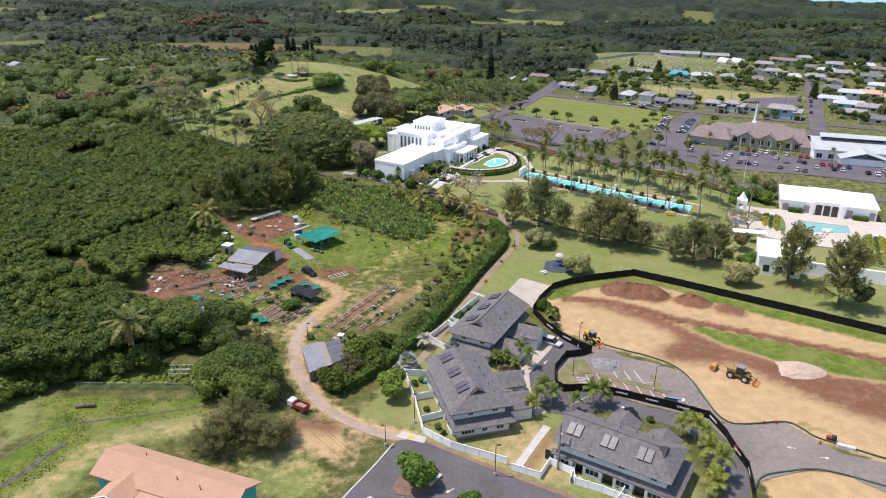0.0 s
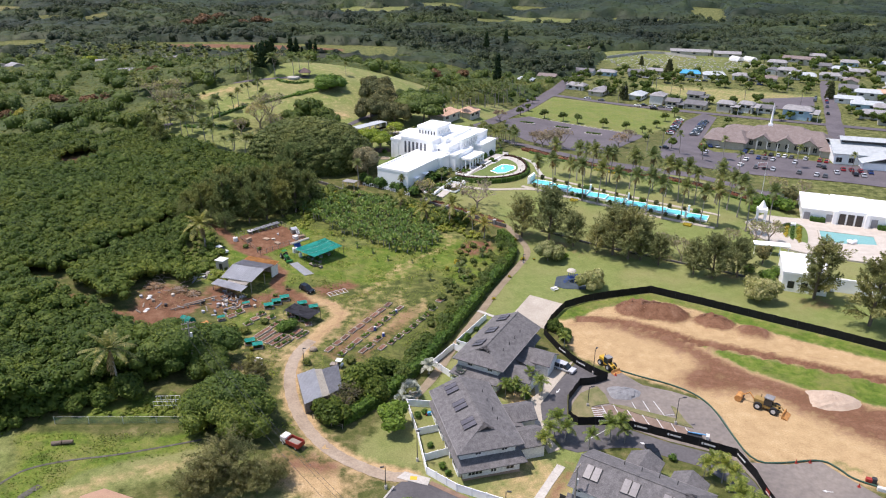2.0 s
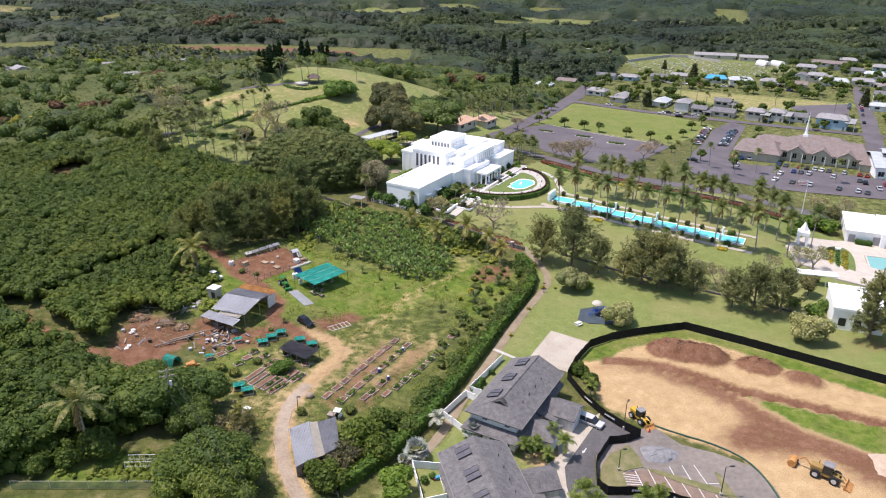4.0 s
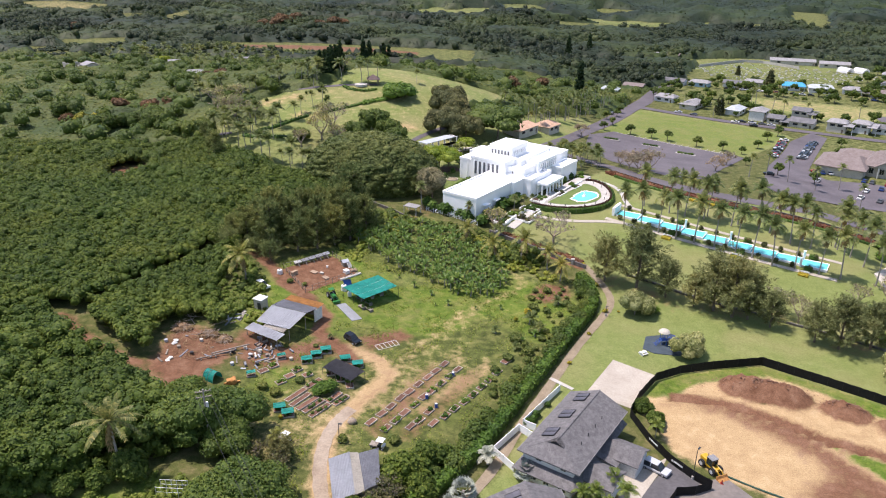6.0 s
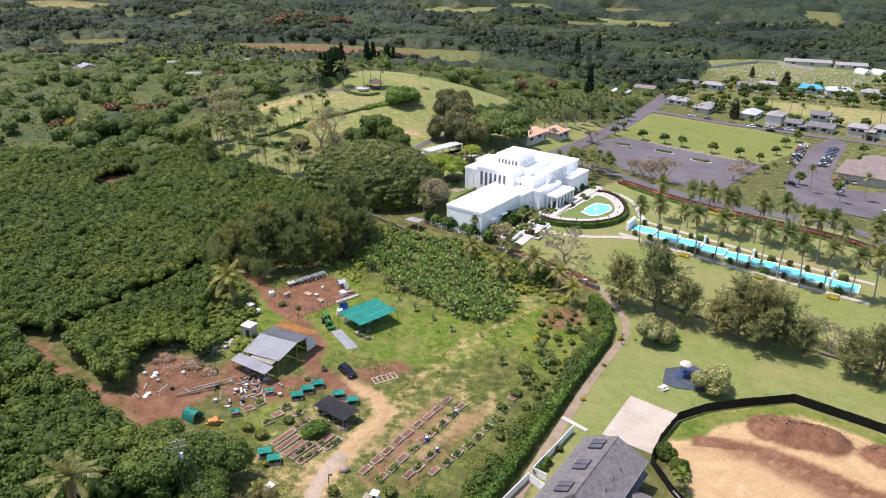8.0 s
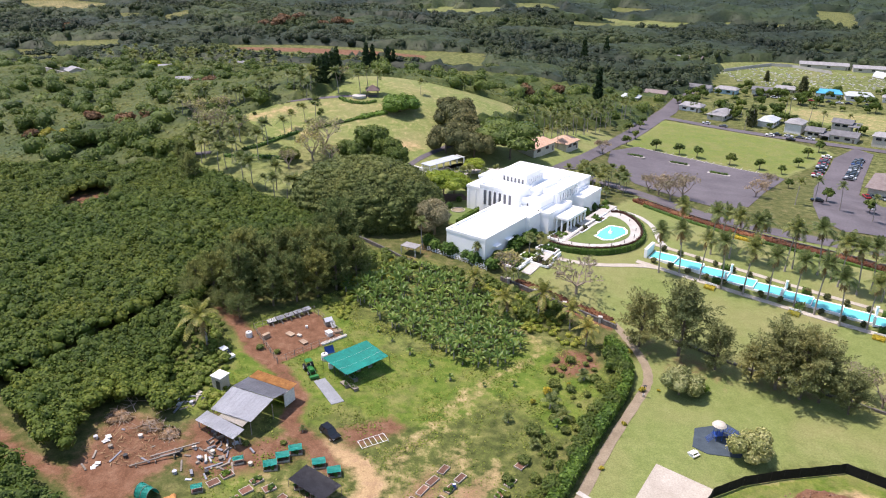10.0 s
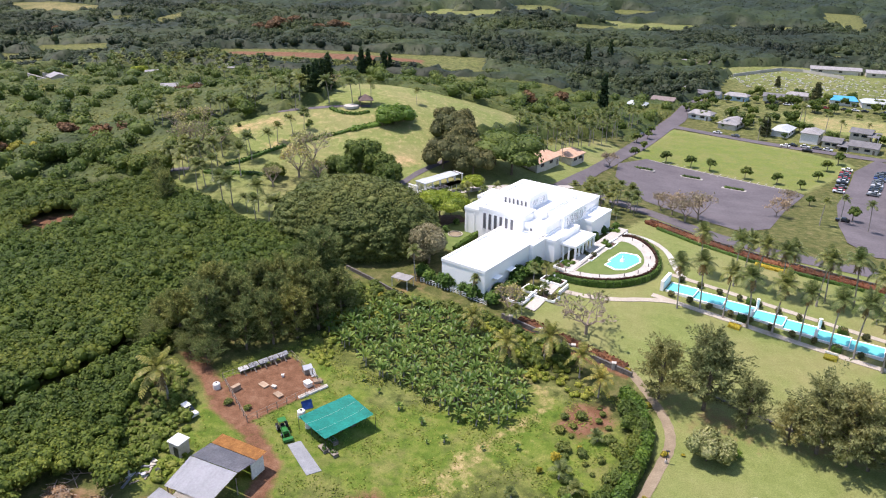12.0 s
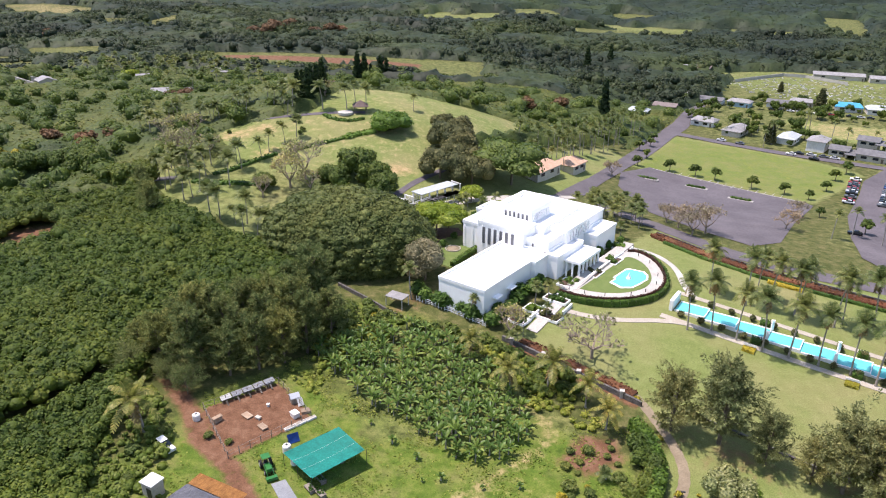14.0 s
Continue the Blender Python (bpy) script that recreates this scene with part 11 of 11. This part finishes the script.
plant(shrub_shape("yard_shrub", 95, 1.2, 0.9, HEDGE, "small garden shrub beside a house wall", 200, 0.22, 3), [(3.0, 166, 1.2), (2.2, 164.4, 1.0), (1.4, 162.8, 1.2), (5, 170, 0.9), (-5.6, 135, 1.1), (-4.6, 136.4, 0.8), (-2.6, 126.6, 0.8), (-0.2, 121, 0.9), (1.2, 119.4, 0.8), (14, 145.4, 1.3), (15.6, 143.2, 1.2), (12, 145.6, 1.2), (40.6, 126, 1.0), (9.5, 146, 0.9), (25, 112.6, 0.7), (31.5, 107, 0.7)], "yard shrubs")
toy = thing("play_set", "small blue and red toy play set in a yard", "toy", flat(-3.4, 136.2, 20))
part("slide", boxed(-0.6, -0.3, 0.1, 0.6, 0.3, 0.7, bevel=0.1), plain("toy_blue", (0.05, 0.3, 0.5), 0.4), toy)
part("step", boxed(-0.9, -0.25, 0.0, -0.6, 0.25, 0.45, bevel=0.05), TRUCK_RED, toy)

# utility pole with crossarms near the farm, and a second beside the townhouses
def power_pole(x, y, high, label, arms=2, turn=0):
    r = thing("utility_pole", label, "utility pole", flat(x, y, turn), "utility poles")
    part("pole", tubes([((0, 0, -0.4), (0, 0, high), 0.19, 0.14)], 8), PALE_BARK, r)
    for k in range(arms):
        z = high - 0.4 - 1.1 * k
        a = part("crossarm", boxed(-1.3, -0.07, z - 0.08, 1.3, 0.07, z + 0.08), TIMBER, r)
        for j in (-1.2, -0.5, 0.5, 1.2):
            part("insulator", tube(bmesh.new(), (j, 0, z + 0.08), (j, 0, z + 0.3), 0.06, 0.05, 8), PALE_PATH, a)
    part("transformer", tube(bmesh.new(), (0.35, 0, high - 3.6), (0.35, 0, high - 2.6), 0.25, 0.25, 10), WALL, r)
    return r


power_pole(-52.2, 142.8, 12.5, "weathered timber utility pole with two crossarms", 2, 30)
power_pole(21.6, 111.0, 10, "dark timber utility pole beside a townhouse", 1, 60)
wires = thing("power_lines", "thin dark cables sagging between poles", "cables", pose(0, 0, 0))
for off in (-1.2, 0.5, 1.2):
    a, b = Vector((-52.2 + off * 0.86, 142.8 + off * 0.5, ground(-52, 143) + 11.3)), Vector((-10 + off * 0.5, 96 + off * 0.8, ground(-10, 96) + 10.5))
    pts = [a.lerp(b, f) - Vector((0, 0, 2.2 * 4 * f * (1 - f))) for f in np.linspace(0, 1, 15)]
    part("cable", sweep(pts, 0.025, 4), DARK, wires)

# ---- front meadow: house with a brown roof, net fence, log ----
SALMON = surface("salmon_shingle", (0.37, 0.222, 0.142), (0.43, 0.265, 0.172), 0.5, 0.9, 0.4, 0.03, 0, 12, "Object")
AQUA = plain("aqua_wall", (0.08, 0.42, 0.42), 0.7)
hs = thing("brown_roof_house", "large house with a salmon brown roof and aqua walls", "house", pose(-41.5, 95.5, ground(-41.5, 95.5), 0, 0, -17.5))
part("wall", prism(bmesh.new(), [(-12, -1.4), (13.2, -1.4), (13.2, 5.4), (-12, 5.4)], -0.5, 4.45), AQUA, hs)
part("gable_wall", prism_y(-12, -11.8, [(-1.4, 4.4), (5.4, 4.4), (2, 6.2)]), AQUA, hs)
part("gable_wall", prism_y(13.0, 13.2, [(-1.4, 4.4), (5.4, 4.4), (2, 6.2)]), AQUA, hs)
part("roof", sloped(gable(-12.1, -1.5, 13.3, 5.5, 4.5, 6.5, "x", 0.7, 0.0), 0.2), SALMON, hs, "salmon brown shingle roof")
part("porch_wall", prism(bmesh.new(), [(-8, -5.2), (-3.4, -5.2), (-3.4, -1.5), (-8, -1.5)], -0.5, 4.1), AQUA, hs)
part("porch_gable", prism(bmesh.new(), [(-6.8, -5.25), (-4.6, -5.25), (-4.6, -5.0), (-6.8, -5.0)], 4.05, 4.85), AQUA, hs)
part("porch_roof", sloped([[(-8.7, -6.0, 4.1), (-5.7, -6.0, 5.5), (-5.7, 0.4, 5.5), (-8.7, -1.2, 4.1)], [(-5.7, -6.0, 5.5), (-2.7, -6.0, 4.1), (-2.7, -1.2, 4.1), (-5.7, 0.4, 5.5)]], 0.18), SALMON, hs)
for a, b in ((-8.7, -5.7), (-5.7, -2.7)):
    part("fascia", tubes([((a, -6.02, 4.1 if a < -8 else 5.5), (b, -6.02, 5.5 if a < -8 else 4.1), 0.12, 0.12)], 4), TRIM, hs, "white gable trim")
part("front_wall", prism(bmesh.new(), [(-3.3, -9), (13.2, -9), (13.2, -1.5), (-3.3, -1.5)], -0.5, 2.9), AQUA, hs)
part("front_roof", sloped([[(-2.6, -9.8, 3.0), (13.9, -9.8, 3.0), (13.9, -2.1, 4.3), (-2.6, -2.1, 4.3)]], 0.18), SALMON, hs)
for k in range(4):
    window(hs, pose(0 + k * 3.6, -9.02, 1.2), 1.6, 1.2)
    window(hs, pose(-9 + k * 5.6, 5.42, 1.4, 0, 0, 180), 2.0, 1.4)
for a, b in ((-6, 3.4), (2.4, 0.6), (7, 0.2)):
    part("roof_vent", tubes([((a, b, 5.4), (a, b, 6.5), 0.07, 0.07)], 6), DARK, hs)
net = railing("net_fence", [(-70.6, 123.4), (-59, 125.4), (-47.4, 127.5), (-44, 127.6)], 1.6, "green netted wire fence across a meadow", "fence", WALL, 4.8, (0.98,), 0.03)
part("netting", sheet_roof([(-70.6, 123.35, ground(-70, 123) + 0.1), (-47.4, 127.45, ground(-47, 127) + 0.1), (-47.4, 127.45, ground(-47, 127) + 1.5), (-70.6, 123.35, ground(-70, 123) + 1.5)], 0.02), netting("green_net", (0.14, 0.26, 0.17), 0.5), net, "fine green netting")
MUD = surface("ditch_mud", (0.05, 0.048, 0.036), (0.13, 0.12, 0.095), 0.9, 0.95, 0.6, 0.08, 0, 5)
ribbon("ditch", [(-75, 92), (-72.6, 102.1), (-70.5, 108.5), (-68.8, 111.6), (-63.6, 114.5), (-56.3, 117), (-50.1, 120), (-43.6, 123.3)], 0.45, MUD, 0.05, 3, "narrow stony ditch through lush grass", "ditch")
ribbon("mud_patch", [(-69.5, 93), (-68.9, 96.2), (-66.9, 99.7), (-66.3, 104.5), (-64.5, 108.2)], 1.2, MUD, 0.04, 3, "dark muddy strip in lush grass", "mud")
tufts("meadow_grass", [(-76, 92), (-66, 92), (-60, 112), (-43, 121), (-44, 127), (-60, 122), (-76, 120), (-70, 110)], 0.3, 0.26, WEED, "lush green grass beside a ditch", 90, lambda x, y: distance([(-72.6, 102.1), (-70.5, 108.5), (-68.8, 111.6), (-63.6, 114.5), (-56.3, 117), (-50.1, 120), (-43.6, 123.3)], x, y) > 0.5, 0.22)
lg = thing("hollow_log", "old hollow grey log lying in a green ditch", "log", flat(-66.5, 118.2, 12))
part("log", tubes([((-1.6, 0, 0.35), (0.1, 0.1, 0.4), 0.42, 0.38), ((0.2, 0.1, 0.4), (1.9, 0.15, 0.36), 0.38, 0.34)], 12), BARK, lg)
rails = railing("drive_gate", [(-25.6, 132.4), (-21.6, 130.6), (-19.4, 130.0)], 1.1, "low pale gate across the farm track", "gate", TIMBER, 1.6, (0.5, 0.95), 0.05)
BIGTREE = tree_shape("mango_tree", 96, 9, 6.2, 16, 6000, 0.38, foliage("mango_leaf", (0.058, 0.1, 0.018), (0.098, 0.148, 0.027), (0.16, 0.21, 0.045), 0.5, 0.35), 0.08, 0.9, "large dense dark green tree beside the track")
plant(BIGTREE, [(-39.6, 131.4, 1.05), (-43.8, 127.6, 0.8), (-36.4, 126.6, 0.75), (-56, 145, 1.05), (-51, 147.5, 0.85), (-60.5, 150.2, 0.75), (-49, 143.4, 0.7)], "large trees of the farm's edge")
plant(ironwood_shape(97, 6.4, 6.4, 15000, foliage("dry_olive_leaf", (0.11, 0.125, 0.042), (0.19, 0.195, 0.08), (0.3, 0.275, 0.14), 0.7, 0.4, relief=0.2), "wide feathery olive-brown bush on dry grass", "olive_bush"), [(-35.5, 113.0, 0.95), (-30, 111.4, 0.8), (-38.6, 109.6, 0.7), (-27.4, 114.4, 0.5), (-40, 144, 0.5)], "wide olive bushes")
plant(tree_shape("light_green_tree", 98, 5.2, 3.6, 10, 1700, 0.42, THICKET, 0.05, 0.95, "light green bushy tree in rough grass"), [(-61.5, 133.8, 1.0), (-65, 130, 0.6), (-18, 143.4, 1.05), (-15, 148.6, 0.9), (-21.4, 131.8, 0.8), (-14.6, 141, 0.8), (-69, 128, 0.6), (-24.5, 134.6, 0.6), (-12, 150, 0.6), (25.6, 167.6, 0.62), (23.4, 171.4, 0.5)], "light green bushy trees")
plant(bare_tree_shape("dry_shrub", 99, 4.6, 3.6, "dry greyish shrub with thin foliage", TWIG, 500, OLIVE), [(-19.8, 138.6, 1.0), (-20.6, 135.4, 0.8), (-44, 141.6, 0.9), (-39.5, 141.4, 0.7), (-62, 157, 0.5)], "dry shrubs")
plant(tree_shape("rusty_bush", 100, 3.6, 2.2, 8, 700, 0.36, RUST, 0.1, 0.9, "rust-brown bush at the wood's edge"), [(-61, 148.8, 1.0), (-70, 150, 0.5), (-78, 230, 0.6)], "rust-brown bushes")

# ---- playground ----
drape("play_pad", [(25.3, 195.6), (26.4, 201.1), (32.5, 203.5), (36, 200), (33.3, 193.9), (27.7, 194)], surface("rubber_paving", (0.03, 0.045, 0.06), (0.055, 0.075, 0.09), 0.8, 0.9), 0.12, 3, 0.15, "dark blue-grey rubber play surface", "play surface")
pg = thing("play_tower", "blue climbing tower under a round cream canopy", "play tower", flat(30.0, 198.6, 20))
for a in range(4):
    x, y = 0.8 * math.cos(a * 1.57 + 0.78), 0.8 * math.sin(a * 1.57 + 0.78)
    part("post", tubes([((x, y, -0.2), (x, y, 3.2), 0.06, 0.06)], 6), BLUE, pg)
bm = bmesh.new()
rows = loft(bm, [[(q * math.cos(t), q * math.sin(t), z) for t in np.arange(14) * 2 * math.pi / 14] for q, z in ((1.3, 3.2), (1.0, 3.55), (0.5, 3.8), (0.1, 3.9))])
bm.faces.new(rows[-1])
part("canopy", bm, CREAM, pg, "cream round canopy")
part("deck", boxed(-0.7, -0.7, 1.2, 0.7, 0.7, 1.3), BLUE, pg)
part("slide", sheet_roof([(0.7, -0.4, 1.3), (3.0, -0.4, 0.15), (3.0, 0.4, 0.15), (0.7, 0.4, 1.3)], 0.06), BLUE, pg)
part("climber", tubes([((-0.7, k * 0.3 - 0.6, 1.3), (-2.2, k * 0.3 - 0.6, 0), 0.04, 0.04) for k in range(5)], 5), BLUE, pg)
pg2 = thing("climbing_arch", "low dark blue climbing arch on the play surface", "climbing frame", flat(32.4, 199.8, -30))
part("arch", tubes([((1.5 * math.cos(a), y, 1.4 * math.sin(a)), (1.5 * math.cos(a + 0.4), y, 1.4 * math.sin(a + 0.4)), 0.05, 0.05) for a in np.arange(0, 2.8, 0.4) for y in (-0.7, 0.7)], 5), BLUE, pg2)
part("rungs", tubes([((1.5 * math.cos(a), -0.7, 1.4 * math.sin(a)), (1.5 * math.cos(a), 0.7, 1.4 * math.sin(a)), 0.04, 0.04) for a in np.arange(0.4, 3.0, 0.4)], 5), BLUE, pg2)
for x, y, t in ((25.2, 193.2, 40),):
    b = thing("picnic_bench", "pale picnic bench on the lawn", "bench", flat(x, y, t), "picnic benches")
    part("top", boxed(-0.8, -0.35, 0.65, 0.8, 0.35, 0.73, bevel=0.02), PLASTIC, b)
    for s in (-0.65, 0.65):
        part("seat", boxed(-0.8, s - 0.14, 0.38, 0.8, s + 0.14, 0.44), PLASTIC, b)
    for k in (-0.6, 0.6):
        part("leg", boxed(k - 0.05, -0.6, -0.1, k + 0.05, 0.6, 0.65), PLASTIC, b)
ribbon("lawn_strip_path", [(5.1, 179.9), (9.9, 176.6)], 0.9, PALE_PATH, 0.12, 1, "short pale concrete path to the court", "path", thick=0.12)

# ---- parked cars by the church and along the roads ----
PAINTS = [CAR_BLACK, CAR_SILVER, PLASTIC, plain("car_red", (0.3, 0.02, 0.025), 0.25), plain("car_grey", (0.1, 0.105, 0.11), 0.25), plain("car_blue", (0.02, 0.05, 0.18), 0.25)]
NAMES = ["black", "silver", "white", "red", "grey", "blue"]


def far_car(x, y, turn, paint):
    r = thing("car", f"{NAMES[paint]} car in a parking row", "car", flat(x, y, turn, 0.2), "parked cars")
    part("body", boxed(-2.2, -0.88, 0.25, 2.2, 0.88, 0.88, bevel=0.16), PAINTS[paint], r)
    bm = bmesh.new()
    rows = loft(bm, [[(-1.6, -0.8, 0.8), (1.0, -0.8, 0.8), (1.0, 0.8, 0.8), (-1.6, 0.8, 0.8)], [(-1.1, -0.65, 1.4), (0.3, -0.65, 1.4), (0.3, 0.65, 1.4), (-1.1, 0.65, 1.4)]])
    bm.faces.new(rows[1])
    part("cabin_glass", bm, GLASS, r)
    part("roof", boxed(-1.05, -0.62, 1.39, 0.25, 0.62, 1.45, bevel=0.02), PAINTS[paint], r)
    for s in (1, -1):
        for k in (-1.4, 1.4):
            part("wheel", tubes([((k, s * 0.75, 0.32), (k, s * 0.95, 0.32), 0.32, 0.32)], 10), RUBBER, r)
    return r


proto = {}
rng_car = np.random.default_rng(15)


def park(x, y, turn):
    k = int(rng_car.choice([0, 0, 0, 1, 1, 2, 3, 4, 4, 4, 5]))
    if k not in proto:
        proto[k] = far_car(x, y, turn, k)
    else:
        c = copy_thing(proto[k], Matrix.Identity(4))
        c.matrix_basis = flat(x, y, turn, 0.2)


for (x0, y0, x1, y1, turn, n, fill) in ((101, 396, 115, 431, 157, 14, 0.85), (113, 394, 128, 428, 157, 13, 0.85), (86, 344, 90, 356, 157, 4, 0.6), (110, 369, 122, 368, 95, 4, 0.8), (126, 358, 159, 340, 62, 13, 0.8), (106, 352, 124, 340, 62, 6, 0.5), (128, 346, 152, 332, 62, 9, 0.75), (112, 332, 148, 315, 62, 12, 0.6),
                                         (150, 330, 196, 312, 72, 14, 0.7), (152, 322, 196, 304, 72, 14, 0.65), (100, 470, 128, 458, -26, 6, 0.7), (212, 488, 219, 504, 66, 6, 0.7), (204, 450, 236, 528, 66, 12, 0.4), (110, 572, 200, 546, -20, 18, 0.8)):
    for k in range(n):
        if rng_car.random() < fill:
            f = (k + 0.5) / n
            park(x0 + (x1 - x0) * f + rng_car.normal(0, 0.15), y0 + (y1 - y0) * f + rng_car.normal(0, 0.15), turn + rng_car.normal(0, 2))
for x, y, t in ((44.6, 519, 72), (98, 467, 152), (106.3, 460, 152), (31, 470, 250), (36, 490, 252), (70, 487, 152), (78, 482, 152)):
    park(x, y, t)
